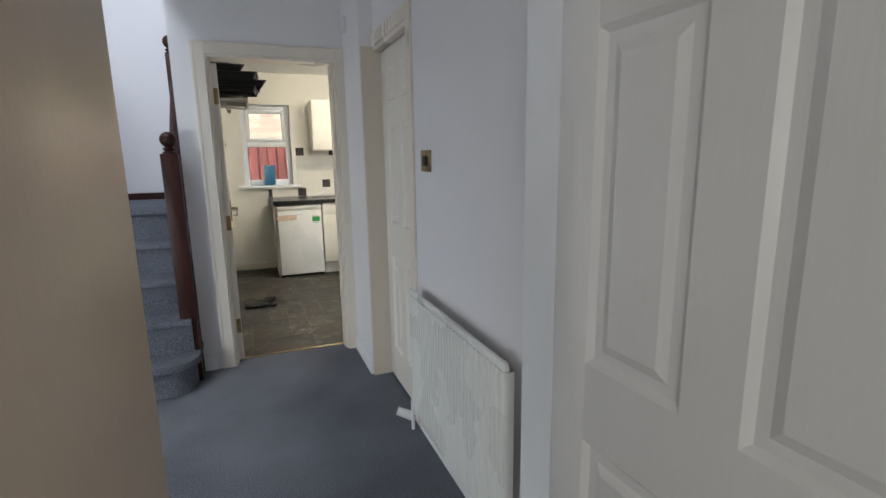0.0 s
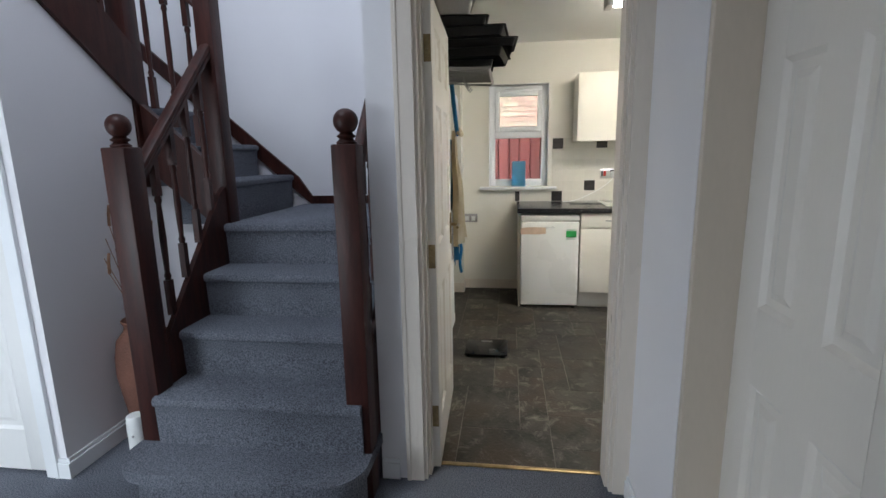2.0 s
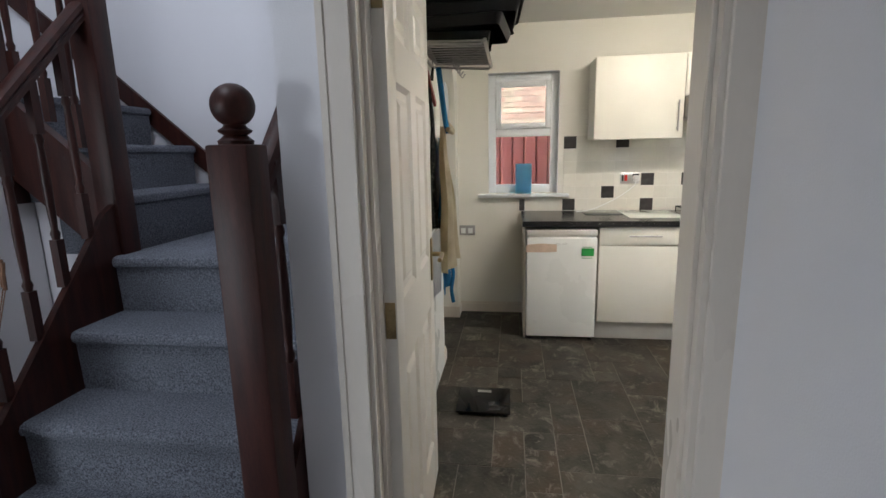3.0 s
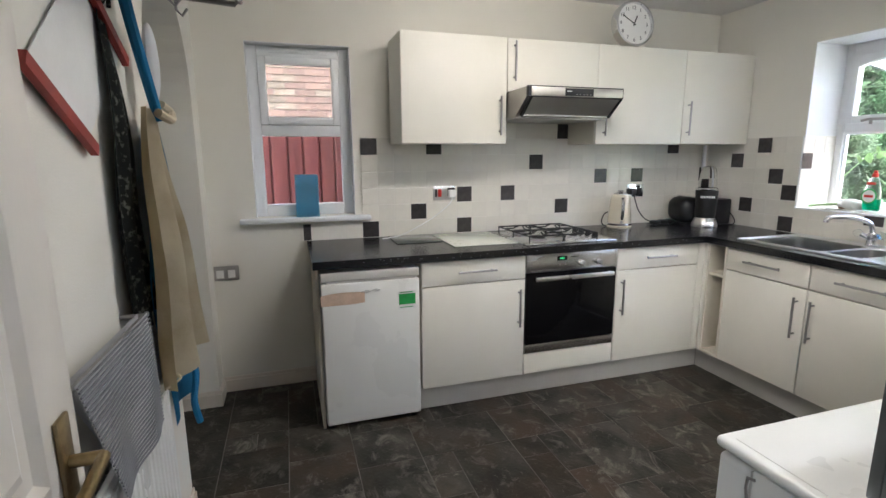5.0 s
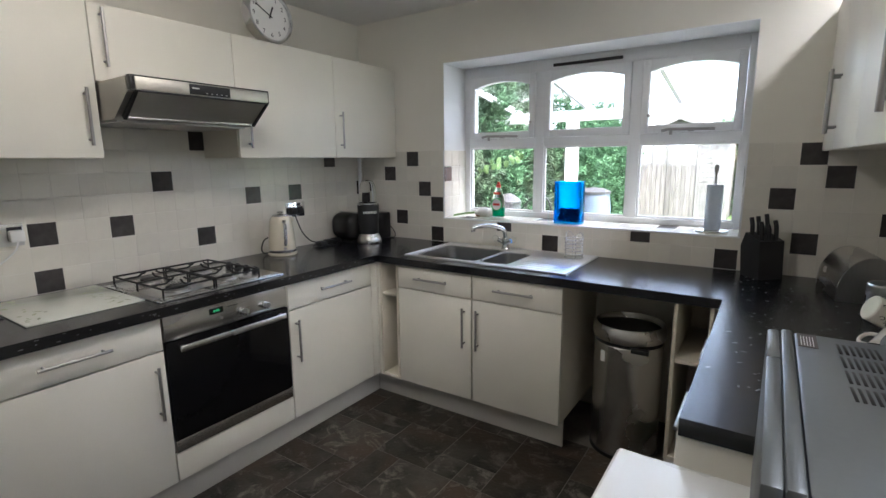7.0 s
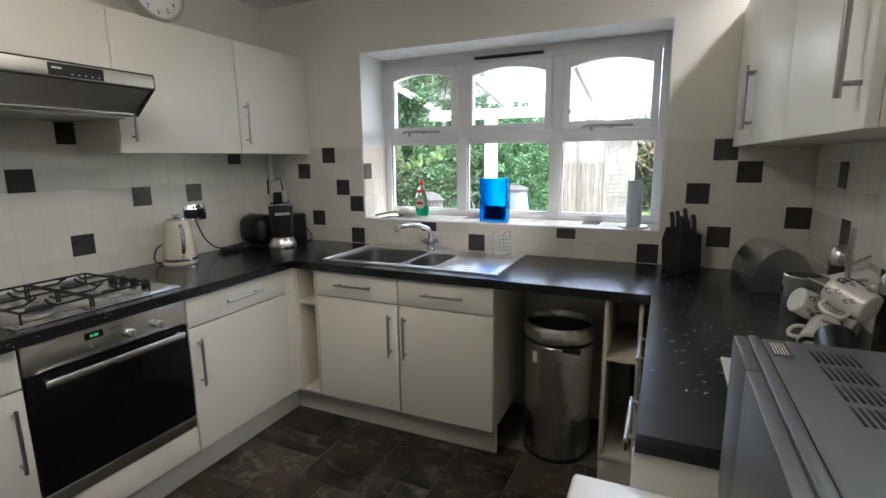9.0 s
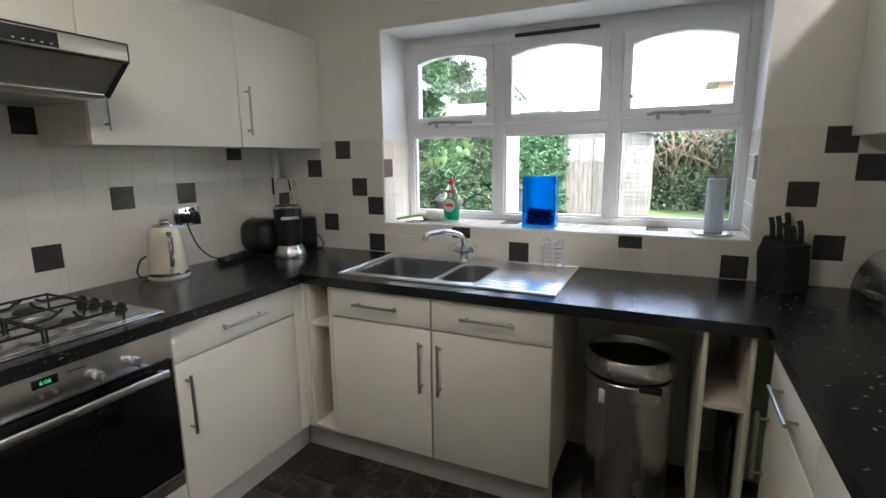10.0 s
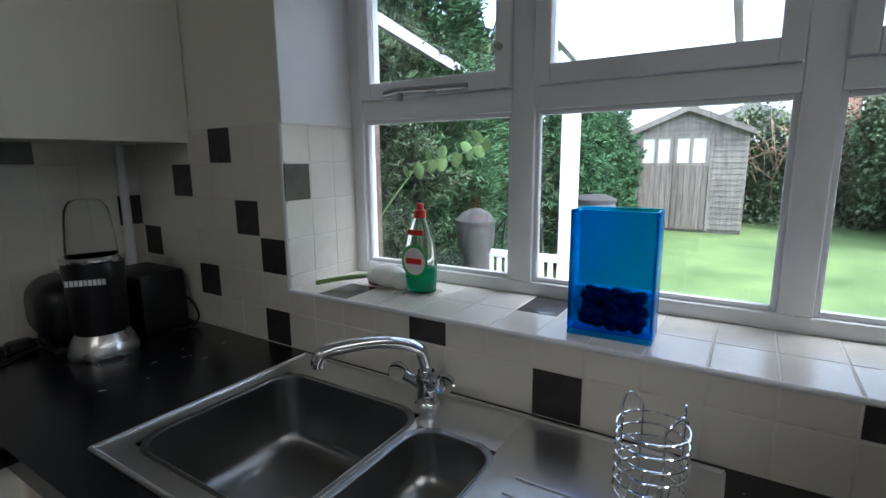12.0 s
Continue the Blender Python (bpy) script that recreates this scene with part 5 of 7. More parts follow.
tap = thing("tap", (3.70, 6.36, 0.914), "chrome mixer tap with clear capstan heads", "tap")
T0 = Vector((3.715, 6.36, 0.914))
part("body", lathe(BM(), T0, [(0.026, 0), (0.027, 0.006), (0.022, 0.012), (0.021, 0.045), (0.024, 0.06), (0.018, 0.075)], 24), M_chrome, tap)
td = Vector((-0.84, 0.54, 0)).normalized()
pts = smooth_path([T0 + Vector((0, 0, 0.07)), T0 + Vector((0, 0, 0.12)) + td * 0.012, T0 + Vector((0, 0, 0.144)) + td * 0.055, T0 + Vector((0, 0, 0.157)) + td * 0.12, T0 + Vector((0, 0, 0.155)) + td * 0.205, T0 + Vector((0, 0, 0.142)) + td * 0.222, T0 + Vector((0, 0, 0.126)) + td * 0.224], 6)
part("spout", tube(BM(), pts, 0.0130, 14), M_chrome, tap, "curved chrome spout")
for s in (-1, 1):
    dv = Vector((-0.35, s * 0.94, 0)).normalized()
    b = cyl(BM(), T0 + Vector((0, 0, 0.045)) + dv * 0.015, T0 + Vector((0, 0, 0.062)) + dv * 0.048, 0.013, 0.012)
    part("valve", b, M_chrome, tap)
    part("head", ball(BM(), T0 + Vector((0, 0, 0.068)) + dv * 0.062, 0.0215, 1, 1, 1, 10, 7), M_plastic, tap, "clear faceted tap head")

# wire holder on the drainer
wh = thing("wire_cutlery_holder", (3.645, 5.90, 0.914), "chrome wire cutlery drainer", "cutlery holder")
Wc = Vector((3.650, 5.905, 0.9195))
ring = lambda z, r=0.052: [Wc + Vector((r * math.cos(a), r * math.sin(a), z)) for a in [2 * math.pi * k / 28 for k in range(28)]]
for z in (0.003, 0.024, 0.045, 0.066, 0.087, 0.108):
    part("ring", tube(BM(), ring(z), 0.0020, 7, True), M_chrome, wh)
for k in range(4):
    a = math.pi / 2 * k + 0.5
    p = Wc + Vector((0.046 * math.cos(a), 0.046 * math.sin(a), 0))
    part("upright", tube(BM(), [p + Vector((0, 0, 0.002)), p + Vector((0, 0, 0.125 + (0.02 if k % 2 else 0)))], 0.0018, 7), M_chrome, wh)
for a in (0.5, 0.5 + math.pi):
    b = BM()
    tube(b, [Wc + Vector((0.046 * math.cos(a + t), 0.046 * math.sin(a + t), 0.125 + 0.02 * math.sin(t / 1.1 * math.pi))) for t in [1.1 * k / 10 for k in range(11)]], 0.002, 7)
    part("loop", b, M_chrome, wh)
b = BM()
for k in range(7):
    y = -0.042 + 0.014 * k
    h = math.sqrt(max(0, 0.046 ** 2 - y * y))
    tube(b, [Wc + Vector((-h, y, 0.003)), Wc + Vector((h, y, 0.003))], 0.0014, 6)
part("base", b, M_chrome, wh)

# ---------------- window sills ----------------
SILL = 1.0785


def blue_vase(x, y, z, w, d, h, label, turn=0.0, level=0.42, glass=M_blue):
    root = thing("glass_vase", (x, y, z), label, "vase", "blue glass vases on the window sills")
    m = pose(x, y, z, 0, 0, turn)
    t = 0.006
    part("base", box(BM(), -w / 2, -d / 2, 0.0, w / 2, d / 2, 0.012, 0.002), glass, root, M=m)
    for x0, y0, x1, y1 in ((-w / 2, -d / 2, -w / 2 + t, d / 2), (w / 2 - t, -d / 2, w / 2, d / 2), (-w / 2 + t, -d / 2, w / 2 - t, -d / 2 + t), (-w / 2 + t, d / 2 - t, w / 2 - t, d / 2)):
        part("side", box(BM(), x0, y0, 0.0121, x1, y1, h, 0.002), glass, root, M=m)
    c = BM()
    random.seed(int(x * 10))
    for k in range(230):
        r = random.uniform(0.008, 0.014)
        px, py = random.uniform(-w / 2 + 0.025, w / 2 - 0.025), random.uniform(-d / 2 + 0.025, d / 2 - 0.025)
        ball(c, (px, py, 0.022 + random.random() * (h * level * (0.7 + 0.3 * math.sin(px * 60)) - 0.03)), r, 1, 1, 0.8, 8, 6)
    part("pebbles", c, M_dblue, root, "dark blue pebbles", M=m)["kind"] = "stuff"
    return root


blue_vase(3.89, 6.025, SILL, 0.085, 0.16, 0.252, "tall square blue glass vase half full of dark pebbles", 2)
blue_vase(0.79, 7.633, 1.0577, 0.135, 0.075, 0.25, "small blue glass vase on the white window board", 0, 0.33, M_lblue)

# washing-up bottle
wb = thing("washing_up_bottle", (3.95, 6.53, SILL), "clear bottle half full of green washing-up liquid with a red cap", "bottle")
B0 = Vector((3.952, 6.533, SILL))
prof = [(0.028, 0), (0.032, 0.005), (0.033, 0.03), (0.0345, 0.06), (0.034, 0.085), (0.031, 0.115), (0.025, 0.145), (0.017, 0.17), (0.0125, 0.182), (0.012, 0.186)]
liq = [(r - 0.003, z + 0.003) for r, z in prof[:4]]
b = lathe(BM(), (0, 0, 0), liq, 28)
b.transform(Matrix.Translation(B0) @ Matrix.Diagonal((0.85, 1.38, 1.06, 1)))
part("liquid", b, M_green, wb, "green liquid")
b = lathe(BM(), (0, 0, 0), prof, 28)
b.transform(Matrix.Translation(B0) @ Matrix.Diagonal((0.85, 1.38, 1.06, 1)))
part("bottle", b, M_plastic, wb, "clear plastic bottle")
part("cap", lathe(BM(), B0 + Vector((0, 0, 0.196)), [(0.016, 0), (0.015, 0.018), (0.010, 0.022), (0.009, 0.036), (0.006, 0.038)], 20), M_red, wb, "red cap")
lab = ball(BM(), (0, 0, 0), 1, 0.0015, 0.034, 0.036, 20, 10)
part("label", lab, M_paper, wb, "white oval label with a green edge", M=Matrix.Translation(B0 + Vector((-0.0305, 0, 0.085))))
part("label_ring", ball(BM(), (0, 0, 0), 1, 0.0012, 0.041, 0.044, 20, 10), M_sticker, wb, M=Matrix.Translation(B0 + Vector((-0.0298, 0, 0.085))))
part("label_bar", box(BM(), -0.0335, -0.024, 0.078, -0.0318, 0.024, 0.093), M_red, wb, M=Matrix.Translation(B0))
part("neck_band", box(BM(), -0.0235, -0.024, 0.152, -0.0215, 0.024, 0.166), M_red, wb, M=Matrix.Translation(B0))

# cloth, brush and soap at the sill's end
sc = thing("dish_brush", (3.94, 6.73, SILL), "washing-up brush with a green and white handle", "brush")
part("handle", tube(BM(), smooth_path([(3.86, 6.83, SILL + 0.010), (3.90, 6.77, SILL + 0.022), (3.95, 6.70, SILL + 0.03)]), 0.007), M_vine, sc, "green handle")
part("head", ball(BM(), (3.95, 6.68, SILL + 0.028), 0.028, 1, 1.2, 0.75), M_paper, sc, "white brush head")
part("bristles", ball(BM(), (3.955, 6.685, SILL + 0.012), 0.022, 1.1, 1.3, 0.55), M_reed, sc)
single("sponge", ball(ball(BM(), (3.955, 6.645, SILL + 0.033), 0.034, 1.1, 1.7, 0.97), (3.95, 6.60, SILL + 0.026), 0.026, 1.1, 1.2, 1.0), M_paper, "white balled-up cloth on the sill", "cloth")
single("soap_dish", box(BM(), 3.90, 6.49, SILL + 0.0005, 3.99, 6.585, SILL + 0.006, 0.003), M_plastic, "clear tray under the bottle", "tray")
# slight lift so that the bottle stands in its tray
wb.location.z += 0.006

# kitchen roll on its stand
kr = thing("kitchen_roll_holder", (3.90, 5.25, SILL), "kitchen roll on a steel stand", "kitchen roll")
R0 = Vector((3.905, 5.262, SILL))
part("base", lathe(BM(), R0, [(0.078, 0), (0.079, 0.004), (0.074, 0.011), (0.02, 0.013)], 36), M_steel, kr, "round steel base")
part("rod", lathe(BM(), R0 + Vector((0, 0, 0.012)), [(0.006, 0), (0.006, 0.29), (0.010, 0.30), (0.011, 0.325), (0.006, 0.335)], 16), M_dsteel, kr, "steel rod with a knob")
part("roll", lathe(BM(), R0 + Vector((0, 0, 0.014)), [(0.036, 0), (0.038, 0.002), (0.0385, 0.12), (0.038, 0.228), (0.036, 0.23), (0.02, 0.23), (0.02, 0.225)], 32), M_roll, kr, "thin roll of blue-white paper")

# ---------------- bin, knife block, bread bin ----------------
bn = thing("pedal_bin", (3.43, 5.54, 0), "tall brushed steel bin with an open swing top", "bin")
b0 = (3.46, 5.545, 0)
part("foot", lathe(BM(), b0, [(0.163, 0), (0.165, 0.004), (0.165, 0.02), (0.160, 0.022)], 40), M_black, bn)
part("body", lathe(BM(), b0, [(0.160, 0.022), (0.1615, 0.03), (0.1625, 0.30), (0.1625, 0.575), (0.160, 0.578)], 48), M_steel, bn, "brushed steel drum")
part("gap", lathe(BM(), b0, [(0.157, 0.578), (0.157, 0.598)], 48), M_black, bn)
b = lathe(BM(), b0, [(0.167, 0.598), (0.172, 0.605), (0.173, 0.632), (0.168, 0.655), (0.161, 0.668), (0.156, 0.670), (0.153, 0.664), (0.152, 0.60)], 48, True)
part("rim", b, M_steel, bn, "rounded steel rim")
# black disc fills the open top, standing in for the shade inside the drum
part("opening_fill", lathe(BM(), b0, [(0.1515, 0.60), (0.1515, 0.640), (0.10, 0.646), (0.02, 0.647)], 40), M_black, bn, "black disc for the dark inside of the open top")
part("grip", box(BM(), 3.295, 5.42, 0.565, 3.318, 5.50, 0.592, 0.006), M_black, bn, "black grip", M=None)
part("sticker", box(BM(), 3.298, 5.566, 0.49, 3.3055, 5.590, 0.545, 0.001), M_paper, bn, "small white sticker", M=Matrix.Translation((b0[0], b0[1], 0)) @ Matrix.Rotation(-0.35, 4, 'Z') @ Matrix.Translation((-b0[0], -b0[1], 0)))

kb = thing("knife_block", (3.70, 5.02, 0.91), "black knife block with black-handled knives", "knife block")
MK = pose(3.695, 5.025, 0.91, 0, 0, 40)
b = prism(BM(), [(-0.055, 0.0), (0.06, 0.0), (0.075, 0.14), (0.05, 0.205), (-0.045, 0.175)], -0.06, 0.06, "y")
part("block", b, M_black, kb, M=MK)
for i, (u, v, l) in enumerate(((-0.025, -0.035, 0.095), (-0.025, 0.0, 0.075), (-0.025, 0.035, 0.09), (0.025, -0.03, 0.12), (0.025, 0.012, 0.11), (0.03, 0.04, 0.105))):
    h = part("knife_handle", tube(BM(), [(u, v, 0.17), (u + 0.006, v, 0.19 + l * 0.5), (u + 0.016, v, 0.17 + l)], 0.0095, 10), M_black, kb, M=MK)
    part("rivet", ball(BM(), (u + 0.007, v - 0.0095, 0.19 + l * 0.5), 0.003, 1, 0.5, 1, 8, 6), M_chrome, h, M=MK)

bb = thing("bread_bin", (3.52, 4.72, 0.91), "brushed steel dome bread bin", "bread bin")
MB = pose(3.545, 4.695, 0.91, 0, 0, 98)
prof = [(-0.105, 0.0)] + [(-0.105 * math.cos(math.pi * k / 36), 0.025 + 0.15 * math.sin(math.pi * k / 36)) for k in range(37)] + [(0.105, 0.0)]
b = prism(BM(), prof, -0.145, 0.145, "y")
part("shell", b, M_steel, bb, "rolled steel dome", M=MB)
for s in (-0.150, 0.150):
    part("end_cap", prism(BM(), prof, s - 0.004, s + 0.004, "y"), M_dsteel, bb, M=MB)
part("handle", cyl(BM(), (0.112, -0.04, 0.045), (0.112, 0.04, 0.045), 0.009), M_dsteel, bb, M=MB)

single("canister", lathe(BM(), (3.16, 4.66, 0.91), [(0.060, 0), (0.062, 0.003), (0.062, 0.125), (0.058, 0.13), (0.056, 0.128), (0.056, 0.01)], 36, True), M_steel, "open brushed steel canister", "canister")


def mill(x, y, label):
    root = thing("pepper_mill", (x, y, 0.91), label, "pepper mill", "pepper mills on the worktop")
    part("body", lathe(BM(), (x, y, 0.91), [(0.030, 0), (0.031, 0.004), (0.029, 0.05), (0.029, 0.20), (0.027, 0.205)], 28), mat("smoked_acrylic", (0.02, 0.018, 0.017), 0.12), root)
    part("cap", lathe(BM(), (x, y, 1.115), [(0.031, 0), (0.033, 0.012), (0.031, 0.035), (0.020, 0.055), (0.006, 0.062)], 28), M_steel, root, "domed steel cap")
    return root


mill(2.985, 4.615, "tall dark pepper mill with a steel cap")
mill(2.63, 4.60, "tall dark pepper mill with a steel cap")


def mug(x, y, z, m_turn, material, label, pattern=False):
    """A mug hung tilted on the mug tree; axis along its local z."""
    root = thing("mug", (x, y, z), label, "mug", "mugs on the mug tree")
    M = Matrix.Translation((x, y, z)) @ m_turn
    b = BM()
    lathe(b, (0, 0, 0), [(0.034, 0), (0.037, 0.003), (0.040, 0.05), (0.042, 0.095), (0.0405, 0.0955), (0.038, 0.05), (0.034, 0.008)], 28, True)
    part("cup", b, material, root, M=M)
    part("handle", tube(BM(), smooth_path([(0.039, 0, 0.02), (0.062, 0, 0.022), (0.070, 0, 0.05), (0.062, 0, 0.076), (0.040, 0, 0.08)], 5), 0.0055, 9), material, root, M=M)
    if pattern:
        random.seed(int(x * 1000))
        b = BM()
        for k in range(40):
            a, zz = random.uniform(0.5, 5.8), random.uniform(0.015, 0.085)
            r = 0.0405 + 0.0012 * (zz / 0.05)
            c = Vector((r * math.cos(a), r * math.sin(a), zz))
            tg = Vector((-math.sin(a), math.cos(a), 0))
            rr = random.uniform(0.003, 0.007)
            tube(b, [c + tg * rr * math.cos(q) + Vector((0, 0, rr * 1.3 * math.sin(q))) for q in [random.uniform(4.0, 5.9) * j / 9 for j in range(10)]], 0.0010, 5)
        part("scroll_print", b, M_black, root, "black scrolled print", M=M)["kind"] = "stuff"
    return root


tree = thing("mug_tree", (2.72, 4.67, 0.91), "steel mug tree with hanging mugs", "mug tree")
part("base", lathe(BM(), (2.72, 4.67, 0.91), [(0.075, 0), (0.075, 0.008), (0.02, 0.014)], 32), M_steel, tree)
part("pole", cyl(BM(), (2.72, 4.67, 0.92), (2.72, 4.67, 1.26), 0.007), M_steel, tree)
TR = lambda rx, ry, rz: pose(0, 0, 0, rx, ry, rz)
M_mug = mat("white_china", (0.80, 0.78, 0.73), 0.15, var=0.02, scale=4, coat=0.4)
for i, (dx, dy, z, rx, ry, rz, mt, lb, pt) in enumerate((
        (0.06, 0.13, 1.045, 115, 0, 15, M_mug, "white mug with a black scrolled print", True),
        (-0.06, 0.10, 0.955, 75, 0, 60, M_mug, "plain white china mug", False),
        (0.12, 0.04, 0.97, 100, 20, -30, M_mug, "white mug with a black scrolled print", True),
        (-0.12, -0.03, 1.08, 70, 30, 120, M_mug, "white mug with a black scrolled print", True),
        (0.03, -0.09, 1.12, 110, 0, 190, M_mug, "plain white china mug", False))):
    mug(2.72 + dx, 4.67 + dy * 0.7, z, TR(rx, ry, rz), mt, lb, pt)
    part("arm", tube(BM(), [(2.72, 4.67, z + 0.04), (2.72 + dx * 0.75, 4.67 + dy * 0.55, z + 0.065)], 0.004), M_steel, tree)
mug(2.46, 4.74, 0.9895, TR(78, 0, 80), M_black, "black china mug lying on its side", False).location.z += 0.0

# picture board on the return worktop
pb = thing("picture_board", (2.45, 4.80, 0.91), "white worktop saver with a fruit print", "chopping board")
part("board", box(BM(), 2.15, 4.64, 0.9105, 2.585, 4.955, 0.917, 0.004), M_paper, pb)
part("print", box(BM(), 2.19, 4.68, 0.9171, 2.545, 4.915, 0.9176), mat("fruit_print", (0.52, 0.40, 0.22), 0.35, var=0.3, scale=16, col2=(0.62, 0.20, 0.08), mid=0.62), pb, "orange and yellow fruit print")

# ---------------- freezer and microwave ----------------
fz = thing("freezer", (1.74, 4.95, 0), "white under-counter freezer beside the worktop", "freezer")
part("body", box(BM(), 1.482, 4.66, 0.015, 2.014, 5.16, 0.832, 0.006), M_appl, fz)
part("door", box(BM(), 1.480, 5.168, 0.03, 2.016, 5.236, 0.828, 0.014, 3), M_appl, fz)
part("top", box(box(BM(), 1.477, 4.655, 0.834, 2.019, 5.244, 0.858, 0.012, 3), 1.500, 4.68, 0.858, 1.996, 5.215, 0.8595, 0.001), M_appl, fz, "white lipped top")
part("seal", box(BM(), 1.49, 5.16, 0.04, 2.006, 5.168, 0.82), M_plinth, fz, "grey door seal")
part("hinge_cover", tube(BM(), [(1.4785, 5.150, 0.815), (1.4785, 5.164, 0.812), (1.4785, 5.166, 0.79), (1.4785, 5.158, 0.75)], 0.003, 6), M_dsteel, fz, "small grey hinge cover")
for x in (1.51, 1.98):
    part("foot", cyl(BM(), (x, 5.1, 0), (x, 5.1, 0.016), 0.018), M_black, fz)
mw = thing("microwave", (1.77, 4.85, 0.86), "silver-grey microwave oven on the freezer", "microwave")
part("case", box(BM(), 1.526, 4.63, 0.872, 2.034, 4.966, 1.162, 0.006), M_silver, mw)
part("front", box(BM(), 1.524, 4.966, 0.872, 2.036, 4.984, 1.164, 0.005), M_silver, mw, "silver front frame")
part("door", box(BM(), 1.526, 4.984, 0.877, 1.888, 5.004, 1.161, 0.004), M_silver, mw, "silver-grey door")
part("control_panel", box(BM(), 1.890, 4.984, 0.877, 2.034, 5.003, 1.161, 0.004), M_silver, mw)
part("rating_label", box(BM(), 1.955, 4.935, 1.1622, 2.026, 4.961, 1.1628), mat("dark_label", (0.09, 0.075, 0.07), 0.5), mw, "dark rating label")
for k in range(5):
    part("label_print", box(BM(), 1.962, 4.940 + 0.004 * k, 1.1629, 2.01, 4.9412 + 0.004 * k, 1.1632), M_paper, mw)
for i in range(4):
    for j in range(7):
        x, y = 1.972 - 0.060 * i, 4.908 - 0.0078 * j
        b = box(BM(), -0.023, -0.0021, 0, 0.023, 0.0021, 0.0012, 0.0005)
        part("vent_slot", b, M_black, mw, M=pose(x, y, 1.1617, 0, 0, 2))
for x in (1.56, 1.98):
    for y in (4.66, 4.95):
        part("foot", cyl(BM(), (x, y, 0.8595), (x, y, 0.873), 0.012), M_rubber, mw)

# ---------------- lamp, rack, aprons, radiator by the arch ----------------
cl = thing("ceiling_light", (1.75, 6.17, 2.42), "white batten ceiling light, switched on", "ceiling light")
part("base", box(BM(), 1.32, 6.10, 2.385, 2.20, 6.24, 2.4195, 0.006), M_white, cl)
part("diffuser", box(BM(), 1.36, 6.115, 2.325, 2.16, 6.225, 2.385, 0.02, 3), M_lampglow, cl, "lit white diffuser")
for x in (1.335, 2.185):
    part("end_cap", box(BM(), x - 0.022, 6.102, 2.315, x + 0.022, 6.238, 2.386, 0.005), M_dsteel, cl, "grey end cap")

rk = thing("wall_rack", (0.4, 5.95, 1.93), "grey metal wall rack stacked with baking trays", "rack")
b = BM()
for y in (5.62, 6.26):
    tube(b, [(KW + 0.01, y, 2.05), (KW + 0.01, y, 1.89), (0.56, y, 1.87), (0.575, y, 1.89)], 0.008)
tube(b, [(0.575, 5.60, 1.885), (0.575, 6.28, 1.885)], 0.009)
tube(b, [(KW + 0.012, 5.60, 1.89), (KW + 0.012, 6.28, 1.89)], 0.009)
part("frame", b, M_dsteel, rk)
for k in range(11):
    y = 5.64 + 0.06 * k
    part("bar", tube(BM(), [(KW + 0.012, y, 1.99), (KW + 0.03, y, 1.90), (0.575, y, 1.89)], 0.005), M_dsteel, rk)
for k in range(4):
    y = 5.95 + 0.10 * k
    part("hook", tube(BM(), [(0.40, y, 1.885), (0.40, y, 1.84), (0.415, y, 1.825), (0.43, y, 1.845)], 0.004), M_dsteel, rk)


def tray(x, y, z, w, d, h, turn, material, label, tilt=0):
    b = BM()
    rings = []
    for ins, zz in ((0, h), (-0.012, h), (-0.012, h - 0.004), (0.002, h - 0.004), (0.018, 0.0)):
        rings.append([b.verts.new((px, py, zz)) for px, py in rrect(-w / 2 + ins, -d / 2 + ins, w / 2 - ins, d / 2 - ins, 0.025, 4)])
    for a, c in zip(rings, rings[1:]):
        for i in range(len(a)):
            j = (i + 1) % len(a)
            b.faces.new((a[i], a[j], c[j], c[i]))
    b.faces.new(rings[-1])
    bmesh.ops.solidify(b, geom=b.faces[:], thickness=0.002)
    return single("baking_tray", b, material, label, "baking tray", "trays on the wall rack", M=pose(x, y, z, tilt, 0, turn))


M_tray = mat("black_nonstick", (0.014, 0.014, 0.015), 0.42, var=0.3, scale=8)
tray(0.43, 5.99, 1.90, 0.30, 0.50, 0.062, 4, M_plastic, "clear plastic tray on the wall rack")
tray(0.47, 5.90, 1.965, 0.40, 0.46, 0.05, -5, M_tray, "black non-stick baking tray on the rack")
tray(0.50, 5.88, 2.017, 0.44, 0.44, 0.045, 3, M_tray, "black non-stick baking tray on the rack")
tray(0.46, 5.80, 2.065, 0.42, 0.40, 0.05, -3, M_tray, "black roasting tin on the rack")
tray(0.40, 5.74, 2.117, 0.30, 0.34, 0.05, 6, M_tray, "black roasting tin on the rack")
tray(0.36, 5.66, 2.169, 0.22, 0.26, 0.075, 10, M_dsteel, "grey metal loaf tin on the stack")


def hanging(name, x, y, z0, z1, w, material, label, category, seed, depth=0.03, taper=0.35):
    """Cloth hung from one point, falling in folds; spread along y."""
    random.seed(seed)
    ph = [random.uniform(0, 6) for _ in range(4)]
    b = BM()
    nu, nv = 26, 26
    g = []
    for j in range(nv + 1):
        v = j / nv
        z = z1 + (z0 - z1) * v
        half = w * (taper + (1 - taper) * min(1, v * 2.2)) / 2
        g.append([b.verts.new((x + depth * (0.5 + 0.5 * math.sin(u / nu * 11 + ph[0] + v * 1.5)) * (0.3 + 0.7 * v) + 0.006 * math.sin(v * 9 + ph[1]), y + (2 * u / nu - 1) * half + 0.008 * math.sin(v * 7 + ph[2]), z + 0.012 * math.sin(u / nu * 6 + ph[3]) * v)) for u in range(nu + 1)])
    for j in range(nv):
        for u in range(nu):
            b.faces.new((g[j][u], g[j][u + 1], g[j + 1][u + 1], g[j + 1][u]))
    bmesh.ops.solidify(b, geom=b.faces[:], thickness=0.004)
    return single(name, b, material, label, category)


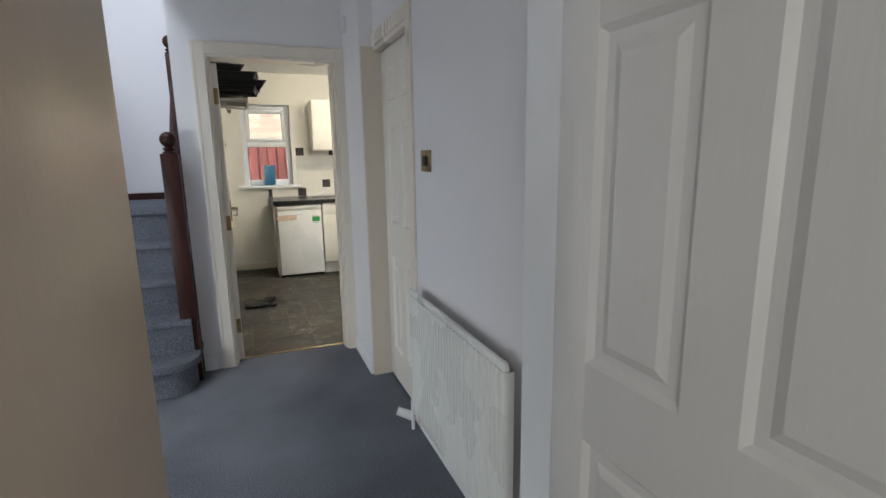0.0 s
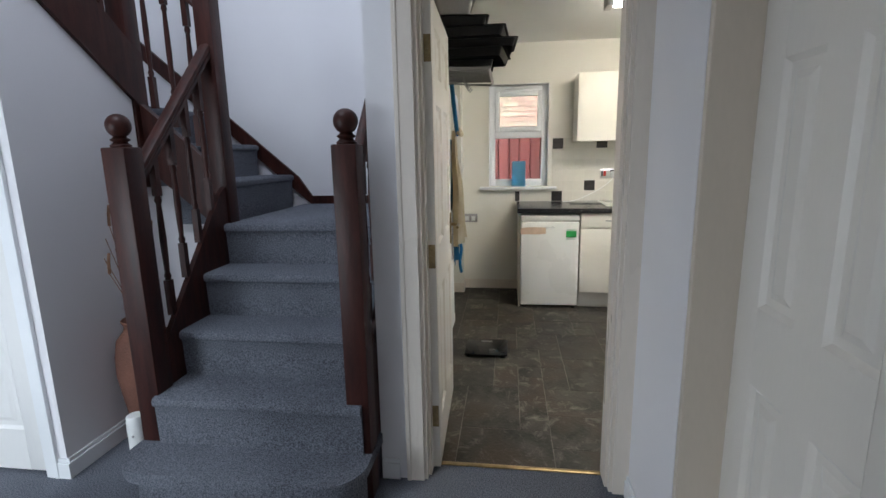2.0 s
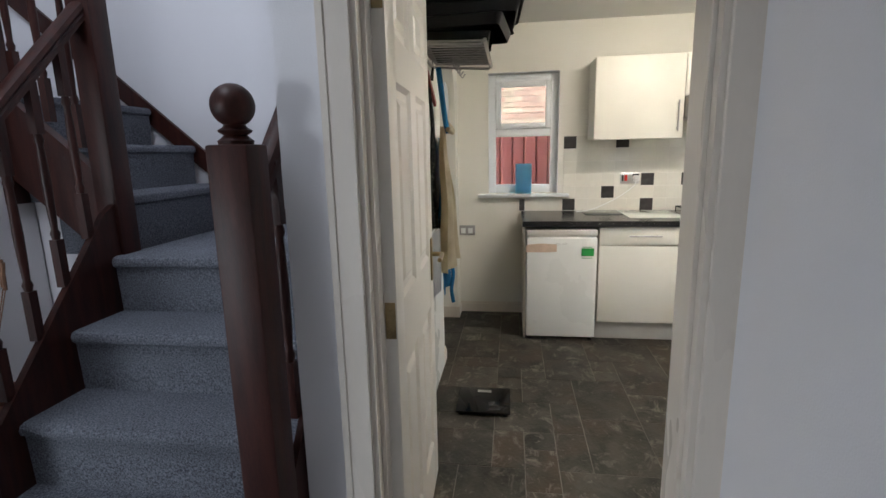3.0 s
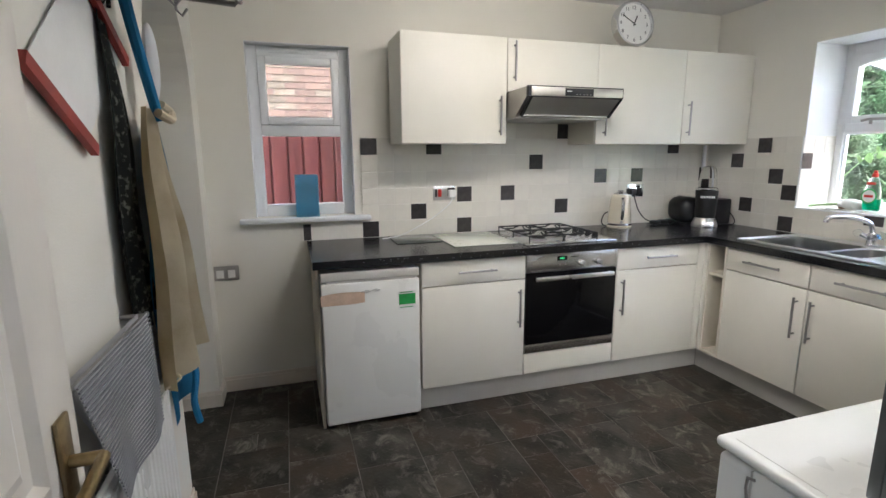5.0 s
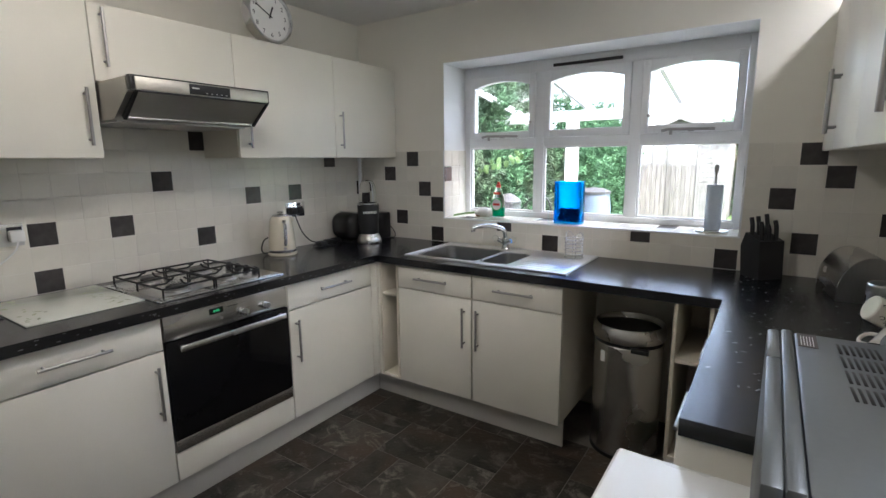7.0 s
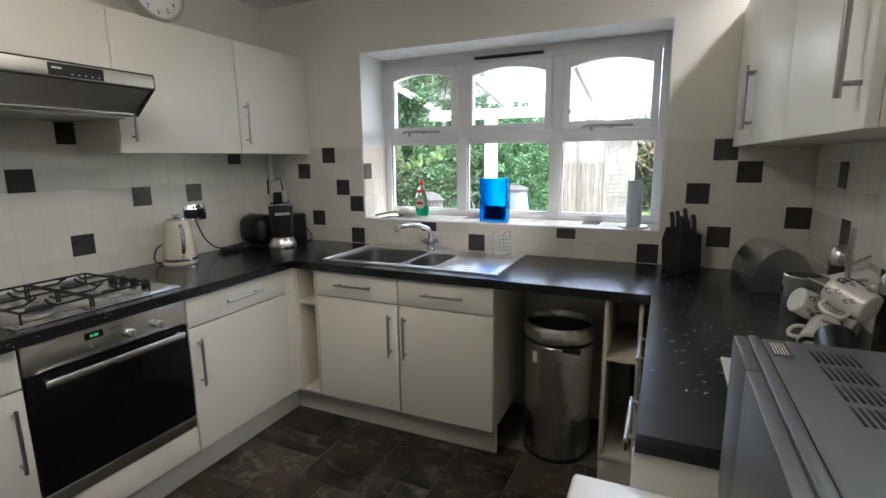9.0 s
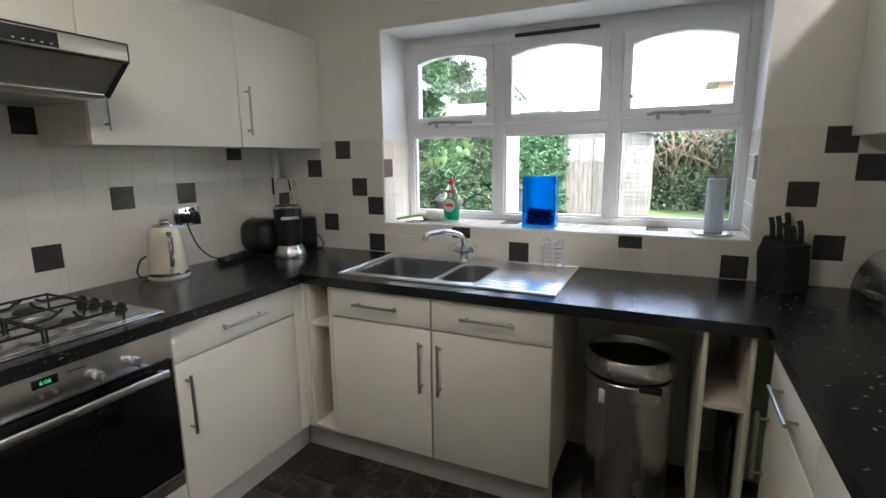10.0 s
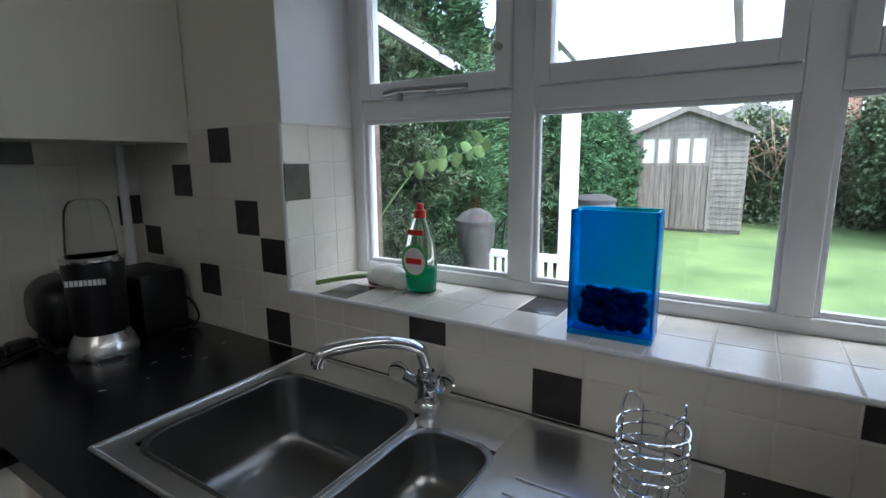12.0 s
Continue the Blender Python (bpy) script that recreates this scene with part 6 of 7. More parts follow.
dark_apron = hanging("apron", 0.250, 6.09, 0.95, 1.80, 0.20, M_dcloth, "dark patterned cotton apron hanging below the rack", "apron", 1)
part("neck_strap", tube(BM(), [(0.262, 6.07, 1.80), (0.27, 6.10, 1.86), (0.262, 6.12, 1.80)], 0.006, 8), M_dcloth, dark_apron)
blue_apron = hanging("apron", 0.262, 6.42, 0.56, 1.50, 0.50, M_bcloth, "bright blue cotton apron hanging below the rack", "apron", 2, 0.03, 0.5)
part("neck_strap", tube(BM(), smooth_path([(0.30, 6.10, 1.86), (0.305, 6.16, 1.74), (0.315, 6.29, 1.53)]), 0.016, 8), M_bcloth, blue_apron, "blue neck strap over a hook")
part("waist_tie", tube(BM(), smooth_path([(0.30, 6.40, 0.78), (0.325, 6.38, 0.66), (0.315, 6.36, 0.56), (0.325, 6.37, 0.47)]), 0.012, 8), M_bcloth, blue_apron, "blue tie hanging loose")
canvas_apron = hanging("apron", 0.285, 6.26, 0.74, 1.56, 0.40, M_cloth, "beige canvas apron hanging below the rack", "apron", 3, 0.085, 0.45)
part("knot", tube(BM(), smooth_path([(0.325, 6.24, 1.545), (0.345, 6.30, 1.53), (0.335, 6.36, 1.555), (0.32, 6.31, 1.575)]), 0.014, 8), M_cloth, canvas_apron, "knotted neck loop")
part("hem", tube(BM(), smooth_path([(0.30 + 0.03 * math.sin(k * 1.4), 6.07 + 0.055 * k, 0.742 + 0.006 * (k % 2)) for k in range(8)]), 0.004, 6), M_cloth, canvas_apron)
single("oven_glove", ball(BM(), (0.30, 6.34, 1.70), 0.06, 0.35, 0.8, 2.0, 16, 12), M_towel2, "grey-white quilted oven glove", "oven glove")


def radiator(name, x_front, x_wall, y0, y1, z0, z1, label, flutes):
    """A panel radiator on an upright wall facing along x."""
    s = 1 if x_wall > x_front else -1
    root = thing(name, ((x_front + x_wall) / 2, (y0 + y1) / 2, z0), label, "radiator")
    b = BM()
    n = flutes
    pts = []
    for k in range(n):
        a = y0 + 0.012 + (y1 - y0 - 0.024) * k / n
        w = (y1 - y0 - 0.024) / n
        pts += [(a + w * 0.10, x_front + s * 0.0055), (a + w * 0.25, x_front), (a + w * 0.75, x_front), (a + w * 0.90, x_front + s * 0.0055)]
    prof = [(y0, x_front + s * 0.012), (y0 + 0.006, x_front + s * 0.004)] + pts + [(y1 - 0.006, x_front + s * 0.004), (y1, x_front + s * 0.012), (y1, x_front + s * 0.022), (y0, x_front + s * 0.022)]
    b2 = prism(BM(), [(q, p) for p, q in prof], z0 + 0.03, z1 - 0.03, "z")
    part("panel", b2, M_appl, root, "white pressed steel panel")
    for zr in (z0, z1 - 0.03):
        part("rail", box(BM(), x_front + s * 0.003, y0, zr, x_front + s * 0.020, y1, zr + 0.03, 0.006), M_appl, root)
    b = BM()
    m = int((y1 - y0) / 0.03)
    for k in range(m):
        y = y0 + 0.02 + (y1 - y0 - 0.04) * k / (m - 1)
        box(b, x_front + s * 0.022, y - 0.001, z0 + 0.04, x_front + s * 0.048, y + 0.001, z1 - 0.04)
    part("fins", b, M_appl, root)["kind"] = "stuff"
    for y in (y0 + 0.12, y1 - 0.12):
        part("bracket", box(BM(), x_front + s * 0.022, y - 0.015, z1 - 0.2, x_wall - s * 0.001, y + 0.015, z1 - 0.05), M_appl, root)
    return root


rd = radiator("radiator", 1.192, 1.268, 2.235, 3.185, 0.14, 0.785, "white panel radiator on the hall wall", 30)
b = cyl(BM(), (1.21, 3.19, 0.17), (1.21, 3.225, 0.17), 0.011)
cyl(b, (1.21, 3.225, 0.02), (1.21, 3.225, 0.185), 0.009)
part("pipe", b, M_white, rd)
b = cyl(BM(), (1.215, 3.255, 0.075), (1.145, 3.285, 0.105), 0.024, 0.021, n=20)
cyl(b, (1.22, 3.235, 0.06), (1.215, 3.255, 0.075), 0.012)
part("valve", b, M_paper, rd, "white thermostatic valve head")
radiator("radiator", 0.290, KW + 0.001, 5.38, 6.17, 0.12, 0.745, "white panel radiator on the kitchen wall", 22)
rail_ = thing("towel_rail", (0.30, 5.85, 1.0), "slim steel towel rail above the radiator", "towel rail")
part("bar", tube(BM(), [(0.295, 5.45, 1.015), (0.295, 6.0, 1.0)], 0.006), M_dsteel, rail_)
for y, z in ((5.47, 1.015), (5.98, 1.0)):
    part("bracket", tube(BM(), [(KW + 0.001, y, z), (0.295, y, z)], 0.006), M_dsteel, rail_)
towel = thing("towel", (0.34, 5.85, 0.65), "grey and white striped towel hanging from the rail", "towel")
for front in (1, 0):
    tw = BM()
    g = []
    for j in range(15):
        v = j / 14
        row_ = []
        for u in range(21):
            f = u / 20
            yy = 5.49 + 0.47 * f + 0.10 * v * (1 - f) + 0.05 * v
            zz = 1.024 - 0.012 * f - v * (0.335 if front else 0.22)
            xx = (0.305 if front else 0.283) + 0.007 * math.sin(f * 9 + v * 2) * v
            row_.append(tw.verts.new((xx, yy, zz)))
        g.append(row_)
    for j in range(14):
        for u in range(20):
            tw.faces.new((g[j][u], g[j][u + 1], g[j + 1][u + 1], g[j + 1][u]))
    bmesh.ops.solidify(tw, geom=tw.faces[:], thickness=0.004)
    sheet_ = part("fold", tw, M_towel2, towel)
    if front:
        st = BM()
        for j in range(30):
            v = (j + 0.5) / 30
            pts = [(0.3085 + 0.007 * math.sin(f * 9 + v * 2) * v, 5.49 + 0.47 * f + 0.10 * v * (1 - f) + 0.05 * v, 1.024 - 0.012 * f - v * 0.335) for f in [k / 20 for k in range(21)]]
            tube(st, pts, 0.0026, 5)
        part("stripe", st, M_towel, sheet_, "grey woven stripes")["kind"] = "stuff"
# hanging sheet with red battens on the west wall
nt = thing("hanging_banner", (0.25, 6.15, 1.5), "white hanging banner with red wooden battens", "banner")
quad = [(5.635, 1.578), (5.89, 1.442), (6.23, 1.697), (5.96, 1.842)]
b = BM()
prism(b, quad, 0.2425, 0.2445, "x")
part("sheet", b, M_paper, nt)
for (ya, za), (yb, zb) in (((5.615, 1.588), (5.91, 1.432)), ((5.935, 1.855), (6.25, 1.687))):
    d = Vector((0, yb - ya, zb - za)).normalized()
    n = Vector((0, -d.z, d.y)) * 0.014
    b = BM()
    prism(b, [(ya + n.y, za + n.z), (yb + n.y, zb + n.z), (yb - n.y, zb - n.z), (ya - n.y, za - n.z)], 0.246, 0.262, "x")
    part("batten", b, M_batten, nt, "red wooden batten")

# low double socket under the north window
sk2 = thing("wall_socket", (0.30, 7.60, 0.74), "white double socket low on the wall", "socket")
part("plate", box(BM(), 0.225 + 0.015, 7.598, 0.70, 0.375, 7.6085, 0.785, 0.003), M_dsteel, sk2)
for x in (0.272, 0.335):
    part("insert", box(BM(), x - 0.02, 7.5955, 0.715, x + 0.02, 7.5985, 0.762, 0.001), M_paper, sk2)

# bathroom scales on the kitchen floor
bs = thing("floor_scale", (0.53, 5.95, 0), "black glass scale on the vinyl floor", "scale")
part("plate", box(BM(), 0.395, 5.805, 0.016, 0.69, 6.095, 0.026, 0.004), M_bglass, bs)
part("display", box(BM(), 0.50, 6.03, 0.0262, 0.58, 6.06, 0.0268), M_dsteel, bs)
for x in (0.42, 0.665):
    for y in (5.83, 6.07):
        part("foot", cyl(BM(), (x, y, 0.0), (x, y, 0.017), 0.014), M_rubber, bs)

# ---------------- hall things ----------------
sw = thing("light_switch", (1.268, 3.115, 1.385), "square brass light switch plate with a dark rocker", "light switch")
part("plate", box(BM(), 1.2605, 3.038, 1.336, 1.2695, 3.156, 1.430, 0.003), M_brass, sw)
part("rocker", box(BM(), 1.2525, 3.074, 1.362, 1.2607, 3.118, 1.406, 0.003), M_black, sw, "dark rocker")
ch = thing("door_chime", (1.17, 4.36, 2.22), "small white sensor box high on the wall", "sensor")
part("box", box(BM(), 1.148, 4.325, 2.185, 1.1845, 4.395, 2.285, 0.006), M_white, ch)
part("lens", box(BM(), 1.142, 4.335, 2.19, 1.149, 4.385, 2.225, 0.004), M_paper, ch)

ur = thing("floor_vase", (-1.10, 4.78, 0), "tall terracotta floor vase with dry reeds", "vase")
part("vase", lathe(BM(), (-1.105, 4.70, 0), [(0.08, 0), (0.09, 0.01), (0.105, 0.10), (0.125, 0.25), (0.138, 0.36), (0.135, 0.45), (0.120, 0.53), (0.085, 0.575), (0.078, 0.60), (0.092, 0.625), (0.088, 0.63), (0.072, 0.60)], 36, True), M_terra, ur)
random.seed(3)
for k in range(16):
    a = random.uniform(0, 6.28)
    sp = random.uniform(0.02, 0.13)
    top = (-1.115 + sp * math.cos(a), 4.69 + sp * math.sin(a), random.uniform(0.85, 1.12))
    stem = part("reed", tube(BM(), [(-1.105 + 0.02 * math.cos(a), 4.70 + 0.02 * math.sin(a), 0.55), ((top[0] - 1.105) / 2, (top[1] + 4.70) / 2, (top[2] + 0.6) / 2), top], 0.002, 5), M_reed, ur)
    if k % 2:
        part("plume", tube(BM(), [top, (top[0] + 0.004, top[1], top[2] + 0.06), (top[0] + 0.012, top[1], top[2] + 0.10)], 0.007, 6), M_reed, stem)
wv = thing("air_freshener", (-1.06, 4.52, 0), "white cylindrical air freshener on the carpet", "air freshener")
part("body", lathe(BM(), (-1.06, 4.52, 0), [(0.040, 0), (0.041, 0.004), (0.040, 0.18), (0.038, 0.205), (0.034, 0.21)], 28), M_paper, wv)
part("button", cyl(BM(), (-1.05, 4.481, 0.12), (-1.05, 4.478, 0.12), 0.006), M_dsteel, wv)

# ---------------- outside ----------------
G = -0.08
random.seed(21)


def leaf_cloud(name, samples, size, material, aspect=2.2, droop=0.3):
    """Many small leaves as one mesh: samples is a list of (place, outward direction)."""
    verts, faces = [], []
    for p, o in samples:
        a = Vector((random.gauss(0, 1), random.gauss(0, 1), random.gauss(0, 1) - droop)) * 0.6 + o
        if a.length < 1e-3:
            continue
        a.normalize()
        s = a.cross(Vector((random.gauss(0, 1), random.gauss(0, 1), random.gauss(0, 1))))
        if s.length < 1e-3:
            continue
        s.normalize()
        l = size * random.uniform(0.6, 1.4)
        w = l / aspect
        i = len(verts)
        n = a.cross(s) * l * 0.12
        verts += [tuple(p), tuple(p + a * l * 0.5 + s * w * 0.5 + n), tuple(p + a * l), tuple(p + a * l * 0.5 - s * w * 0.5 + n)]
        faces += [(i, i + 1, i + 2), (i, i + 2, i + 3)]
    me = bpy.data.meshes.new(name)
    me.from_pydata(verts, [], faces)
    me.materials.append(material)
    return new(name, me)


def hedge_samples(n, x0, x1, y0, y1, z0, z1, lump, seed):
    """Points over the lumpy near skin of a long hedge, in sprays."""
    rnd = random.Random(seed)
    out = []
    clumps = []
    for _ in range(n // 60):
        u, v = rnd.random(), rnd.random()
        x = x0 + (x1 - x0) * u
        top = z1 + lump * (noise.noise((x * 0.9, seed, 0)) + 0.5 * noise.noise((x * 2.7, seed, 3)))
        z = z0 + (top - z0) * v
        bulge = lump * (noise.noise((x * 1.1, seed + 5, z * 1.1)) + 0.6 * noise.noise((x * 3.1, seed + 9, z * 3.1)))
        clumps.append((x, y0 + 0.25 * v + bulge + rnd.random() ** 2 * (y1 - y0) * (1 if v > 0.85 else 0.3), z, rnd.random()))
    for x, y, z, t in clumps:
        c = Vector((x, y, z))
        d = Vector((rnd.gauss(0, 0.5), -0.8 + rnd.gauss(0, 0.4), rnd.gauss(0.35, 0.5))).normalized()
        L = rnd.uniform(0.18, 0.42)
        for _ in range(60):
            k = rnd.random()
            p = c + d * L * k + Vector((rnd.gauss(0, 0.05), rnd.gauss(0, 0.05), rnd.gauss(0, 0.05))) * (1.1 - 0.6 * k)
            out.append((p, d * 1.1))
    return out


ground = setting("ground", box(BM(), -120, -150, G - 0.3, 260, 150, G), M_grass, "mown green lawn running to the hedges", "lawn")
single("patio", box(BM(), 4.16, 2.0, G - 0.02, 7.6, 9.0, G + 0.025), M_paving, "pale concrete patio under the veranda", "patio", kind="structure")
# house's outer skin
setting("wall_outer", wall_with_hole(BM(), "x", 4.16, 4.25, -3.0, KN + 0.3, G, 2.75, [(5.10, 6.90, 1.05, 2.10)]), M_pbrick, "brick outer face of the kitchen wall", "wall")

# left-hand hedges of conifers and shrubs
hd = thing("conifer_hedge", (8.5, 8.6, G), "tall uneven green conifer hedge along the garden", "hedge")
lf = leaf_cloud("foliage", hedge_samples(52000, 5.0, 9.5, 8.25, 9.0, G, 2.75, 0.42, 3), 0.075, M_leafd, 3.0)
lf.parent, lf.matrix_parent_inverse, lf["kind"] = hd, INV[hd.name], "stuff"
lf = leaf_cloud("foliage", hedge_samples(36000, 9.2, 14.6, 8.0, 8.9, G, 2.55, 0.25, 8), 0.085, M_leaf, 2.6)
lf.parent, lf.matrix_parent_inverse, lf["kind"] = hd, INV[hd.name], "stuff"
bm = BM()
for k in range(26):
    x = 5.0 + 0.37 * k
    h = random.uniform(1.5, 2.3)
    cyl(bm, (x, 8.95 + random.uniform(-0.1, 0.2), G), (x + random.uniform(-0.2, 0.2), 8.95, h), 0.05, 0.015, 8)
part("stems", bm, M_bark, hd)["kind"] = "stuff"
# plain dark block behind the leaves, in place of the hedge's inner shade
setting("hedge_core", box(BM(), 4.6, 9.05, G, 15.5, 9.5, 2.1), M_leafd, "solid dark block standing in for the hedge's shaded inside", "hedge")


def conifer(x, y, h, r, label, n=16000, seed=1):
    root = thing("conifer_tree", (x, y, G), label, "tree")
    part("trunk", cyl(BM(), (x, y, G), (x, y, h * 0.92), 0.09, 0.015, 10), M_bark, root)
    rnd = random.Random(seed)
    smp = []
    for _ in range(n // 45):
        v = rnd.random() ** 0.8
        a = rnd.uniform(0, 6.283)
        rr = r * (1 - v) ** 0.75 * (0.75 + 0.35 * noise.noise((a * 1.5, v * 5, seed))) + 0.06
        z = G + 0.15 + v * (h - 0.2)
        o = Vector((math.cos(a), math.sin(a), 0.45))
        c = Vector((x + rr * 0.75 * math.cos(a), y + rr * 0.75 * math.sin(a), z))
        L = rnd.uniform(0.15, 0.38) * (0.5 + 0.7 * (1 - v))
        for _ in range(45):
            k = rnd.random()
            smp.append((c + o * L * k + Vector((rnd.gauss(0, 1), rnd.gauss(0, 1), rnd.gauss(0, 1))) * 0.05 * (1.2 - 0.7 * k), o))
    cr = leaf_cloud("crown", smp, 0.085, M_leaf, 3.2, 0.1)
    cr.parent, cr.matrix_parent_inverse = root, INV[root.name]
    return root


conifer(6.9, 8.52, 4.04, 0.92, "bushy bright green conifer beside the hedge", 22000, 2)
conifer(7.6, 8.6, 3.0, 0.7, "smaller green conifer in the hedge", 12000, 6)

# ivy-covered fence at the end of the garden
iv = thing("ivy_hedge", (16.9, 3.5, G), "ivy-covered boundary with tangled bare stems", "hedge")
rnd = random.Random(11)
smp = []
for _ in range(900):
    y = rnd.uniform(-1.0, 6.3)
    top = 2.35 + 0.4 * noise.noise((y * 1.3, 2, 0)) + 0.25 * noise.noise((y * 4, 7, 0)) + (0.5 if y < 3.6 else 0)
    z = G + (top - G) * rnd.random()
    c = Vector((16.7 + 0.3 * noise.noise((y * 2, z * 2, 4)) - 0.5 * max(0, 0.5 - z), y, z))
    o = Vector((-0.9, rnd.gauss(0, 0.4), rnd.gauss(0.1, 0.4)))
    for _ in range(34):
        smp.append((c + Vector((rnd.gauss(0, 0.14), rnd.gauss(0, 0.14), rnd.gauss(0, 0.14))), o))
lf = leaf_cloud("foliage", smp, 0.10, M_ivy, 1.5)
lf.parent, lf.matrix_parent_inverse, lf["kind"] = iv, INV[iv.name], "stuff"
bm = BM()
for k in range(60):
    y, z = rnd.uniform(3.2, 5.8), rnd.uniform(0.2, 1.6)
    tube(bm, [(16.4, y, z), (16.2, y + rnd.uniform(-0.4, 0.4), z + 0.5), (16.3, y + rnd.uniform(-0.8, 0.8), z + rnd.uniform(0.7, 1.2))], 0.012, 5)
part("stems", bm, mat("dry_pale_stem", (0.30, 0.22, 0.15), 0.9, var=0.3), iv, "dry tangled stems")["kind"] = "stuff"
setting("garden_fence", box(BM(), 17.1, -2, G, 17.2, 9.0, 1.8), M_timber, "grey timber boundary fence behind the ivy", "fence")
# leafy tree against the brick building
smp = []
for _ in range(420):
    a, b_, r = rnd.uniform(0, 6.28), rnd.gauss(0, 0.5), rnd.uniform(0.5, 1.0)
    c = Vector((15.9 + 0.8 * r * math.cos(a), 3.3 + 0.75 * r * math.sin(a), 1.7 + 1.5 * r * math.sin(b_)))
    for _ in range(40):
        smp.append((c + Vector((rnd.gauss(0, 0.12), rnd.gauss(0, 0.12), rnd.gauss(0, 0.12))), Vector((-0.6, 0.3, 0.1))))
bt = thing("garden_tree", (15.9, 3.3, G), "dense leafy tree beside the brick building", "tree")
part("trunk", cyl(BM(), (15.9, 3.3, G), (15.9, 3.3, 2.0), 0.07, 0.03, 10), M_bark, bt)
lf = leaf_cloud("crown", smp, 0.10, M_ivy, 1.6)
lf.parent, lf.matrix_parent_inverse = bt, INV[bt.name]

# shed
sh = thing("garden_shed", (14.2, 7.0, G), "weathered grey timber shed with double doors", "shed")
SX, SY0, SY1, SE, SA = 14.2, 5.90, 8.05, 2.0, 2.43
ym = (SY0 + SY1) / 2
for k in range(22):
    z = G + 0.08 + 0.112 * k
    if z > SA - 0.06:
        break
    lo, hi = SY0, SY1
    if z > SE - 0.05:
        f = (z - SE + 0.1) / (SA - SE + 0.1)
        lo, hi = SY0 + (ym - SY0) * f, SY1 - (SY1 - ym) * f
    spans = [(lo, hi)] if z > 1.9 else [(lo, 6.50), (7.92, hi)]
    for a, c in spans:
        if c - a > 0.05:
            b = prism(BM(), [(SX - 0.012, z), (SX + 0.02, z), (SX + 0.02, z + 0.118), (SX - 0.002, z + 0.118)], a, c, "y")
            part("board", b, M_timber, sh, smooth=False)
part("wall", box(BM(), SX + 0.021, SY0 + 0.01, G, 16.4, SY1 - 0.01, SE), M_timber, sh)
b = prism(BM(), [(SY0 - 0.10, SE - 0.06), (SY0 - 0.10, SE - 0.01), (ym, SA + 0.06), (SY1 + 0.10, SE - 0.01), (SY1 + 0.10, SE - 0.06), (ym, SA + 0.01)], SX - 0.12, 16.5, "x")
part("roof", b, M_felt, sh, "dark felt roof")
for s in ((SY0 - 0.10, ym), (SY1 + 0.10, ym)):
    b = prism(BM(), [(s[0], SE - 0.13), (s[0], SE - 0.02), (s[1], SA + 0.05), (s[1], SA - 0.06)], SX - 0.145, SX - 0.122, "x")
    part("bargeboard", b, M_timber, sh)
for a, c in ((6.56, 7.21), (7.22, 7.87)):
    n = 6
    for k in range(n):
        w = (c - a) / n
        p = part("door_board", box(BM(), SX - 0.028, a + w * k + 0.003, G + 0.06, SX - 0.010, a + w * (k + 1) - 0.003, 1.29, 0.002), M_timberv, sh, smooth=False)
    b = box(BM(), SX - 0.034, a, 1.28, SX - 0.012, c, 1.34)
    box(b, SX - 0.034, a, 1.84, SX - 0.012, c, 1.90)
    for y in (a + 0.03, (a + c) / 2, c - 0.03):
        box(b, SX - 0.033, y - 0.03, 1.34, SX - 0.012, y + 0.03, 1.84)
    part("door_frame", b, M_timber, sh)
    for y0, y1 in ((a + 0.06, (a + c) / 2 - 0.03), ((a + c) / 2 + 0.03, c - 0.06)):
        part("pane", box(BM(), SX - 0.02, y0, 1.34, SX - 0.012, y1, 1.84), mat("pale_curtained_glass", (0.62, 0.62, 0.60), 0.25, var=0.1, scale=2), sh, "pale curtained pane")
for y in (6.50, 7.885):
    part("post", box(BM(), SX - 0.04, y, G + 0.05, SX + 0.0, y + 0.05, 1.95), M_timber, sh)
part("lintel", box(BM(), SX - 0.041, 6.5, 1.90, SX + 0.0, 7.935, 1.96), M_timber, sh)

# brick outbuilding with a trellis
ob_ = thing("brick_building", (14.5, 1.5, G), "red brick building with grey trellis panels", "building")


